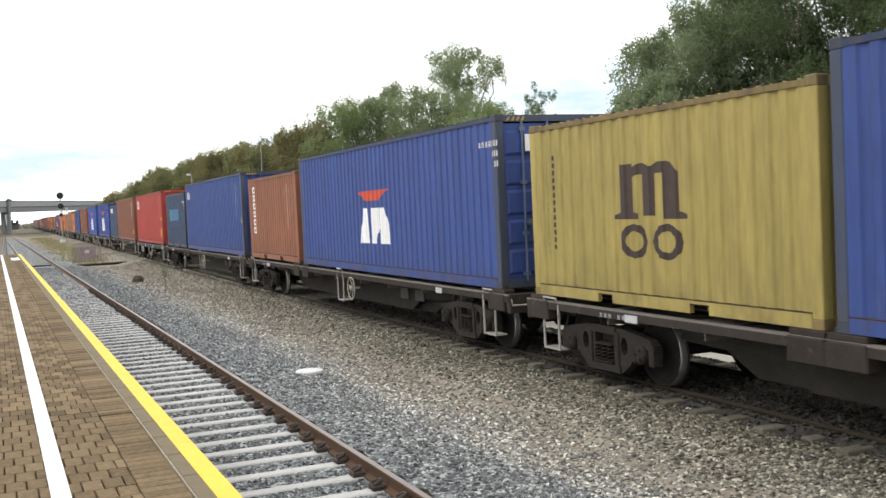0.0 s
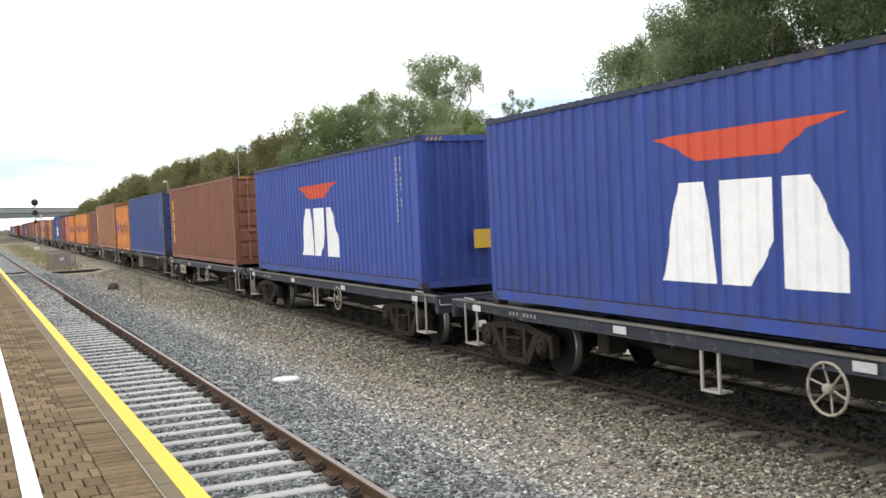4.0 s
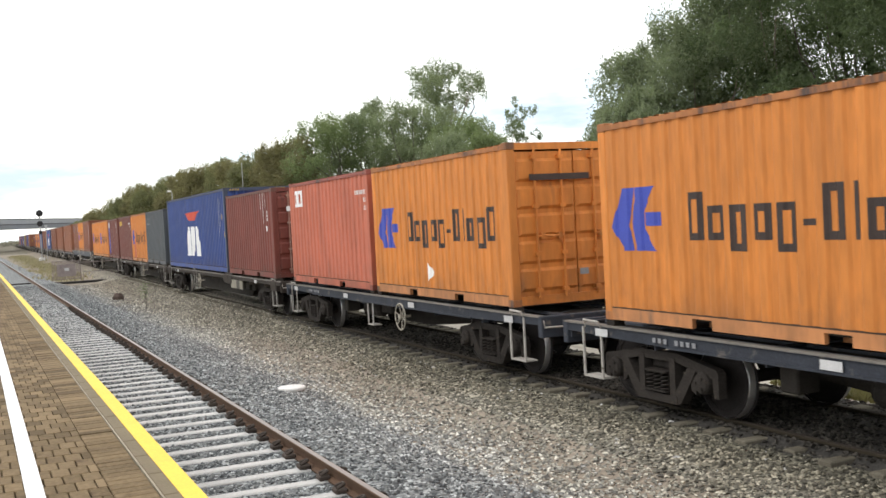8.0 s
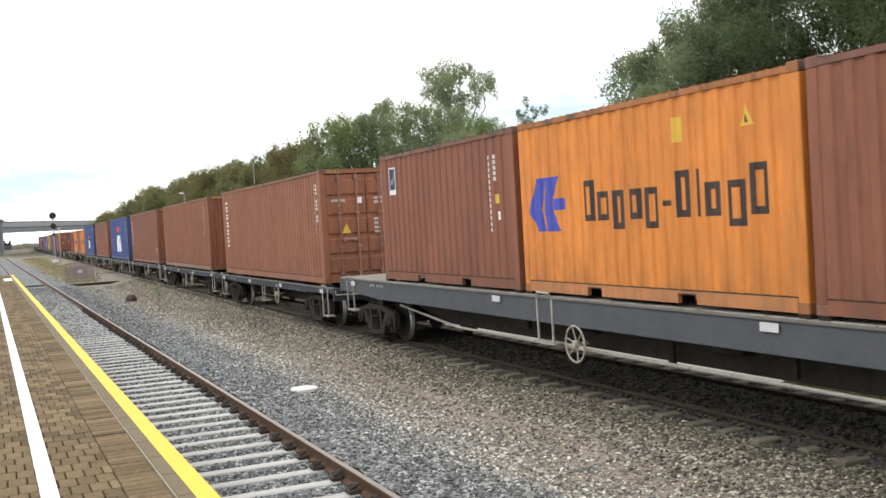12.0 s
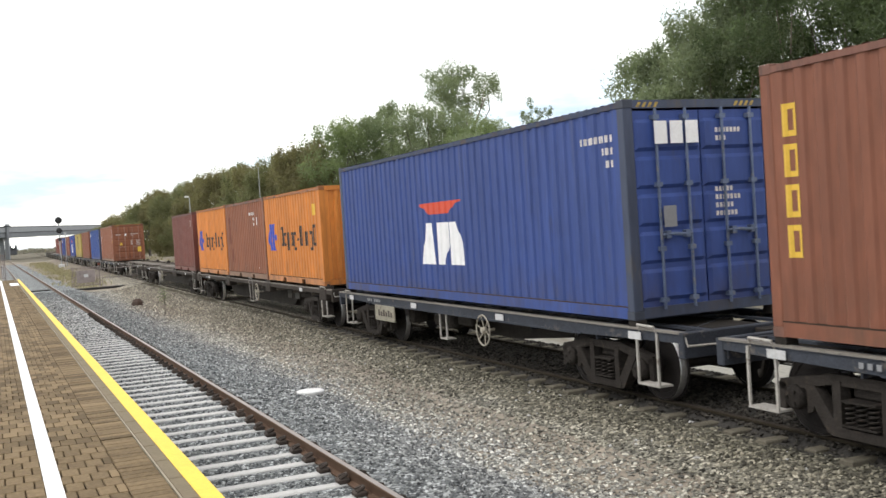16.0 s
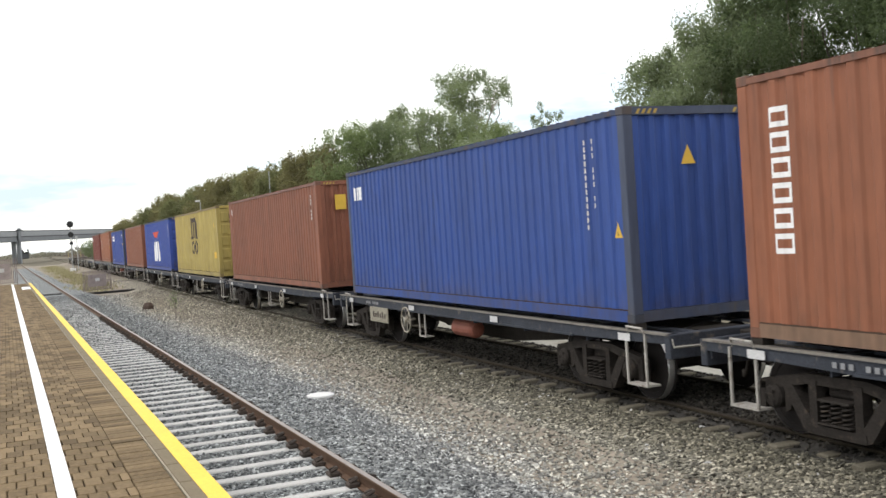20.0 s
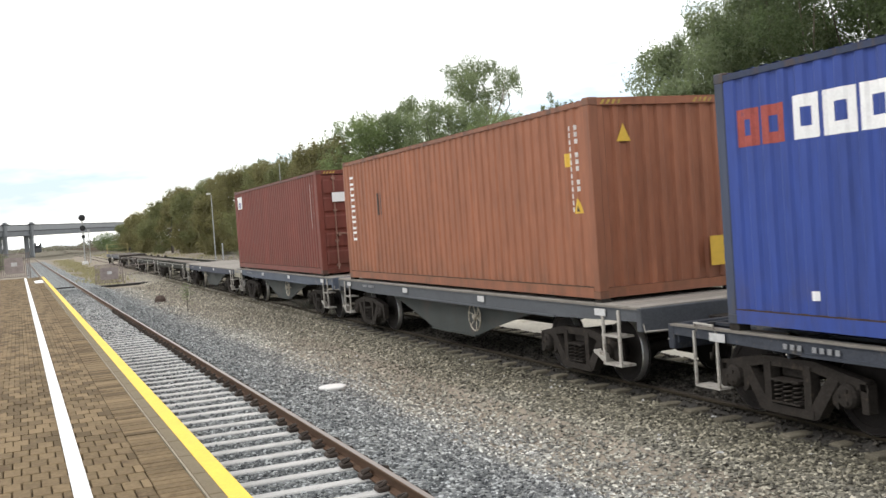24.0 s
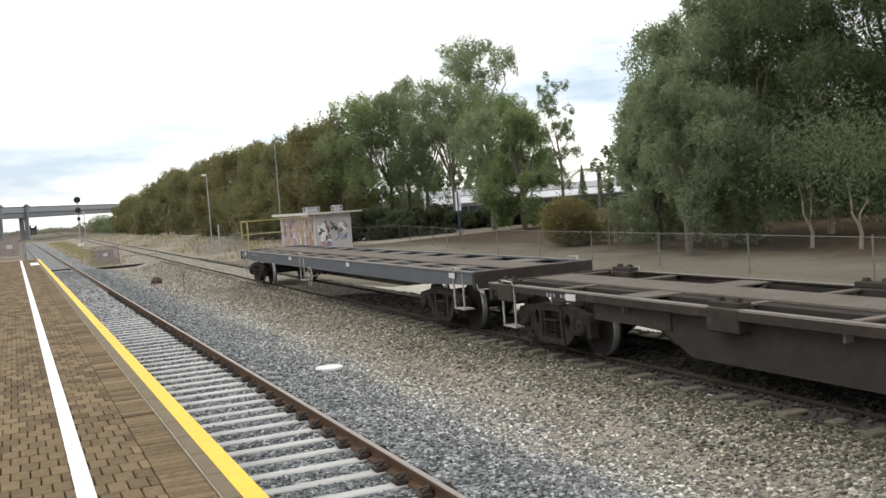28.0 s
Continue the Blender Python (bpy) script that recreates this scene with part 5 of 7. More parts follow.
def sideframe_form(f):
    """Cast truss side frame with sloping struts, open windows and pedestal jaws."""
    x0, x1 = -1.10, -0.98
    f.slab([(-1.14, 0.52), (-1.14, 0.63), (-0.80, 0.69), (-0.42, 0.76), (0.42, 0.76), (0.80, 0.69), (1.14, 0.63), (1.14, 0.52), (0.78, 0.57), (0.40, 0.65), (-0.40, 0.65), (-0.78, 0.57)], "x", x0, x1)
    for s in (-1, 1):
        f.slab([(s * 0.78, 0.60), (s * 0.62, 0.62), (s * 0.30, 0.20), (s * 0.40, 0.13), (s * 0.47, 0.16)], "x", x0 - 0.012, x1)
        f.slab([(s * 0.37, 0.20), (s * 0.26, 0.20), (s * 0.26, 0.70), (s * 0.37, 0.70)], "x", x0 - 0.015, x1)
        f.slab([(s * 1.16, 0.30), (s * 1.07, 0.30), (s * 1.05, 0.60), (s * 1.16, 0.60)], "x", x0, x1)
        f.slab([(s * 0.75, 0.30), (s * 0.67, 0.34), (s * 0.62, 0.60), (s * 0.75, 0.60)], "x", x0, x1)
    f.slab([(-0.40, 0.13), (0.40, 0.13), (0.40, 0.23), (-0.40, 0.23)], "x", x0 - 0.02, x1)


def cast_frame_form(f):
    """Heavier cast side frame: a deep plate with two oval windows and a spring pocket."""
    x0, x1 = -1.11, -0.97
    for s in (-1, 1):
        outer = [(s * 1.17, 0.56), (s * 1.10, 0.66), (s * 0.72, 0.72), (s * 0.40, 0.76), (s * 0.24, 0.74), (s * 0.24, 0.46), (s * 0.26, 0.20), (s * 0.44, 0.15), (s * 0.62, 0.27), (s * 0.72, 0.40), (s * 0.76, 0.52), (s * 1.05, 0.54)]
        inner = [(s * (0.49 + 0.085 * math.cos(a)), 0.52 + 0.125 * math.sin(a)) for a in (math.radians(q) for q in (10, 30, 55, 85, 125, 175, 215, 255, 290, 320, 340, 355))]
        f.ring(outer, inner, x0, x1)
        f.slab([(s * 1.17, 0.32), (s * 1.06, 0.32), (s * 1.05, 0.60), (s * 1.17, 0.60)], "x", x0, x1)
        f.slab([(s * 0.74, 0.32), (s * 0.64, 0.36), (s * 0.66, 0.60), (s * 0.76, 0.60)], "x", x0, x1)
        f.box(x0 - 0.03, x1, min(s * 0.30, s * 0.38), max(s * 0.30, s * 0.38), 0.22, 0.70, bevel=0.012)
    f.slab([(-0.30, 0.66), (0.30, 0.66), (0.30, 0.77), (-0.30, 0.77)], "x", x0 - 0.02, x1)
    f.slab([(-0.42, 0.14), (0.42, 0.14), (0.40, 0.24), (-0.40, 0.24)], "x", x0 - 0.03, x1)


def axlebox_form(f):
    f.turned([(0.05, -1.17), (0.11, -1.16), (0.135, -1.13), (0.135, -0.98)], "x", n=14)
    for k in range(3):
        a = 2.1 * k
        f.box(-1.185, -1.15, 0.07 * math.cos(a) - 0.018, 0.07 * math.cos(a) + 0.018, 0.07 * math.sin(a) - 0.018, 0.07 * math.sin(a) + 0.018)


def spring_form(f):
    f.box(-1.15, -0.92, -0.22, 0.22, 0.255, 0.275)
    f.box(-1.15, -0.92, -0.22, 0.22, 0.50, 0.52)
    for x in (-1.09, -0.98):
        for y in (-0.15, 0.0, 0.15):
            pts = [(x + 0.055 * math.cos(k * 0.9), y + 0.055 * math.sin(k * 0.9), 0.27 + 0.24 * k / 34) for k in range(35)]
            f.tube(pts, 0.012, 4)


def bolster_form(f):
    f.box(-1.02, 1.02, -0.2, 0.2, 0.52, 0.72, bevel=0.03)
    f.turned([(0.2, 0.70), (0.18, 0.80)], "z", n=16)


def brake_beam_form(f):
    for y in (-0.42, 0.42):
        f.tube([(-0.95, y, 0.40), (0.95, y, 0.40)], 0.04, 6)
        for x in (-0.77, 0.77):
            f.box(x - 0.06, x + 0.06, y - 0.04 + (0.05 if y > 0 else -0.05), y + 0.04 + (0.05 if y > 0 else -0.05), 0.26, 0.58)


def handwheel_form(f):
    r = 0.262
    f.tube([(0, r * math.cos(k * math.pi / 10), r * math.sin(k * math.pi / 10)) for k in range(20)], 0.0155, 6, closed=True)


def spoke_form(f):
    f.tube([(0.03, 0.04, 0), (0, 0.262, 0)], 0.011, 5)


def hub_form(f):
    f.turned([(0.02, -0.04), (0.05, -0.03), (0.06, 0.0), (0.05, 0.06), (0.025, 0.07), (0.025, 0.22)], "x", n=10)


def step_form(f):
    """A U-shaped shunter's step of flat bar hung from the sill, with a deep tread and a bent hand-hold above."""
    f.slab([(-0.239, 0.05), (-0.239, -0.635), (0.239, -0.635), (0.239, 0.05), (0.204, 0.05), (0.204, -0.605), (-0.204, -0.605), (-0.204, 0.05)], "x", -0.012, 0.012)
    f.box(0.012, 0.20, -0.235, 0.235, -0.635, -0.61)
    f.tube([(0.02, -0.2, 0.03), (-0.03, -0.2, 0.14), (-0.03, 0.16, 0.15), (0.02, 0.19, 0.05)], 0.017, 6)


def plain_step_form(f):
    """A narrow U-shaped step that hangs below the sill beside the hand brake."""
    f.slab([(-0.17, 0.0), (-0.17, -0.50), (0.17, -0.50), (0.17, 0.0), (0.13, 0.0), (0.13, -0.47), (-0.13, -0.47), (-0.13, 0.0)], "x", -0.012, 0.012)
    f.box(0.012, 0.18, -0.165, 0.165, -0.50, -0.48)


def ladder_step_form(f):
    """A plated step with two treads at the end of a flat wagon."""
    for y in (-0.21, 0.21):
        f.box(-0.012, 0.012, y - 0.03, y + 0.03, -0.72, 0.05)
    for z in (-0.34, -0.745):
        f.box(-0.02, 0.22, -0.24, 0.24, z, z + 0.03)
    f.slab([(0.24, -0.72), (0.24, -0.60), (0.52, -0.56), (0.52, -0.60)], "x", 0.0, 0.14)


def coupler_form(f):
    f.box(-0.09, 0.09, -0.30, 0.35, 0.74, 0.94, bevel=0.03)
    f.slab([(-0.20, -0.34), (0.05, -0.42), (0.17, -0.36), (0.20, -0.16), (0.10, -0.06), (-0.14, -0.06), (-0.20, -0.16)], "z", 0.70, 0.98)


def hose_form(f):
    f.tube([(0.42, 0.05, 0.80), (0.42, -0.14, 0.70), (0.40, -0.24, 0.50), (0.38, -0.30, 0.44), (0.34, -0.36, 0.50)], 0.025, 6)


def lever_form(f):
    f.tube([(-1.20, 0.0, 0.98), (-1.20, -0.05, 0.86), (-0.2, -0.1, 0.84), (-0.1, -0.1, 0.92)], 0.016, 5)


def tank_form(f):
    f.turned([(0.02, -0.5), (0.12, -0.48), (0.165, -0.40), (0.165, 0.40), (0.12, 0.48), (0.02, 0.5)], "y", n=16)


def pedestal_form(f):
    f.box(-0.13, 0.13, -0.30, 0.30, -0.30, -0.01, bevel=0.02)
    f.box(-0.10, 0.10, -0.28, 0.28, -0.01, 0.062, bevel=0.01)
    for y in (-0.16, 0.16):
        f.slab([(-0.05, -0.02), (0.05, -0.02), (0.045, 0.06), (0.02, 0.11), (-0.02, 0.11), (-0.045, 0.06)], "y", y - 0.04, y + 0.04)


RUNNING = []  # wheelsets that turn: wheelset, place along the train, pose in its wagon


def wagon(u0, u1, kind, deck, loads=(), wheel_at=None, label="", side=None, rail_end=False, plate_at=None, sill_deep=None, turned_round=False):
    """A wagon between two couplings at u0 and u1; loads are container corner places for its twist-lock pedestals."""
    a, b = 0.33, u1 - u0 - 0.33
    length = b - a
    w = thing("container_wagon" if kind != "deck" else "flat_wagon", label, "wagon", "wagons of the freight train")
    bog = (a + 2.0, b - 2.0)
    top = deck
    mat = side
    mid = (a + b) / 2
    if kind == "skeletal":
        spine = Form()
        spine.slab([(a, top - 0.065), (b, top - 0.065), (b, top - 0.34), (b - 3.8, top - 0.36), (b - 4.6, top - 0.74), (a + 4.6, top - 0.74), (a + 3.8, top - 0.36), (a, top - 0.34)], "x", -0.62, 0.62)
        part("centre_spine", spine, DARK, w, "deep grimy centre beam")
        reach = 1.06 if u0 > 600 else 0.74
        for s in (-1, 1):
            sp = Form()
            sp.slab([(a + 3.3, top - 0.075), (b - 3.3, top - 0.075), (b - 3.3, top - 0.40), (b - 5.0, top - 0.46), (b - 5.6, top - 0.74), (a + 5.6, top - 0.74), (a + 5.0, top - 0.46), (a + 3.3, top - 0.40)], "x", s * reach - 0.015, s * reach + 0.015)
            part("side_plate", sp, DARK, w, "grimy deep girder plate")
            if u0 > 600:
                for ya, yb in ((a + 3.3, a + 5.2), (b - 5.2, b - 3.3)):
                    part("web_plate", Form().box(min(s * 1.08, s * 1.10), max(s * 1.08, s * 1.10), ya, yb, top - 0.43, top - 0.07), SILL_BROWN, w, "dusty brown web plate")
        part("spine_top", Form().box(-0.38, 0.38, a + 0.1, b - 0.1, top - 0.06, top - 0.03), RUSTY_DECK, w, "dusty brown top plate")
        for s in (-1, 1):
            f = Form()
            f.box(s * 1.22 - 0.03, s * 1.22 + 0.03, a, b, top - 0.155, top - 0.035)
            f.box(min(s * 1.22, s * 1.12), max(s * 1.22, s * 1.12), a, b, top - 0.048, top - 0.03)
            part("side_sill", f, mat, w, "thin worn side sill")
            x0, x1 = sorted((s * 1.252, s * 1.16))
            part("sill_flange", Form().box(x0, x1, a, b, top - 0.05, top - 0.026), SILL_PALE, w, "pale worn sill flange")
    else:
        deep = sill_deep or {"flat": 0.20 if u0 < 580 else 0.25, "deck": 0.40, "fishbelly": 0.27}[kind]
        for s in (-1, 1):
            f = Form()
            x0, x1 = sorted((s * 1.20, s * 1.23))
            f.slab([(a, top - 0.02), (b, top - 0.02), (b, top - deep * 0.75), (b - 2.4, top - deep), (a + 2.4, top - deep), (a, top - deep * 0.75)], "x", x0, x1)
            lip = sorted((s * 1.10, s * 1.25))
            f.box(lip[0], lip[1], a, b, top - 0.05, top - 0.02)
            f.box(lip[0], lip[1], a + 2.4, b - 2.4, top - deep - 0.01, top - deep + 0.02)
            part("side_sill", f, mat, w, "painted side sill")
            fl = sorted((s * 1.2525, s * 1.16))
            part("sill_flange", Form().box(fl[0], fl[1], a + 0.05, b - 0.05, top - 0.042, top - 0.017), SILL_PALE, w, "pale worn sill flange")
            if kind == "fishbelly":
                f = Form()
                f.slab([(a + 3.5, top - 0.24), (b - 3.5, top - 0.24), (b - 3.5, top - 0.30), (b - 4.9, top - 0.60), (b - 6.0, top - 0.88), (a + 6.0, top - 0.88), (a + 4.9, top - 0.60), (a + 3.5, top - 0.30)], "x", s * 0.98 - 0.015, s * 0.98 + 0.015)
                f.box(min(s * 0.93, s * 1.04), max(s * 0.93, s * 1.04), a + 6.0, b - 6.0, top - 0.90, top - 0.875)
                part("belly_plate", f, BELLY, w, "deep grey-green fishbelly plate")
            else:
                for ye, wide, low in ((mid - 1.9, 0.5, 0.56), (mid + 0.1, 0.34, 0.50), (mid + 3.0, 0.22, 0.62)) if kind == "deck" else ((mid + 0.2, 0.30, 0.44), (mid + 2.9, 0.14, 0.56)):
                    part("underframe_box", Form().box(min(s * 0.62, s * 0.94), max(s * 0.62, s * 0.94), ye - wide, ye + wide, top - low, top - 0.1, bevel=0.02), DARK, w)
        spine = Form()
        spine.slab([(a, top - 0.08), (b, top - 0.08), (b, top - 0.4), (b - 3.2, top - 0.41), (b - 6.0, top - 0.66), (a + 6.0, top - 0.66), (a + 3.2, top - 0.41), (a, top - 0.4)], "x", -0.36, 0.36)
        part("centre_sill", spine, DARK, w)
        if kind == "flat" and u0 > 580:
            part("centre_plate", Form().box(-0.38, 0.38, a + 0.1, b - 0.1, top - 0.05, top - 0.025), RUSTY_DECK, w, "dusty brown centre plate")
    if kind in ("deck", "fishbelly"):
        n = int(length / 0.30)
        for i in range(n):
            y0 = a + i * length / n
            part("deck_plank", shared(f"deck_plank|{length / n:.3f}", lambda f: f.box(-1.22, 1.22, 0.006, length / n - 0.006, -0.05, 0, bevel=0.006)), DECK, w, at=(0, y0, top + random.uniform(-0.006, 0.002)))
    else:
        n = round(length / 2.03)
        for i in range(n + 1):
            y = a + 0.12 + i * (length - 0.24) / n
            wide = kind == "skeletal" and i % 3 == 1
            hw = 0.30 if wide else 0.42 if kind == "flat" and u0 > 630 else 0.07
            f = Form()
            f.box(-1.19, 1.19, max(a, y - hw), min(b, y + hw), top - 0.07, top - 0.045)
            f.box(-1.19, 1.19, y - 0.015, y + 0.015, top - 0.26, top - 0.07)
            part("crossbearer", f, RUSTY_DECK if kind == "skeletal" or u0 > 630 else mat, w)
        for s in (-0.62, 0.62) if kind == "flat" else ():
            part("deck_rail", Form().box(s - 0.05, s + 0.05, a + 0.2, b - 0.2, top - 0.085, top - 0.05), mat, w)
        for k in range(n):
            y = a + 0.12 + (k + 0.5) * (length - 0.24) / n
            if k % 2 == 0 and u0 < 630:
                part("diagonal_brace", Form().tube([(-1.15, y - 0.8, top - 0.1), (1.15, y + 0.8, top - 0.1)], 0.03, 5), mat, w)
    for e, y in ((1, a), (-1, b)):
        m = pose(0, y, 0) if e > 0 else pose(0, y, 0, 0, 0, 180)
        part("headstock", Form().box(-1.24, 1.24, -0.02, 0.10, top - 0.34, top - 0.02, bevel=0.012), mat if kind != "skeletal" and u0 < 630 else SILL_BROWN, w, at=m)
        part("coupler", shared("coupler", coupler_form), BOGIE, w, "knuckle coupler", at=m @ pose(0, 0.05, 0))
        part("brake_hose", shared("brake_hose", hose_form), DARK, w, at=m)
        part("uncoupling_lever", shared("uncoupling_lever", lever_form), STEP_WHITE, w, at=m)
        for s in (-1, 1):
            plated = kind == "fishbelly"
            part("step", shared("ladder_step", ladder_step_form) if plated else shared("step", step_form), STEP_WHITE, w, "dirty white hanging step", at=pose(s * 1.24, y + e * 0.75, top - 0.12) @ (pose(0, 0, 0) if s < 0 else pose(0, 0, 0, 0, 0, 180)))
    for y in bog:
        g = part("bogie", shared("bogie", bolster_form), BOGIE, w, "three-piece freight bogie thick with brake dust", at=(0, y, 0))
        for s in (0, 180):
            part("side_frame", shared("cast_side_frame", cast_frame_form) if kind == "skeletal" else shared("side_frame", sideframe_form), BOGIE, g, at=pose(0, 0, 0, 0, 0, s))
            part("spring_nest", shared("spring_nest", spring_form), BOGIE, g, at=pose(0, 0, 0, 0, 0, s))
            for ya in (-0.9, 0.9):
                part("axle_box", shared("axle_box", axlebox_form), BOGIE, g, at=pose(0, ya if s == 0 else -ya, WR, 0, 0, s))
        part("brake_beam", shared("brake_beam", brake_beam_form), DARK, g)
        for ya in (-0.9, 0.9):
            ws = part("wheelset", shared("wheelset", wheelset_form), WHEEL, w, at=(0, y + ya, WR))
            for turn in (0, 180):
                part("wheel_tread", shared("wheel_tread", tread_form), TREAD, ws, "bright polished wheel tread", at=pose(0, 0, 0, 0, 0, turn))
                part("wheel_flange", shared("wheel_flange", flange_form), WHEEL, ws, at=pose(0, 0, 0, 0, 0, turn))
            RUNNING.append((ws, u0 + y + ya, y + ya))
    hy = wheel_at if wheel_at is not None else 5.95
    hz = top - {"deck": 0.66, "fishbelly": 0.50}.get(kind, 0.39 if u0 < 630 else 0.58)
    hwheel = part("handwheel", shared("handwheel", handwheel_form), HANDWHEEL, w, "spoked brake handwheel", at=(-1.25 if kind != "fishbelly" else -1.12, hy, hz))
    part("hub", shared("hub", hub_form), HANDWHEEL, hwheel)
    for k in range(6):
        part("spoke", shared("spoke", spoke_form), HANDWHEEL, hwheel, at=pose(0, 0, 0, 60 * k + 17))
    if kind != "fishbelly":
        low_step = kind == "flat" and u0 < 620
        part("step", shared("plain_step", plain_step_form) if low_step else shared("step", step_form), STEP_WHITE, w, "dirty white hanging step",
             at=(-1.215 if low_step else -1.24, hy + (-0.85 if turned_round else 1.8 if low_step else 0.85), top - (0.19 if low_step else 0.10)))
    if kind == "deck":
        for s in (-1, 1):
            part("inner_girder", Form().slab([(a + 3.4, top - 0.1), (b - 3.4, top - 0.1), (b - 3.4, top - 0.5), (b - 5.0, top - 0.80), (a + 5.0, top - 0.80), (a + 3.4, top - 0.5)], "x", s * 0.7 - 0.02, s * 0.7 + 0.02), DARK, w, "grimy deep inner girder")
            for yy, low in ((mid - 3.2, 0.62), (mid - 1.0, 0.70), (mid + 2.6, 0.58)):
                part("hanger_bracket", Form().box(min(s * 0.86, s * 0.92), max(s * 0.86, s * 0.92), yy - 0.05, yy + 0.05, top - low - 0.1, top - 0.1), BOGIE, w)
        part("truss_rod", Form().tube([(-1.0, bog[1] - 1.3, top - 0.52), (-1.0, bog[1] - 4.2, top - 0.78), (-1.0, bog[0] + 4.2, top - 0.78), (-1.0, bog[0] + 1.3, top - 0.52)], 0.026, 6), STEP_WHITE, w, "long pale truss rod")
    part("brake_cylinder", shared("brake_cylinder", tank_form), TANK_RED if turned_round else DARK, w, "red-brown brake cylinder" if turned_round else "", at=(-0.95, 7.2, 0.62) if turned_round else (-0.72 if kind != "skeletal" else -0.2, mid + 1.4, top - 0.42))
    part("air_reservoir", shared("brake_cylinder", tank_form), DARK, w, at=(0.7, mid - 1.4, top - 0.40))
    if kind == "skeletal":
        if u0 < 380:
            for k in (-0.5, 0.36):
                part("data_plate", Form().box(-0.785, -0.757, a + 5.6 + k - 0.24, a + 5.6 + k + 0.24, top - 0.52, top - 0.28, bevel=0.005), PLATE_GREY, w, "weathered cream data plate")
        if u0 < 205.5 < u1:
            for y0, y1, m in ((3.75, 4.17, PLATE), (4.17, 4.60, PLATE_GREY), (4.60, 5.42, PLATE)):
                part("data_plate", Form().box(-1.262, -1.235, 205.55 - u0 + y0, 205.55 - u0 + y1 - 0.004, top - 0.44, top - 0.165, bevel=0.005), m, w, "weathered data plate below the sill")
    else:
        if plate_at:
            part("data_plate", Form().box(-1.262, -1.235, plate_at - 0.6, plate_at + 0.6, top - 0.54, top - 0.205, bevel=0.006), PLATE, w, "weathered cream data plate")
            f = Form()
            for k in range(6):
                f.box(-1.266, -1.2625, plate_at - 0.46 + 0.15 * k, plate_at - 0.37 + 0.15 * k, top - 0.44, top - 0.34 + 0.04 * (k % 2))
            tagged(part("plate_marking", f, BLACKM, w, "dark worn marks on the plate"), kind="stuff")
    if kind == "fishbelly" and u0 > 550:
        part("data_plate", Form().box(-1.275, -1.254, 13.2, 14.4, top - 0.36, top - 0.05, bevel=0.006), PLATE, w, "weathered cream data panel on the sill end")
        f = Form()
        for k in range(11):
            f.box(-1.279, -1.2755, 13.28 + 0.1 * k, 13.34 + 0.1 * k, top - 0.19, top - 0.11)
        tagged(part("plate_marking", f, GREYM, w, "worn marks on the panel"), kind="stuff")
    f = Form()
    for k in range(9):
        if k % 5 != 3:
            f.box(-1.257, -1.2535, b - 2.2 - 0.11 * k, b - 2.14 - 0.11 * k, top - 0.15, top - 0.09)
    tagged(part("number_marking", f, GREYM, w, "small pale marks on the sill"), kind="stuff")
    for y in (a + 1.0, a + length * 0.36, a + length * 0.64, b - 1.0) if kind != "skeletal" else (a + 2.9, b - 2.9):
        part("reflector", shared("reflector", lambda f: f.box(-0.006, 0.0, -0.145, 0.145, -0.05, 0.05)), REFLECTOR, w, "white reflector plate", at=(-1.254 if kind != "fishbelly" else -1.254, y, top - 0.12))
    if kind != "skeletal":
        for u, size, z in STANDING:
            for y in (u - u0 + 0.09, u - u0 + size - 0.09) if u0 < u < u1 else ():
                for s in (-1, 1):
                    part("container_pad", shared(f"container_pad|{z - top:.2f}", lambda f: f.box(-0.085, 0.085, -0.09, 0.09, -0.06, z - top + 0.004, bevel=0.008)), DARK, w, at=(s * 1.12, y, top))
    for y in loads:
        for s in (-1, 1):
            part("container_pedestal", shared("container_pedestal", pedestal_form), SILL_BROWN if kind == "skeletal" else mat, w, at=(s * 1.14, y - u0, top - 0.02))
    if rail_end:
        yellow = material("faded_yellow_rail", (0.36, 0.30, 0.14), 0.6, vary=0.2)
        for x in (-1.15, 1.15):
            for y in (b - 0.1, b - 1.2):
                part("rail_post", Form().tube([(x, y, top - 0.05), (x, y, top + 1.05)], 0.03, 6), yellow, w, "faded yellow guard rail post")
            part("side_rail", Form().tube([(x, b - 1.2, top + 1.05), (x, b - 0.1, top + 1.05)], 0.025, 6), yellow, w)
        for z in (0.55, 1.05):
            part("end_rail", Form().tube([(-1.15, b - 0.1, top + z), (1.15, b - 0.1, top + z)], 0.025, 6), yellow, w, "faded yellow end rail")
    RIDERS.append((w, u0, 0.0))
    return w


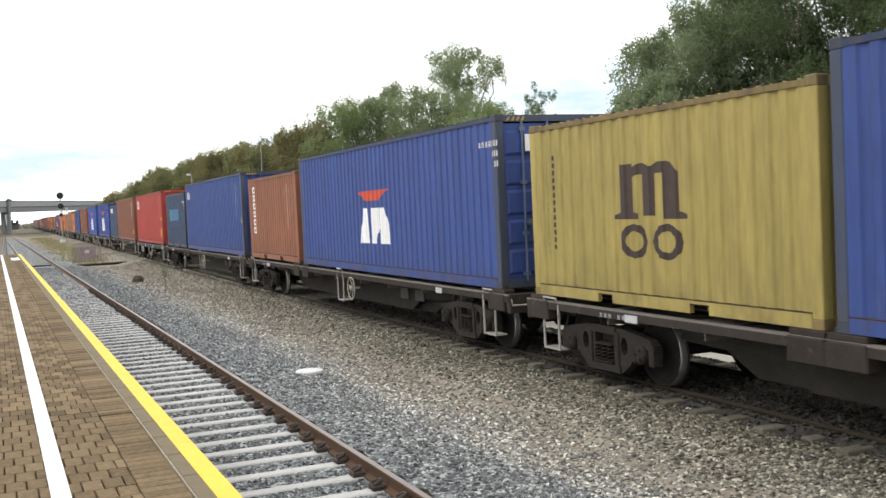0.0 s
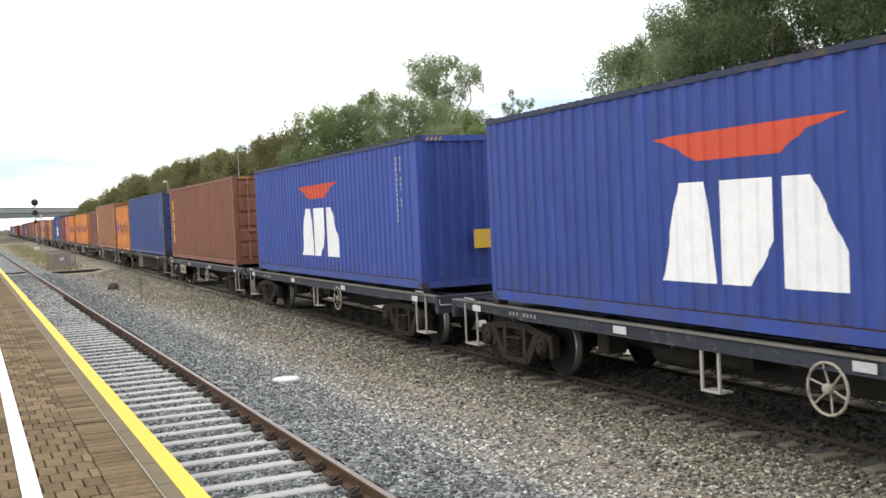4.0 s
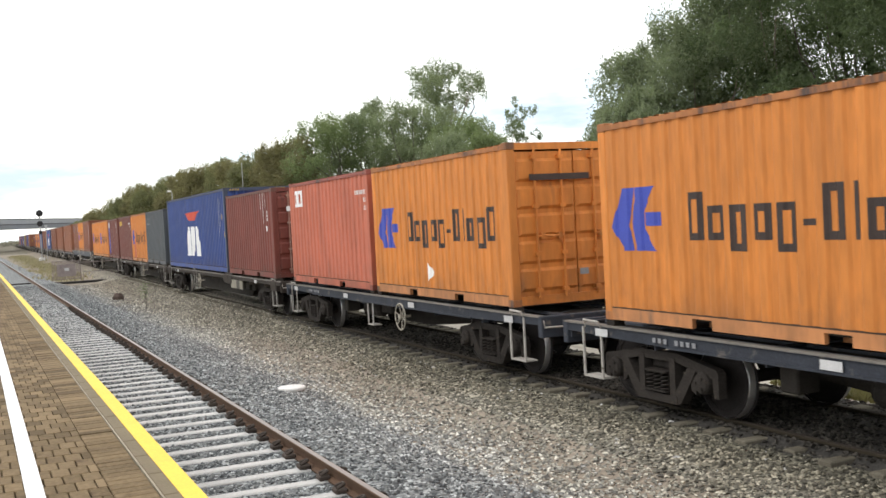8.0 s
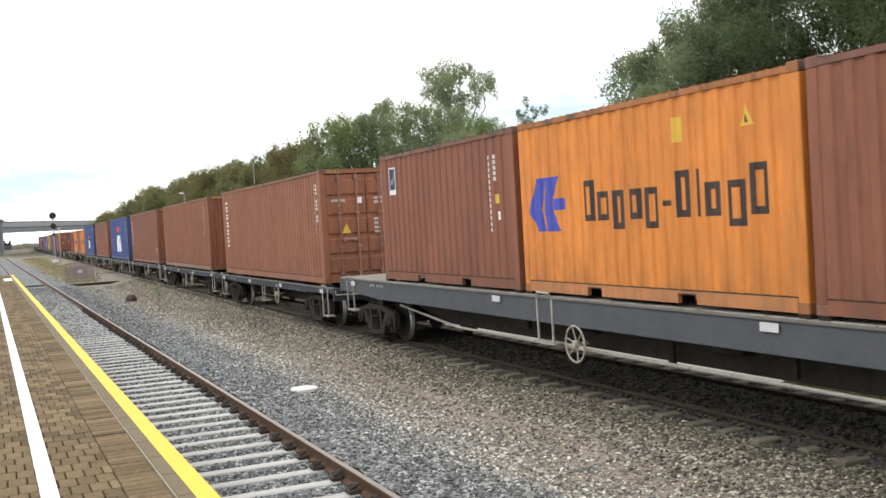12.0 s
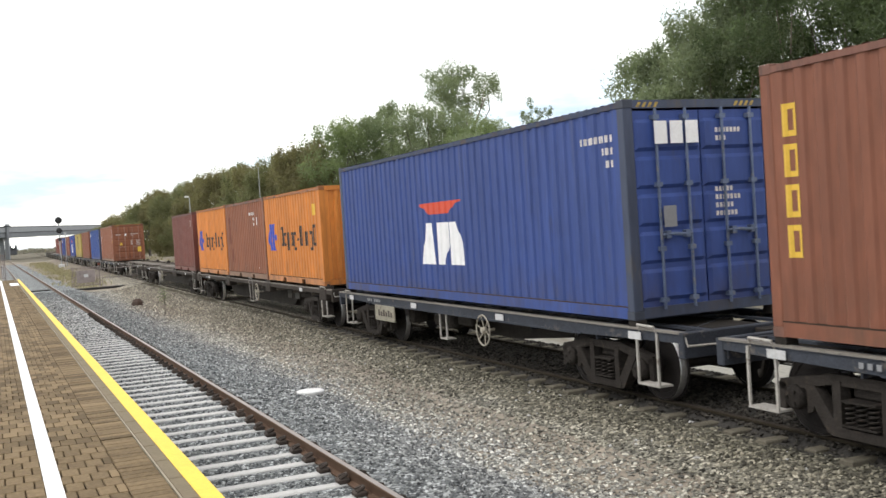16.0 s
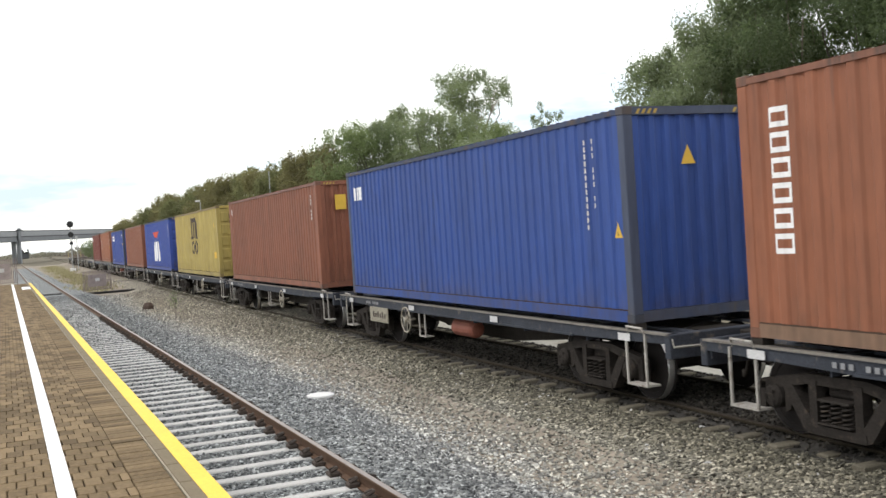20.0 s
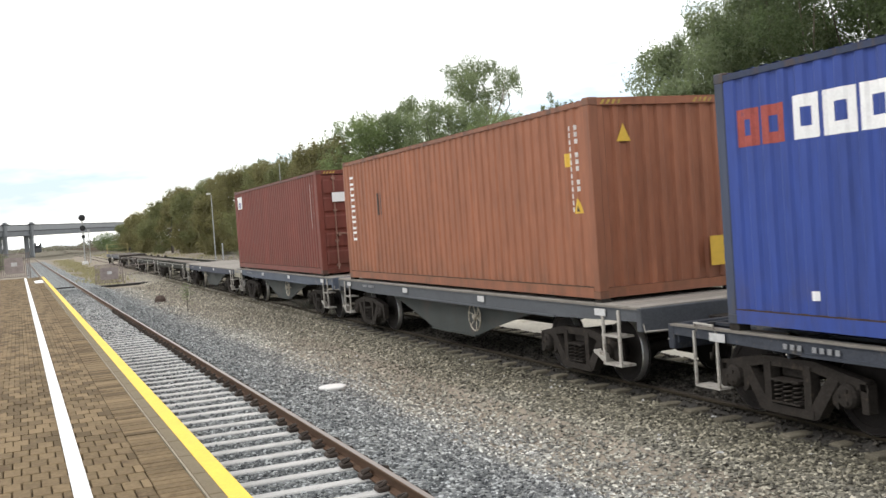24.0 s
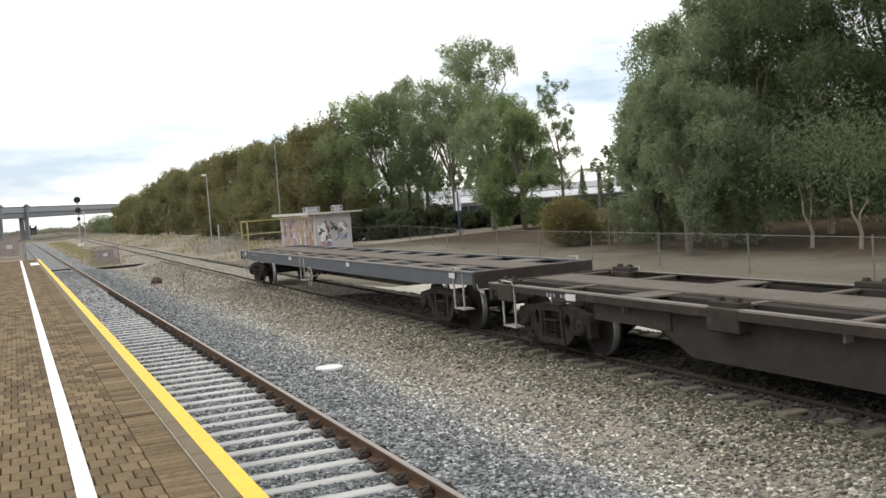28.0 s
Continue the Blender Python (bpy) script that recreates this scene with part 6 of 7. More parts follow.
SILL_FADED = material("faded_blue_sill", (0.075, 0.092, 0.125), 0.6, vary=0.3, scale=2, bump=0.08, stain=(0.16, 0.15, 0.15), stain_at=0.58)
SILL_NAVY = material("dark_blue_sill", (0.034, 0.042, 0.070), 0.6, vary=0.35, scale=2, bump=0.08, stain=(0.20, 0.19, 0.18), stain_at=0.60)
SK = "dark skeletal container wagon with white steps and a handwheel"
FL = "blue-grey flat container wagon with white reflectors"
skeletal = [(-5.4, 14.52, (-4.2, 7.6, 8.1, 13.8)), (14.52, 34.53, (15.3, 27.1, 28.0, 33.7)), (34.53, 54.98, (35.3, 47.1, 48.1, 53.9)), (69.3, 89.95, (70.5, 82.4, 83.1, 88.8)),
            (134.65, 154.78, (135.8, 147.7, 148.5, 154.2)), (154.78, 175.0, (155.5, 167.3, 168, 173.7)), (204.3, 224.5, (205.4, 211.1, 211.7, 223.5)), (224.5, 244.3, (225.3, 231.1, 231.6, 237.6, 243.6)),
            (244.3, 265.1, (244.9, 250.8, 251.4, 257.4, 263.4)), (377.9, 398.2, (379, 385, 391.2, 397.3)), (398.2, 418.1, (398.9, 404.6, 405.2, 417)), (418.1, 438.0, (419, 424.8, 430.6, 436.8)), (616.05, 635.4, (617, 622.8, 628.6, 634.4))]
for (u0, u1, loads), hand in zip(skeletal, (8.6, 8.6, 8.6, 8.8, 8.6, 8.6, 12.3, 8.4, 11.8, 8.7, 11.4, 7.9, 7.8)):
    wagon(u0, u1, "skeletal", 1.06, loads, wheel_at=hand, label=SK if u1 < 400 or u0 < 380 else "empty " + SK, side=SILL_BROWN)
flat = [(54.98, 69.3), (89.95, 104.9), (104.9, 120.0), (120.0, 134.65), (175.0, 189.7), (189.7, 204.3), (288.9, 303.8), (303.8, 318.85), (318.85, 333.7), (333.7, 348.7), (348.7, 363.5), (363.5, 377.9),
        (438.0, 452.4), (452.4, 467.1), (467.1, 482.2), (482.2, 497.3), (497.3, 512.0), (512.0, 526.7), (526.7, 541.7)]
PLATES = {54.98: 10.66, 120.0: 10.8, 363.5: 10.85, 438.0: 10.5, 452.4: 11.4}
for u0, u1 in flat:
    back = u0 in (452.4, 526.7)
    wagon(u0, u1, "flat", 1.04, label=FL, side=SILL_BLUE, wheel_at=9.7 if back else None, turned_round=back, plate_at=PLATES.get(u0))
wagon(265.1, 288.9, "deck", 1.33, wheel_at=12.7, label="long flat wagon with slate-grey side sills and a bare deck end", side=SILL_GREY)
for u0, u1, lab in ((541.7, 556.6, "graffiti-marked blue-grey fishbelly flat wagon"), (556.6, 571.0, "faded blue fishbelly flat wagon"), (571.0, 586.0, "empty flat wagon with a pale worn deck")):
    faded = {556.6: SILL_FADED, 571.0: SILL_NAVY}.get(u0, SILL_GREY)
    wagon(u0, u1, "fishbelly", 1.19 if u0 < 570 else 1.14, wheel_at=6.1 if u0 < 570 else 8.9, label=lab, side=faded)
for u0, u1 in ((586.0, 601.06), (601.06, 616.05)):
    wagon(u0, u1, "flat", 1.06, label="empty open-frame container wagon with dark blue-grey sills", side=SILL_DARK)
wagon(635.4, 657.6, "flat", 1.20, label="empty long open-frame wagon with slate-grey sills and a yellow end rail", side=SILL_GREY, wheel_at=11.9, rail_end=True, sill_deep=0.34)


# ---- trees ----
BARK = material("grey_bark", (0.115, 0.10, 0.085), 0.9, vary=0.35, scale=5, bump=0.4)
PALE_BARK = material("pale_gum_bark", (0.24, 0.205, 0.16), 0.85, vary=0.3, scale=4, bump=0.3, stain=(0.2, 0.14, 0.1), stain_at=0.6)


def foliage(name, base, vary=0.32):
    m = material(name, base, 0.6, vary=vary, scale=0.5, grain=3, bump=0, per="island", spec=0.25)
    nt = m.node_tree
    p = nt.nodes["Principled BSDF"]
    out = nt.nodes["Material Output"]
    t = nt.nodes.new("ShaderNodeBsdfTranslucent")
    t.inputs["Color"].default_value = (base[0] * 1.3, base[1] * 1.4, base[2], 1)
    mix = nt.nodes.new("ShaderNodeMixShader")
    mix.inputs[0].default_value = 0.58
    nt.links.new(p.outputs[0], mix.inputs[1])
    nt.links.new(t.outputs[0], mix.inputs[2])
    nt.links.new(mix.outputs[0], out.inputs["Surface"])
    return m


LEAF_DARK = foliage("dark_grey_green_leaves", (0.158, 0.190, 0.116))
# Lighter and greyer than the leaf itself: some haze is in the colour.
LEAF_MID = foliage("grey_green_leaves", (0.212, 0.242, 0.164))
# Haze of the distance is mixed into this leaf colour.
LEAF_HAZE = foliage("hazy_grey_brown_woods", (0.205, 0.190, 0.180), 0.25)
LEAF_GREEN = foliage("fresh_green_leaves", (0.190, 0.228, 0.124))
LEAF_OLIVE = foliage("olive_brown_leaves", (0.188, 0.170, 0.098), 0.26)
LEAF_DRY = foliage("dry_bronze_leaves", (0.190, 0.158, 0.080))
LEAF_ROW = foliage("olive_green_leaves", (0.174, 0.176, 0.102), 0.26)
LEAF_DEEP = foliage("deep_green_leaves", (0.118, 0.150, 0.084), 0.3)
# The gloom under the crowns is put into this leaf colour.
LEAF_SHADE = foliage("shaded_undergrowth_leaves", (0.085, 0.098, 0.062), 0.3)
GRASS_DRY = foliage("dry_grass", (0.275, 0.242, 0.170), 0.25)


def quads_mesh(name, centres, along, across, mat):
    """Small pointed leaves from their centres and two half-axes."""
    n = len(centres)
    co = np.stack([centres - along * 0.8 + across, centres - along * 0.5 - across * 0.9, centres + along * 1.15], 1).reshape(-1, 3)
    me = bpy.data.meshes.new(name)
    me.vertices.add(3 * n)
    me.vertices.foreach_set("co", co.ravel())
    me.loops.add(3 * n)
    me.loops.foreach_set("vertex_index", np.arange(3 * n, dtype=np.int32))
    me.polygons.add(n)
    me.polygons.foreach_set("loop_start", np.arange(0, 3 * n, 3, dtype=np.int32))
    me.update(calc_edges=True)
    me.materials.append(mat)
    return me


def unit(a):
    return a / np.maximum(np.linalg.norm(a, axis=1, keepdims=True), 1e-6)


def tree(x, y, height, spread, seed, leaf, count, size=0.14, trunk=0.3, bark=None, low=0.25, droop=0.4, sparse=0.0, blobs=26, lean=0.0, ball=None, label="grey-green gum tree beside the railway", name="tree", fork=0.34):
    """A tapered trunk with limbs that carry uneven clumps of many small leaves."""
    g = np.random.default_rng(seed)
    z0 = height_at(x, y) - 0.1
    ob = thing(name, label, "tree", "trees beyond the tracks", at=(x, y, z0))
    centres, radii = [], []
    for k in range(blobs):
        zz = low + (1 - low) * (g.random() ** 0.8) * 0.93
        profile = math.sin(math.pi * min(0.98, 0.12 + 0.83 * (zz - low) / (1 - low)) ) ** 0.7
        a = g.uniform(0, 2 * math.pi)
        r = spread * profile * math.sqrt(g.random()) * 0.85
        rad = spread * g.uniform(0.20, 0.36) * (1 - 0.35 * sparse)
        if ball:
            d = Vector((g.normal(), g.normal(), g.normal())).normalized() * (g.random() ** 0.4)
            rad = ball[1] * g.uniform(0.13, 0.27)
            centres.append((d.x * ball[1] * 0.8, d.y * ball[1] * 0.8, ball[0] + d.z * (height - ball[0] - rad)))
            radii.append(rad)
            continue
        centres.append((r * math.cos(a) + lean * zz * height, r * math.sin(a), min(zz * height, height - rad * 0.8)))
        radii.append(rad)
    if not ball:
        centres.append((lean * height, 0, height - spread * 0.22))
        radii.append(spread * 0.22)
    f = Form()
    top = Vector((lean * height * fork, 0, height * fork))
    f.tube([(0, 0, 0), (0.06 * trunk, 0.3 * trunk, height * fork * 0.5), top], trunk, 8, r2=trunk * 0.62)
    wood = bark or BARK
    part("trunk", f, wood, ob, "rough tapering trunk")
    order = sorted(range(len(centres)), key=lambda k: -radii[k])[:9]
    for k in order:
        c = Vector(centres[k])
        mid = top.lerp(c, 0.5) + Vector((g.normal(0, 0.05), g.normal(0, 0.05), 0.04)) * height
        limb = Form().tube([top - Vector((0, 0, 0.15 * height * fork * g.random())), mid, c], trunk * 0.42, 5, r2=trunk * 0.06)
        part("limb", limb, wood, ob)
    pos = []
    vol = np.array(radii) ** 2
    share = (vol / vol.sum() * count).astype(int)
    for c, r, n in zip(centres, radii, share):
        # clumps of sprays inside each blob, thicker towards its skin
        sprays = max(5, int(n / 26))
        d = unit(g.normal(size=(sprays, 3)))
        cc = np.array(c) + d * (r * g.uniform(0.35, 1.0, (sprays, 1)) ** 0.6) * np.array([1.1, 1.1, 0.85])
        pick = g.integers(0, sprays, n)
        p = cc[pick] + g.normal(0, r * (0.13 + 0.05 * sparse), (n, 3)) * np.array([1, 1, 1.0 + droop])
        p[:, 2] -= droop * r * 0.5 * g.random(n) ** 2
        pos.append(p)
    pos = np.concatenate(pos)
    along = unit(g.normal(size=(len(pos), 3)) * np.array([1, 1, 0.7]) + np.array([0, 0, -droop])) * (size * g.uniform(0.6, 1.3, (len(pos), 1)))
    side = unit(np.cross(along, g.normal(size=(len(pos), 3)))) * (size * 0.36)
    part("crown", quads_mesh("crown", pos, along, side, leaf), leaf, ob, "uneven crown of many small leaves")
    return ob


def polar(az, dist):
    return dist * math.sin(radians(az)), dist * math.cos(radians(az))


# the row that runs along the line, olive to brown with distance
row = [(5.2, 262, 0.90, 4.6), (5.8, 235, 1.25, 5.0), (6.5, 208, 1.68, 5.2), (7.4, 184, 2.12, 5.3), (8.3, 165, 2.6, 5.3), (9.4, 148, 2.95, 5.2), (10.5, 132, 3.2, 5.0), (11.6, 120, 3.5, 4.8), (12.6, 110, 3.95, 4.6), (13.7, 102, 4.0, 4.6),
       (14.8, 95, 4.3, 4.4), (15.9, 90, 4.45, 4.4), (16.9, 86, 5.0, 4.2)]
for k, (az, d, el, spread) in enumerate(row):
    x, y = polar(az, d)
    tree(x, y, 2.9 + d * math.tan(radians(el)), spread, 40 + k, (LEAF_ROW, LEAF_OLIVE, LEAF_OLIVE, LEAF_ROW, LEAF_OLIVE)[k % 5], 30000 if d < 190 else 20000, size=0.19 if d > 130 else 0.14, low=0.0, blobs=30, trunk=0.25,
         label="olive-brown bushy tree in the row beside the line")
# the group in the middle
group = [(18.2, 84, 6.35, 4.6, LEAF_GREEN, 11000, 0.10, 0), (19.7, 86, 6.3, 4.0, LEAF_MID, 9000, 0.12, 0.3), (20.7, 90, 6.75, 3.2, LEAF_MID, 6000, 0.2, 0.6), (21.7, 84, 5.9, 4.4, LEAF_DARK, 10000, 0.1, 0),
         (23.2, 80, 6.5, 4.4, LEAF_MID, 11000, 0.30, 0.1), (26.0, 78, 5.4, 3.8, LEAF_GREEN, 9000, 0.24, 0.1), (27.0, 68, 4.5, 2.7, LEAF_GREEN, 14000, 0.03, 0), (25.3, 72, 5.0, 3.4, LEAF_MID, 9000, 0.34, 0.1), (17.4, 90, 5.5, 4.0, LEAF_DARK, 7000, 0.1, 0.0)]
for k, (az, d, el, spread, leaf, n, low, sparse) in enumerate(group):
    x, y = polar(az, d)
    tree(x, y, 2.7 + d * math.tan(radians(el)), spread, 80 + k, leaf, int(n * 1.7), size=0.12, low=low + (0.14 if d > 75 else 0.0), blobs=26, trunk=0.22, sparse=sparse, droop=0.5, label="grey-green pepper tree with hanging foliage behind the fence")
x, y = polar(24.9, 92)
tree(x, y, 2.7 + 92 * math.tan(radians(9.45)), 4.4, 101, LEAF_MID, 15000, size=0.12, low=0.45, blobs=30, sparse=0.6, ball=(14.0, 4.5), trunk=0.24, bark=PALE_BARK, label="tall open gum tree rising above the group", fork=0.5)
x, y = polar(29.25, 76)
tree(x, y, 2.7 + 76 * math.tan(radians(7.0)), 2.5, 102, LEAF_DARK, 6500, size=0.11, low=0.32, blobs=30, sparse=0.8, ball=(7.0, 2.6), trunk=0.14, bark=PALE_BARK, label="slender open gum tree against the sky", fork=0.4)
# the large trees close to the far fence
big = [(33.7, 46, 5.4, 2.4, LEAF_MID, 12000, 0.04), (36.3, 45, 9.0, 3.1, LEAF_MID, 18000, 0.08), (39.5, 44, 11.8, 4.1, LEAF_MID, 34000, 0.14), (43.2, 43, 13.6, 4.6, LEAF_DEEP, 38000, 0.16), (47.0, 42, 14.8, 5.0, LEAF_DEEP, 38000, 0.14), (51.0, 41, 15.3, 5.2, LEAF_DEEP, 26000, 0.16),
       (35.9, 37, 7.0, 2.1, LEAF_MID, 10500, 0.25), (34.3, 41, 3.6, 1.5, LEAF_MID, 9000, 0.12), (37.8, 40, 4.4, 2.4, LEAF_MID, 16000, 0.12), (41.0, 56, 5.5, 4.5, LEAF_DARK, 16000, 0.0), (46.5, 56, 6.0, 5.0, LEAF_DARK, 16000, 0.0), (52.0, 55, 6.0, 5.0, LEAF_DARK, 12000, 0.0), (36.5, 60, 3.5, 4.0, LEAF_DARK, 12000, 0.0)]
for k, (az, d, el, spread, leaf, n, low) in enumerate(big):
    x, y = polar(az, d)
    tree(x, y, 2.7 + d * math.tan(radians(el)), spread, 120 + k, leaf, int(n * 1.75), size=0.095, low=low, blobs=40, trunk=0.15, droop=0.8, sparse=0.45, bark=PALE_BARK if k in (2, 3, 5) else BARK, label="large dark grey-green pepper tree with drooping foliage", fork=0.3)
# low dense growth behind the trees
for k in range(20):
    az = 12.5 + 1.05 * k
    d = 98 - 0.5 * k if az < 16 else 75 if az < 22.3 else 79
    x, y = polar(az, d)
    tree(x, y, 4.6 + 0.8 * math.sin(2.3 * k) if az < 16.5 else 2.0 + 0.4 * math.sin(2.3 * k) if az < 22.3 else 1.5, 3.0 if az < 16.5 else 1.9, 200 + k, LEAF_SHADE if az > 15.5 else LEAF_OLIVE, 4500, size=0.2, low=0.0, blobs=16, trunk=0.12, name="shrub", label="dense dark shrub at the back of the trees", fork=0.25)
for k in range(9):
    x, y = polar(33.5 + 2.6 * k, 62)
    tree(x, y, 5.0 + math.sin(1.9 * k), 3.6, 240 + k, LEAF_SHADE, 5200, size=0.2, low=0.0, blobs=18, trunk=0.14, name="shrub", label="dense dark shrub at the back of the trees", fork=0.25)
for k in range(7):
    x, y = polar(20.5 + 1.25 * k, 132)
    tree(x, y, 7.5 + math.sin(2.1 * k), 4.0, 270 + k, (LEAF_DARK, LEAF_MID)[k % 2], 4200, size=0.26, low=0.12, blobs=18, trunk=0.16, label="dark tree behind the houses", fork=0.25)
# pale forked trunks standing under the large crowns
for k, (az, d) in enumerate(((42.2, 37), (44.6, 35.5))):
    x, y = polar(az, d)
    f = Form()
    z = height_at(x, y)
    f.tube([(0, 0, -0.1), (0.06, 0, 0.5), (-0.05, 0, 0.8)], 0.07, 8, r2=0.06)
    f.tube([(-0.05, 0, 0.75), (-0.2, 0.1, 1.15), (-0.12, 0.2, 1.6), (-0.25, 0.2, 2.3)], 0.045, 7, r2=0.02)
    f.tube([(-0.05, 0, 0.7), (0.12, 0.1, 1.1), (0.25 + 0.3 * k, 0.2, 1.5), (0.35 + 0.4 * k, 0.3, 2.3)], 0.04, 7, r2=0.02)
    t = thing("young_gum_tree", "pale forked gum trunk under the large trees", "tree", at=(x, y, z))
    part("trunk", f, PALE_BARK, t)
    g = np.random.default_rng(300 + k)
    p = g.normal(size=(2200, 3)) * np.array([1.1, 1.0, 0.8]) + np.array([0.2, 0.2, 3.1])
    al = unit(g.normal(size=(2200, 3)) + np.array([0, 0, -0.6])) * 0.1
    part("crown", quads_mesh("crown", p, al, unit(np.cross(al, g.normal(size=(2200, 3)))) * 0.035, LEAF_DARK), LEAF_DARK, t)


def bush(az, d, height, spread, leaf, n, seed, label, size=0.1):
    x, y = polar(az, d)
    g = np.random.default_rng(seed)
    b = thing("bush", label, "bush", at=(x, y, height_at(x, y)))
    f = Form()
    for k in range(9):
        a = 0.7 * k
        f.tube([(0, 0, 0), (0.3 * spread * math.cos(a), 0.3 * spread * math.sin(a), height * 0.4), (0.7 * spread * math.cos(a), 0.7 * spread * math.sin(a), height * g.uniform(0.6, 0.95))], 0.035, 5, r2=0.008)
    part("stem", f, BARK, b)
    d3 = unit(g.normal(size=(n, 3)))
    p = d3 * (g.random((n, 1)) ** 0.4) * np.array([spread, spread, height * 0.5]) + np.array([0, 0, height * 0.5]) + g.normal(0, 0.07, (n, 3))
    p[:, 2] = np.maximum(p[:, 2], 0.03)
    al = unit(g.normal(size=(n, 3)) + np.array([0, 0, 0.4])) * size
    part("leaves", quads_mesh("leaves", p, al, unit(np.cross(al, g.normal(size=(n, 3)))) * size * 0.35, leaf), leaf, b)


bush(29.4, 47.5, 2.35, 1.3, LEAF_DRY, 6500, 400, "bronze-leaved bush on the dirt bank")
bush(30.3, 48.5, 1.35, 1.0, LEAF_OLIVE, 2600, 405, "low olive bush beside the bronze bush")
bush(31.0, 52, 1.5, 1.6, LEAF_OLIVE, 3000, 401, "olive bush at the foot of the large trees")
bush(4.05, 320, 5.6, 4.2, LEAF_DARK, 3400, 402, "round grey-green bush beside the line", 0.25)
bush(4.8, 290, 3.0, 5.0, LEAF_DARK, 2600, 403, "dark bush below the bridge", 0.3)
bush(-1.6, 150, 2.4, 2.4, LEAF_MID, 2200, 404, "grey-green shrub past the platform", 0.2)

# ---- hut with painted walls ----
HUT_WALL = material("pink_brick_wall", (0.33, 0.25, 0.235), 0.85, vary=0.25, scale=2, bump=0.2, stain=(0.52, 0.48, 0.45), stain_at=0.5)
HUT_WHITE = material("whitewashed_wall", (0.47, 0.45, 0.45), 0.8, vary=0.18, scale=1.5, bump=0.1, stain=(0.38, 0.36, 0.36), stain_at=0.6)
ROOF_PALE = material("pale_roof_edge", (0.48, 0.46, 0.42), 0.7, vary=0.2, scale=2)
ROOF_GREY = material("grey_metal_roof", (0.30, 0.31, 0.32), 0.5, 0.1, vary=0.15, scale=1)
PIPE = material("galvanised_pipe", (0.40, 0.41, 0.41), 0.5, 0.4, vary=0.15)
hut = thing("trackside_hut", "small flat-roofed brick hut covered in graffiti", "hut", at=pose(16.45, 60.2, height_at(16.45, 60.2) - 0.02, 0, 0, -1))
part("wall", Form().box(0, 0.22, 0.22, 9.0, 0, 2.26), HUT_WALL, hut, "pink brick wall with faded graffiti")
part("wall", Form().box(0, 2.3, 0, 0.22, 0, 2.26), HUT_WHITE, hut, "whitewashed end wall with dark graffiti")
part("wall", Form().box(2.08, 2.3, 0.22, 9.0, 0, 2.26), HUT_WALL, hut)
part("wall", Form().box(0, 2.3, 9.0, 9.22, 0, 2.26), HUT_WALL, hut)
roof_f = Form()
roof_f.slab([(-0.45, 2.27), (2.9, 2.27), (2.9, 2.35), (-0.45, 2.40)], "y", -0.5, 9.7)
part("roof", roof_f, ROOF_PALE, hut, "thin pale roof slab with a wide overhang")
part("fascia", Form().box(-0.49, -0.452, -0.52, 9.72, 2.26, 2.42), ROOF_PALE, hut)
for (a, b, y0, y1) in ((0.4, 1.2, 3.2, 4.2), (1.5, 2.0, 0.7, 1.3)):
    f = Form()
    f.box(a, b, y0, y1, 2.3, 2.34)
    for xx in (a, b):
        for yy in (y0, y1):
            f.tube([(xx, yy, 2.2), (xx, yy, 2.72)], 0.03, 5)
    for zz in (2.5, 2.72):
        f.tube([(a, y0, zz), (b, y0, zz), (b, y1, zz), (a, y1, zz)], 0.03, 5, closed=True)
    f.box(a + 0.1, b - 0.1, y0 + 0.1, y1 - 0.1, 2.34, 2.66)
    part("roof_unit", f, PIPE, hut, "caged grey unit on the roof")
GRAF = [material("graffiti_" + n, c, 0.6, vary=0.2, scale=4, bump=0) for n, c in (("black", (0.05, 0.05, 0.06)), ("red", (0.26, 0.10, 0.095)), ("blue", (0.12, 0.16, 0.38)), ("white", (0.72, 0.72, 0.72)), ("pink", (0.42, 0.25, 0.25)), ("grey", (0.30, 0.28, 0.28)))]


def scrawl(parent, face, seed, mat, n, x0, x1, z0, z1, w):
    """Loose painted strokes on a wall."""
    g = random.Random(seed)
    f = Form()
    for k in range(n):
        cx, cz = g.uniform(x0, x1), g.uniform(z0, z1)
        last = None
        for s in range(6):
            p = (cx + g.uniform(-0.28, 0.28), cz + g.uniform(-0.3, 0.3))
            if last:
                dx, dz = p[0] - last[0], p[1] - last[1]
                q = math.hypot(dx, dz) or 1
                ox, oz = -dz / q * w, dx / q * w
                pts = [(last[0] - ox, last[1] - oz), (p[0] - ox, p[1] - oz), (p[0] + ox, p[1] + oz), (last[0] + ox, last[1] + oz)]
                e = 0.006 + 0.0008 * (k * 6 + s)
                f.add([(a, -e, b) if face == "end" else (-e, a, b) for a, b in pts], [(0, 1, 2, 3)])
            last = p
    tagged(part("graffiti", f, mat, parent, "loose painted graffiti strokes"), kind="stuff")


scrawl(hut, "end", 7, GRAF[3], 7, 0.35, 2.0, 0.6, 1.8, 0.07)
scrawl(hut, "end", 9, GRAF[4], 3, 0.3, 1.0, 0.3, 0.9, 0.05)
scrawl(hut, "end", 2, GRAF[2], 3, 0.4, 1.9, 0.3, 0.9, 0.022)
scrawl(hut, "end", 1, GRAF[0], 6, 0.35, 1.1, 0.85, 1.65, 0.02)
scrawl(hut, "end", 12, GRAF[0], 6, 1.1, 2.0, 0.85, 1.65, 0.02)
scrawl(hut, "side", 5, GRAF[4], 16, 0.6, 8.6, 0.4, 1.9, 0.10)
scrawl(hut, "side", 4, GRAF[3], 7, 0.6, 8.6, 0.4, 1.9, 0.04)
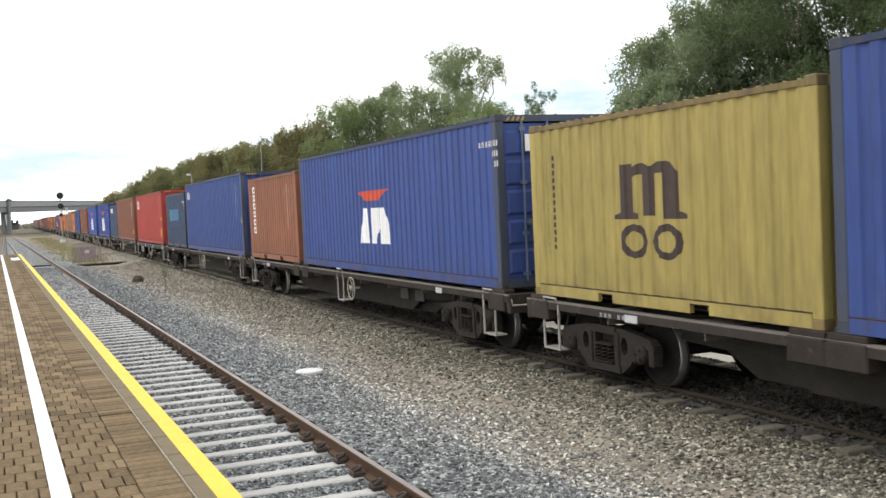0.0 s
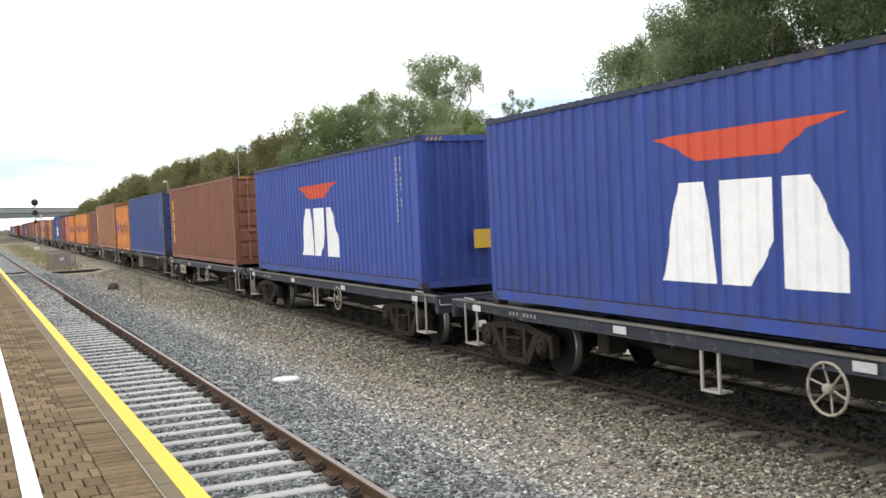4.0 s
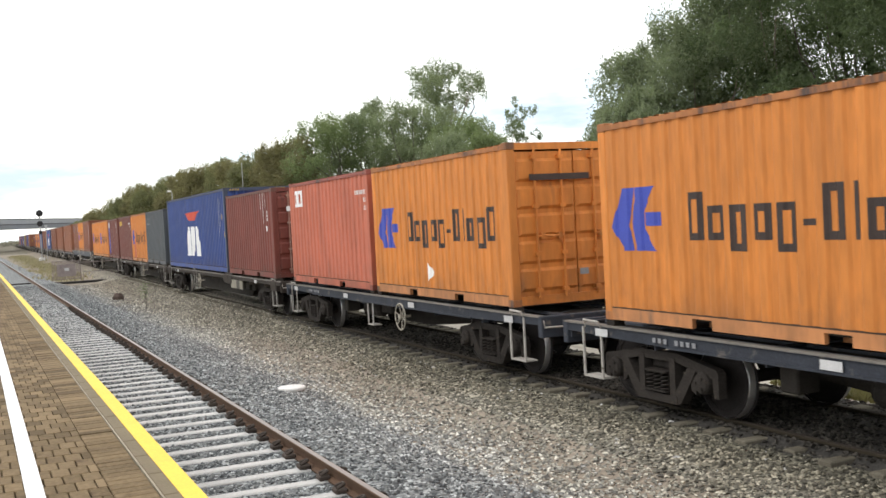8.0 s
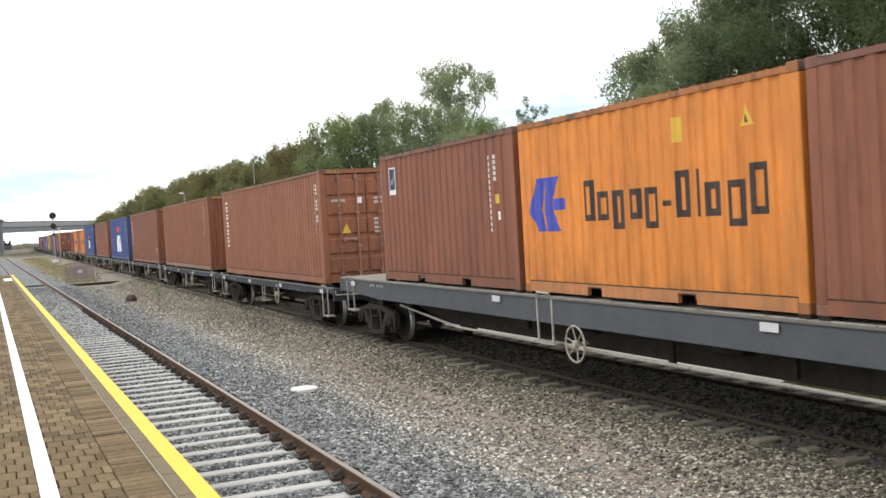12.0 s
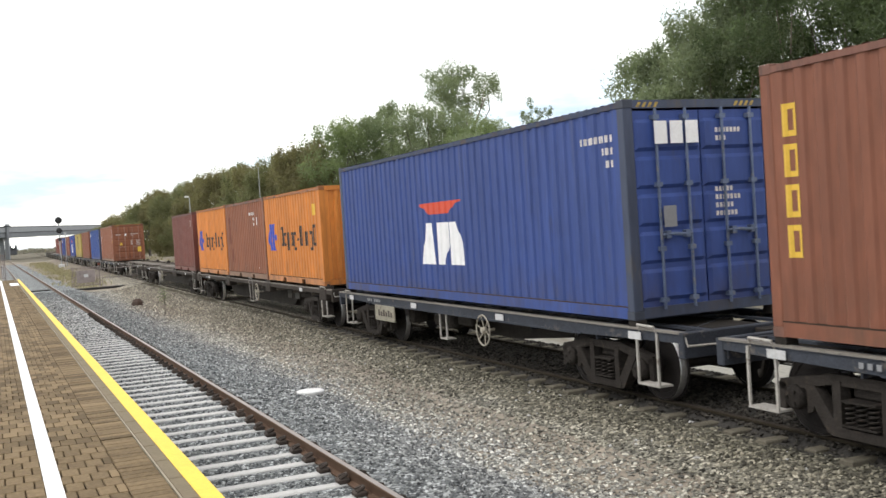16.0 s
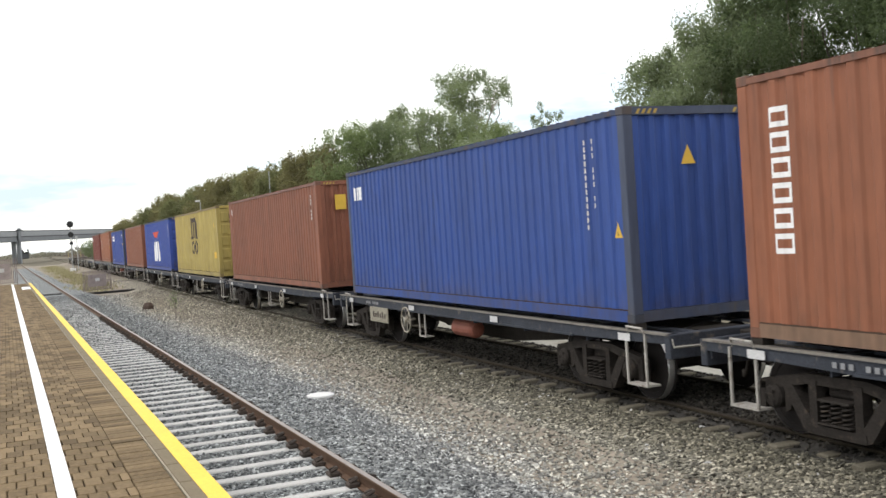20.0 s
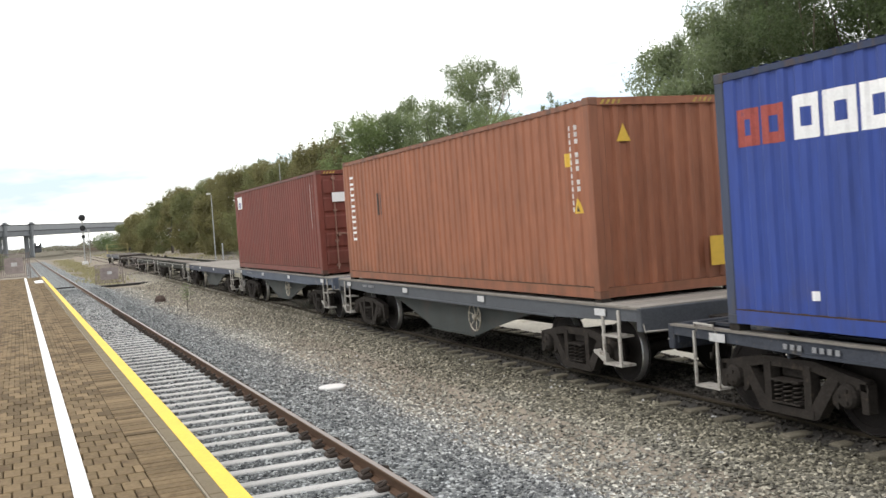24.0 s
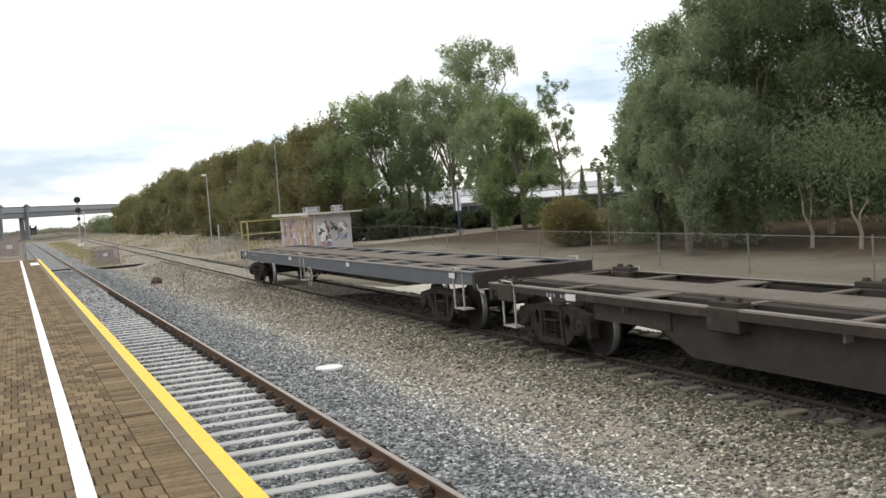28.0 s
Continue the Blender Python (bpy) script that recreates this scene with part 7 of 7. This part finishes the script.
scrawl(hut, "side", 8, GRAF[5], 14, 0.6, 8.6, 0.3, 1.9, 0.08)
scrawl(hut, "end", 3, GRAF[1], 3, 0.3, 0.8, 0.7, 1.7, 0.03)
scrawl(hut, "side", 6, GRAF[0], 9, 0.8, 7.8, 0.6, 1.7, 0.016)

# ---- chain-link fence along the far side ----
fence = thing("chain_link_fence", "grey chain-link fence with galvanised posts beyond the tracks", "fence")
POST_DARK = material("weathered_fence_post", (0.17, 0.165, 0.155), 0.6, 0.3, vary=0.15)
WIRE = material("fence_wire", (0.16, 0.16, 0.155), 0.6, 0.3, vary=0.15)


def fence_line(points, high=1.05, wire=0.004):
    wires = Form()
    for (xa, ya), (xb, yb) in zip(points, points[1:]):
        L = math.hypot(xb - xa, yb - ya)
        n = max(1, round(L / 4.5))
        for i in range(n):
            t = i / n
            px, py = xa + (xb - xa) * t, ya + (yb - ya) * t
            gz = height_at(px, py)
            part("post", shared("fence_post|%.2f" % high, lambda f: f.tube([(0, 0, -0.2), (0, 0, high + 0.05), (0.0, 0.0, high + 0.06)], 0.022, 6)), POST_DARK, fence, at=(px, py, gz))
        d = Vector(((xb - xa) / L, (yb - ya) / L, 0))
        s = 0.0
        while s < L:
            gz = height_at(xa + d.x * s, ya + d.y * s)
            p = Vector((xa + d.x * s, ya + d.y * s, gz + 0.04))
            for sgn in (1, -1):
                q = p + d * (sgn * (high - 0.06)) + Vector((0, 0, high - 0.06))
                wires.add([p, p + d * wire, q + d * wire, q], [(0, 1, 2, 3)])
            s += 0.085
        top_rail_f = Form().tube([(xa, ya, height_at(xa, ya) + high), (xb, yb, height_at(xb, yb) + high)], 0.010, 5)
        part("top_wire", top_rail_f, POST_DARK, fence)
    tagged(part("mesh_wire", wires, WIRE, fence, "thin diamond mesh"), kind="stuff")


fence_line([(16.3, 5), (17.6, 17.5), (20.0, 46), (24.0, 66), (19.6, 75), (16.2, 92)])
fence_line([(12.2, 78), (14.9, 75), (16.4, 84)], 1.3, 0.014)
# dark boundary fence behind the trees
BOUND = material("dark_panel_fence", (0.040, 0.046, 0.055), 0.7, vary=0.25, scale=1)
bound = thing("panel_fence", "dark metal panel fence behind the trees", "fence")
for k in range(26):
    x0 = 21.0 + 1.6 * k
    y0 = 80 - 0.5 * k
    part("panel", shared("panel", lambda f: f.slab([(0.195 * (j // 2) + (0.0975 if j % 4 in (1, 2) else 0.0) * (j % 2), -0.03 if (j // 2) % 2 else 0.0) for j in range(17)] + [(1.56, 0.03), (0, 0.03)], "z", 0.0, 1.75)), BOUND, bound, at=pose(x0, y0, height_at(x0, y0) - 0.05, 0, 0, -17.4))
# ---- houses past the fence ----
WALL_PALE = material("pale_house_wall", (0.52, 0.53, 0.54), 0.8, vary=0.1, scale=1)
for (az, d, wide, hgt, turn, lab) in ((24.4, 112, 11, 3.05, -20, "low pale house with a grey roof behind the trees"), (30.3, 118, 15, 3.0, -30, "low house with a light metal roof past the trees")):
    x, y = polar(az, d)
    h = thing("house", lab, "house", at=pose(x, y, height_at(x, y) - 0.1, 0, 0, turn))
    part("wall", Form().box(-wide / 2, wide / 2, 0, 8, 0, hgt - 0.5), WALL_PALE, h)
    rf = Form()
    rf.slab([(-0.6, hgt - 0.55), (4, hgt + 0.15), (8.6, hgt - 0.55), (8.6, hgt - 0.45), (4, hgt + 0.25), (-0.6, hgt - 0.45)], "x", -wide / 2 - 0.5, wide / 2 + 0.5)
    part("roof", rf, ROOF_GREY, h, "grey ribbed metal roof")
    vf = Form()
    vf.slab([(-3.2, hgt - 1.3), (-0.62, hgt - 0.62), (-0.62, hgt - 0.56), (-3.2, hgt - 1.22)], "x", -wide / 2 - 0.3, wide / 2 + 0.3)
    part("verandah_roof", vf, WALL_PALE, h, "white verandah roof")
    for vx in (-wide / 2, 0.0, wide / 2):
        part("verandah_post", Form().box(vx - 0.05, vx + 0.05, -3.1, -3.0, 0, hgt - 1.3), WALL_PALE, h)
    for wx in (-wide * 0.3, wide * 0.1):
        wdw = part("window", Form().box(wx, wx + 1.6, -0.04, 0.02, 0.6, 1.5), BLACKM, h)
        part("window_frame", Form().box(wx - 0.06, wx, -0.06, 0.02, 0.54, 1.56).box(wx + 1.6, wx + 1.66, -0.06, 0.02, 0.54, 1.56).box(wx, wx + 1.6, -0.06, 0.02, 1.5, 1.56).box(wx, wx + 1.6, -0.06, 0.02, 0.54, 0.6), WHITE, wdw)
# conifer and palm between the houses
x, y = polar(30.35, 104)
con = thing("conifer", "small dark pointed conifer by the house", "tree", at=(x, y, height_at(x, y)))
part("trunk", Form().tube([(0, 0, 0), (0, 0, 4.4)], 0.12, 6, r2=0.02), BARK, con)
g = np.random.default_rng(77)
zz = 4.6 * g.random(1500) ** 0.8
aa = g.uniform(0, 6.28, 1500)
rr = (4.7 - zz) * 0.17 * np.sqrt(g.random(1500))
p = np.c_[rr * np.cos(aa), rr * np.sin(aa), zz]
al = unit(g.normal(size=(1500, 3)) + np.array([0, 0, 0.8])) * 0.13
part("crown", quads_mesh("crown", p, al, unit(np.cross(al, g.normal(size=(1500, 3)))) * 0.05, LEAF_DARK), LEAF_DARK, con)
x, y = polar(31.2, 58)
palm = thing("palm", "palm with arching fronds behind the bush", "palm", at=(x, y, height_at(x, y)))
part("trunk", Form().tube([(0, 0, 0), (0.1, 0, 1.7), (0.1, 0, 3.3)], 0.16, 8, r2=0.12), BARK, palm)
for k in range(14):
    a = k * 0.45 + 0.2
    ff = Form()
    L = 1.9 + 0.3 * (k % 3)
    pts = [Vector((0.1 + L * s * math.cos(a), L * s * math.sin(a), 3.3 + 1.5 * s - 1.9 * s * s)) for s in (0, 0.25, 0.5, 0.75, 1.0)]
    ff.tube(pts, 0.02, 4, r2=0.006)
    for i in range(12):
        s = 0.15 + 0.07 * i
        c = Vector((0.1 + L * s * math.cos(a), L * s * math.sin(a), 3.3 + 1.5 * s - 1.9 * s * s))
        for sg in (-1, 1):
            tip = c + Vector((-math.sin(a) * sg * 0.35 + 0.2 * math.cos(a), math.cos(a) * sg * 0.35 + 0.2 * math.sin(a), -0.18))
            ff.add([c, c + Vector((0.04 * math.cos(a), 0.04 * math.sin(a), 0)), tip], [(0, 1, 2)])
    part("frond", ff, LEAF_DARK, palm)
x, y = polar(31.5, 46)
dead = thing("fallen_branch", "bare pale fallen branches at the edge of the trees", "branch", at=(x, y, height_at(x, y)))
for k in (0, 2, 3, 5):
    part("bough", Form().tube([(0.9 - 0.1 * k, 0.1 * k, 0.0), (0.5, 0.1 * k, 1.0 + 0.1 * k), (-0.2 + 0.1 * k, 0.1, 1.5 + 0.2 * (k % 3)), (-0.9 + 0.2 * k, 0.2, 1.8 + 0.25 * (k % 2))], 0.032, 6, r2=0.01), PALE_BARK, dead)
# blue sign by the fence
x, y = polar(23.35, 66)
sign = thing("banner_sign", "white panel on a dark blue pole by the fence", "sign", at=(x, y, height_at(x, y)))
part("pole", Form().tube([(0, 0, 0), (0, 0, 3.0)], 0.05, 7), PAINT["navy"], sign)
part("panel", Form().box(-0.16, 0.22, -0.02, 0.02, 1.75, 2.95, bevel=0.008), WHITE, sign, "white panel")
part("panel_stripe", Form().box(0.0, 0.06, -0.026, -0.021, 1.85, 2.85), BLUEM, sign)
# ---- lamp posts and poles ----
LAMPHEAD = material("white_lamp_head", (0.72, 0.72, 0.70), 0.5, vary=0.05)
for az, d, el, r, arm in ((9.65, 86, 2.2, 0.055, 0.16), (13.45, 82, 3.62, 0.045, 0.0)):
    x, y = polar(az, d)
    gz = height_at(x, y)
    H = 2.557 + d * math.tan(radians(el)) - gz
    lp = thing("lamp_post" if arm else "steel_pole", "slim pale lamp post with a small head" if arm else "slim tall grey steel pole", "lamp post" if arm else "pole", at=(x, y, gz))
    part("pole", Form().tube([(0, 0, 0), (0, 0, H)], r, 8, r2=r * 0.6), PIPE, lp)
    if arm:
        part("arm", Form().tube([(0, 0, H - 0.05), (-arm, 0, H + 0.06)], 0.03, 6), PIPE, lp)
        part("lamp_head", Form().box(-arm - 0.22, -arm + 0.12, -0.12, 0.12, H, H + 0.14, bevel=0.03), LAMPHEAD, lp, "small white lamp head")
    else:
        part("cap", Form().turned([(0.02, H + 0.05), (0.06, H), (0.05, H - 0.05)], "z", n=8), PIPE, lp)
x, y = polar(10.05, 84)
post = thing("marker_post", "short white marker post by the fence", "post", at=(x, y, height_at(x, y)))
part("shaft", Form().box(-0.05, 0.05, -0.05, 0.05, 0, 2.0, bevel=0.01), PIPE, post)
part("cap", Form().box(-0.065, 0.065, -0.065, 0.065, 2.0, 2.05, bevel=0.01), PIPE, post)

# ---- signal ----
SIGBLACK = material("black_signal_enamel", (0.018, 0.018, 0.02), 0.5, vary=0.2)
x, y = polar(2.89, 150)
gz = height_at(x, y)
sig = thing("railway_signal", "round black signal heads one above another on a slim mast", "signal", at=(x, y, gz))
part("mast", Form().tube([(0, 0, 0), (0, 0, 6.2)], 0.08, 8), PIPE, sig, "pale slim mast")
for z, k in ((6.17 - gz, 1.0), (4.75 - gz, 0.85), (3.55 - gz, 0.55)):
    hd = part("signal_head", Form().turned([(0.02, -0.10), (0.42 * k, -0.08), (0.45 * k, -0.05), (0.45 * k, 0.0), (0.30 * k, 0.05), (0.1, 0.06)], "y", pose(0, -0.12, z), n=20), SIGBLACK, sig, "round black backing disc")
    part("lens", Form().turned([(0.02, -0.16), (0.10, -0.15), (0.11, -0.10)], "y", pose(0, -0.14, z), n=12), GREYM, hd)
    part("hood", Form().turned([(0.12, -0.36), (0.13, -0.10)], "y", pose(0, -0.12, z), n=12), SIGBLACK, hd)
part("equipment_box", Form().box(-0.38, 0.38, -0.3, 0.3, 0, 0.45, bevel=0.04), LAMPHEAD, sig, "white equipment box at the foot")
part("ladder", Form().tube([(0.2, 0.15, 0), (0.2, 0.15, 5)], 0.02, 5).tube([(0.45, 0.15, 0), (0.45, 0.15, 5)], 0.02, 5), SIGBLACK, sig)

x, y = polar(3.17, 150)
post = thing("arrow_post", "slim pale post with a small plate beside the signal", "post", at=(x, y, height_at(x, y)))
part("shaft", Form().tube([(0, 0, 0), (0, 0, 4.4)], 0.06, 6), PIPE, post)
part("plate", Form().slab([(-0.22, 4.75), (0.22, 4.75), (0.0, 4.0)], "y", -0.10, -0.07), PIPE, post, "small pointed plate")

# ---- road bridge ----
GIRDER = material("bridge_concrete", (0.31, 0.325, 0.34), 0.8, vary=0.12, scale=0.4, bump=0.1)
GIRDER_DARK = material("weathered_bridge_concrete", (0.22, 0.235, 0.25), 0.85, vary=0.15, scale=0.4, bump=0.1)
PARAPET = material("dark_bridge_parapet", (0.075, 0.08, 0.088), 0.7, vary=0.15, scale=0.5)
bridge = thing("road_bridge", "long concrete road bridge on piers across the railway", "bridge", kind="structure", at=pose(1.7, 318, -0.9, 0, -0.4, 70))
# The deck edge gets its shade from the dark parapet colour.
part("deck", Form().box(-160, 190, -4.3, 4.3, 8.15, 8.4), PARAPET, bridge, "shaded bridge deck edge")
for yy in (4.0, 1.3, -1.3, -4.0):
    part("girder", Form().box(-160, 190, yy - 0.35, yy + 0.35, 6.95, 8.15), GIRDER_DARK, bridge)
for yy in (4.4, -4.4):
    part("parapet", Form().box(-160, 190, yy - 0.1, yy + 0.1, 8.4, 9.75), GIRDER, bridge, "pale concrete parapet")
    part("parapet_rail", Form().box(-160, 190, yy - 0.13, yy + 0.13, 9.75, 9.98), PARAPET, bridge, "dark rail on the parapet")
for xx in (-12, -31):
    pr = part("pier", Form().box(xx - 0.6, xx + 0.6, -5.0, -2.6, 6.2, 6.95, bevel=0.08), GIRDER_DARK, bridge, "concrete pier with a crosshead")
    for yy in (-4.5, -3.1):
        part("column", Form().box(xx - 0.5, xx + 0.5, yy - 0.5, yy + 0.5, -0.5, 6.2, bevel=0.08), GIRDER_DARK, pr)
    part("tower", Form().box(xx - 0.8, xx + 0.8, -5.1, -4.55, 6.95, 10.6, bevel=0.06), GIRDER_DARK, pr, "square tower above the pier")
    part("tower_cap", Form().box(xx - 1.1, xx + 1.1, -5.4, -4.3, 9.9, 10.2, bevel=0.05), PARAPET, pr)

# ---- distance ----
far = np.random.default_rng(9)
p, al = [], []
n = 9000
xs = far.uniform(-260, 420, n)
ys = 620 + far.uniform(0, 60, n)
hgt = 1.9 + 0.9 * np.sin(xs * 0.05) + 0.8 * np.sin(xs * 0.17 + 1) + 0.7 * np.sin(xs * 0.41)
p = np.c_[xs, ys, far.random(n) * np.maximum(hgt, 1.5)]
al = unit(far.normal(size=(n, 3))) * 1.1
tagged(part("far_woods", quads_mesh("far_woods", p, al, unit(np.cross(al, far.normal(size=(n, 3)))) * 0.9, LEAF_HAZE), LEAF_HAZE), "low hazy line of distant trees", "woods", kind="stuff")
n = 6000
gx = far.uniform(11.5, 21, n)
gy = 66 + 190 * far.random(n) ** 1.2
gx = gx + (gy - 60) * 0.012
keep = np.sin(gx * 1.1 + 0.3) * np.sin(gy * 0.23) + 0.4 * far.normal(size=n) > 0.1
gx, gy = gx[keep], gy[keep]
n = len(gx)
p = np.c_[gx, gy, np.array([height_at(a, b) for a, b in zip(gx, gy)]) + 0.12]
al = unit(far.normal(0, 0.35, (n, 3)) + np.array([0, 0, 1])) * far.uniform(0.1, 0.28, (n, 1))
tagged(part("dry_grass", quads_mesh("dry_grass", p, al, unit(np.cross(al, far.normal(size=(n, 3)))) * 0.05, GRASS_DRY), GRASS_DRY), "dry yellow grass along the verge", "grass", kind="stuff")
n = 4000
gy = 72 + 138 * far.random(n)
gx = 5.6 + far.normal(0, 0.8, n) + (gy - 85) * 0.006 + 0.5 * np.sin(gy * 0.31)
p = np.c_[gx, gy, np.array([height_at(a, b) for a, b in zip(gx, gy)]) + 0.08]
al = unit(far.normal(0, 0.35, (n, 3)) + np.array([0, 0, 1])) * far.uniform(0.06, 0.2, (n, 1))
tagged(part("dry_grass", quads_mesh("dry_grass", p, al, unit(np.cross(al, far.normal(size=(n, 3)))) * 0.05, GRASS_DRY), GRASS_DRY), "dry grass between the two lines", "grass", kind="stuff")
VERGE = foliage("verge_grass", (0.185, 0.165, 0.088), 0.3)
n = 16000
gy = 2 + 10 * far.random(n) ** 0.9
gx = 10.5 + 4.0 * far.random(n) ** 1.3 + 0.2 * np.sin(gy * 0.7)
p = np.c_[gx, gy, np.array([height_at(a, b) for a, b in zip(gx, gy)]) + 0.05]
al = unit(far.normal(0, 0.5, (n, 3)) + np.array([0, 0, 1])) * far.uniform(0.05, 0.13, (n, 1))
tagged(part("verge_grass", quads_mesh("verge_grass", p, al, unit(np.cross(al, far.normal(size=(n, 3)))) * 0.022, VERGE), VERGE), "short yellow-green grass beside the freight line", "grass", kind="stuff")
# a train standing far off with its lamp lit
loco = thing("distant_train", "far-off dark train front with a lit headlamp", "train", at=pose(0.0108 * 420, 420, 0, 0, 0, 0))
part("cab", Form().box(-1.3, 1.3, 0, 14, 0.5, 4.1, bevel=0.3), PARAPET, loco)
part("cab_window", Form().box(-0.9, 0.9, -0.03, 0.02, 2.3, 3.0), SIGBLACK, loco)
LAMP_ON = bpy.data.materials.new("lit_headlamp")
LAMP_ON.use_nodes = True
LAMP_ON.node_tree.nodes["Principled BSDF"].inputs["Emission Color"].default_value = (1, 0.97, 0.9, 1)
LAMP_ON.node_tree.nodes["Principled BSDF"].inputs["Emission Strength"].default_value = 9
lamp_f = Form().turned([(0.02, -0.08), (0.42, -0.06), (0.45, 0.02)], "y", pose(0, -0.02, 3.75), n=14)
part("headlamp", lamp_f, LAMP_ON, loco, "glowing round headlamp")

# ---- small things by the tracks ----
f = Form().turned([(0.02, 0.03), (0.20, 0.032), (0.235, 0.02), (0.24, 0.0), (0.23, -0.03)], "z", n=24)
x, y = polar(15.47, 17.6)
lid = part("pit_lid", f, LAMPHEAD, at=(x, y, height_at(x, y) + 0.05))
tagged(lid, "round white pit lid lying on the gravel", "lid")
x, y = polar(6.57, 48.5)
f = Form()
f.add([(0.30 * math.cos(k * 0.9) * (0.8 + 0.25 * math.sin(k * 2.3)) * r, 0.3 * math.sin(k * 0.9) * r, z) for r, z in ((1, -0.05), (0.95, 0.16), (0.55, 0.30)) for k in range(7)],
      [(i * 7 + k, i * 7 + (k + 1) % 7, i * 7 + 7 + (k + 1) % 7, i * 7 + 7 + k) for i in range(2) for k in range(7)] + [tuple(range(14, 21))])
tagged(part("boulder", f, material("dark_rock", (0.075, 0.052, 0.042), 0.9, vary=0.4, scale=4, bump=0.4), at=(x, y, height_at(x, y))), "dark brown rock lying between the tracks", "rock")
x, y = polar(7.95, 41)
sap = thing("sapling", "small thin leafless-looking sapling in the gravel", "plant", at=(x, y, height_at(x, y)))
f = Form().tube([(0, 0, 0), (0.02, 0, 0.4), (-0.02, 0, 0.85)], 0.018, 5, r2=0.008)
part("stem", f, BARK, sap)
for k in range(7):
    a = k * 2.4
    f = Form().tube([(0, 0, 0.35 + 0.06 * k), (0.16 * math.cos(a), 0.16 * math.sin(a), 0.55 + 0.06 * k)], 0.008, 4, r2=0.004)
    part("twig", f, BARK, sap)
g = np.random.default_rng(8)
p = g.normal(size=(110, 3)) * np.array([0.12, 0.12, 0.18]) + np.array([0, 0, 0.72])
al = unit(g.normal(size=(110, 3))) * 0.045
part("leaves", quads_mesh("leaves", p, al, unit(np.cross(al, g.normal(size=(110, 3)))) * 0.018, LEAF_DARK), LEAF_DARK, sap)
# pedestrian crossing with its maze gates
ASPHALT = material("dark_crossing_asphalt", (0.022, 0.021, 0.020), 0.9, vary=0.3, scale=2, bump=0.3)
cross = thing("pedestrian_crossing", "narrow dark asphalt path across the tracks", "path", kind="structure")
for a, b, zt in ((-4.0, 1.55, -0.10), (1.85, 3.18, -0.10), (3.48, 7.9, -0.2)):
    part("path_slab", Form().box(a, b, 68.8, 69.3, -0.40, zt, NEAR, bevel=0.02), ASPHALT, cross)
NOTICE = material("faded_notice", (0.30, 0.255, 0.245), 0.7, vary=0.35, scale=4, bump=0.05, stain=(0.30, 0.26, 0.25), stain_at=0.55)
MESH_GREY = material("pinkish_grey_gate_mesh", (0.22, 0.185, 0.175), 0.6, 0.2, vary=0.2)
for gx, gy, wdt in ((4.1, 70.4, 1.75), (5.95, 69.9, 2.2), (-1.35, 56.4, 1.5)):
    gate = thing("mesh_gate", "low grey mesh gate panel at the crossing", "gate", "crossing gates", at=(gx, gy, height_at(gx, gy) if gy > 66 else TOP))
    part("gate_frame", Form().tube([(0, 0, 0), (0, 0, 1.3), (wdt, 0, 1.3), (wdt, 0, 0)], 0.03, 6), MESH_GREY, gate)
    f = Form()
    for k in range(int(wdt / 0.09) if wdt < 2 else 0):
        f.box(0.05 + 0.09 * k, 0.088 + 0.09 * k, -0.006, 0.006, 0.12, 1.28)
    if wdt < 2:
        tagged(part("gate_mesh", f, MESH_GREY, gate), kind="stuff")
        part("gate_sign", Form().box(0.30, wdt - 0.30, -0.02, -0.008, 0.30, 1.10, bevel=0.004), NOTICE, gate, "faded pinkish notice plate")
        part("sign_mark", Form().box(wdt / 2 - 0.12, wdt / 2 + 0.16, -0.026, -0.021, 0.66, 0.86), REFLECTOR, gate, "pale worn mark on the notice")
    for zr in (0.12, 0.7):
        part("gate_rail", Form().tube([(0, 0, zr), (wdt, 0, zr)], 0.02, 5), MESH_GREY, gate)


# ---- what moves ----
def train_rows(u, z):
    """Rows for a thing at u metres along the train, which runs down the line at a steady speed."""
    marks = [160, 120, 90, 70, 60, 52, 46, 40, 34, 28, 22, 14, 4, -10]
    times = sorted({0.0, 28.0} | {round((u - y) / SPEED, 3) for y in marks if 0.1 < (u - y) / SPEED < 27.9})
    return [(t, on_line(u - SPEED * (frame(t) - 1) / FPS, 0, z)) for t in times]


def motions():
    for ob, u, z in RIDERS:
        walk(ob, train_rows(u, z))
    for ob, u, y in RUNNING:
        first = max(0, math.ceil((u - 52) / SPEED * FPS))
        last = min(28 * FPS, math.floor((u + 12) / SPEED * FPS))
        rows = [(0.0, pose(0, y, WR))] if first > 0 else []
        turn = 0.0
        for k in range(first, last + 1):
            rows.append((k / FPS, pose(0, y, WR, turn % 360)))
            turn += 89.0
        if last < 28 * FPS:
            rows.append((28.0, pose(0, y, WR, (turn - 89.0) % 360)))
        if len(rows) > 1:
            walk(ob, rows)
        else:
            walk(ob, [(0.0, pose(0, y, WR)), (28.0, pose(0, y, WR))])


motions()
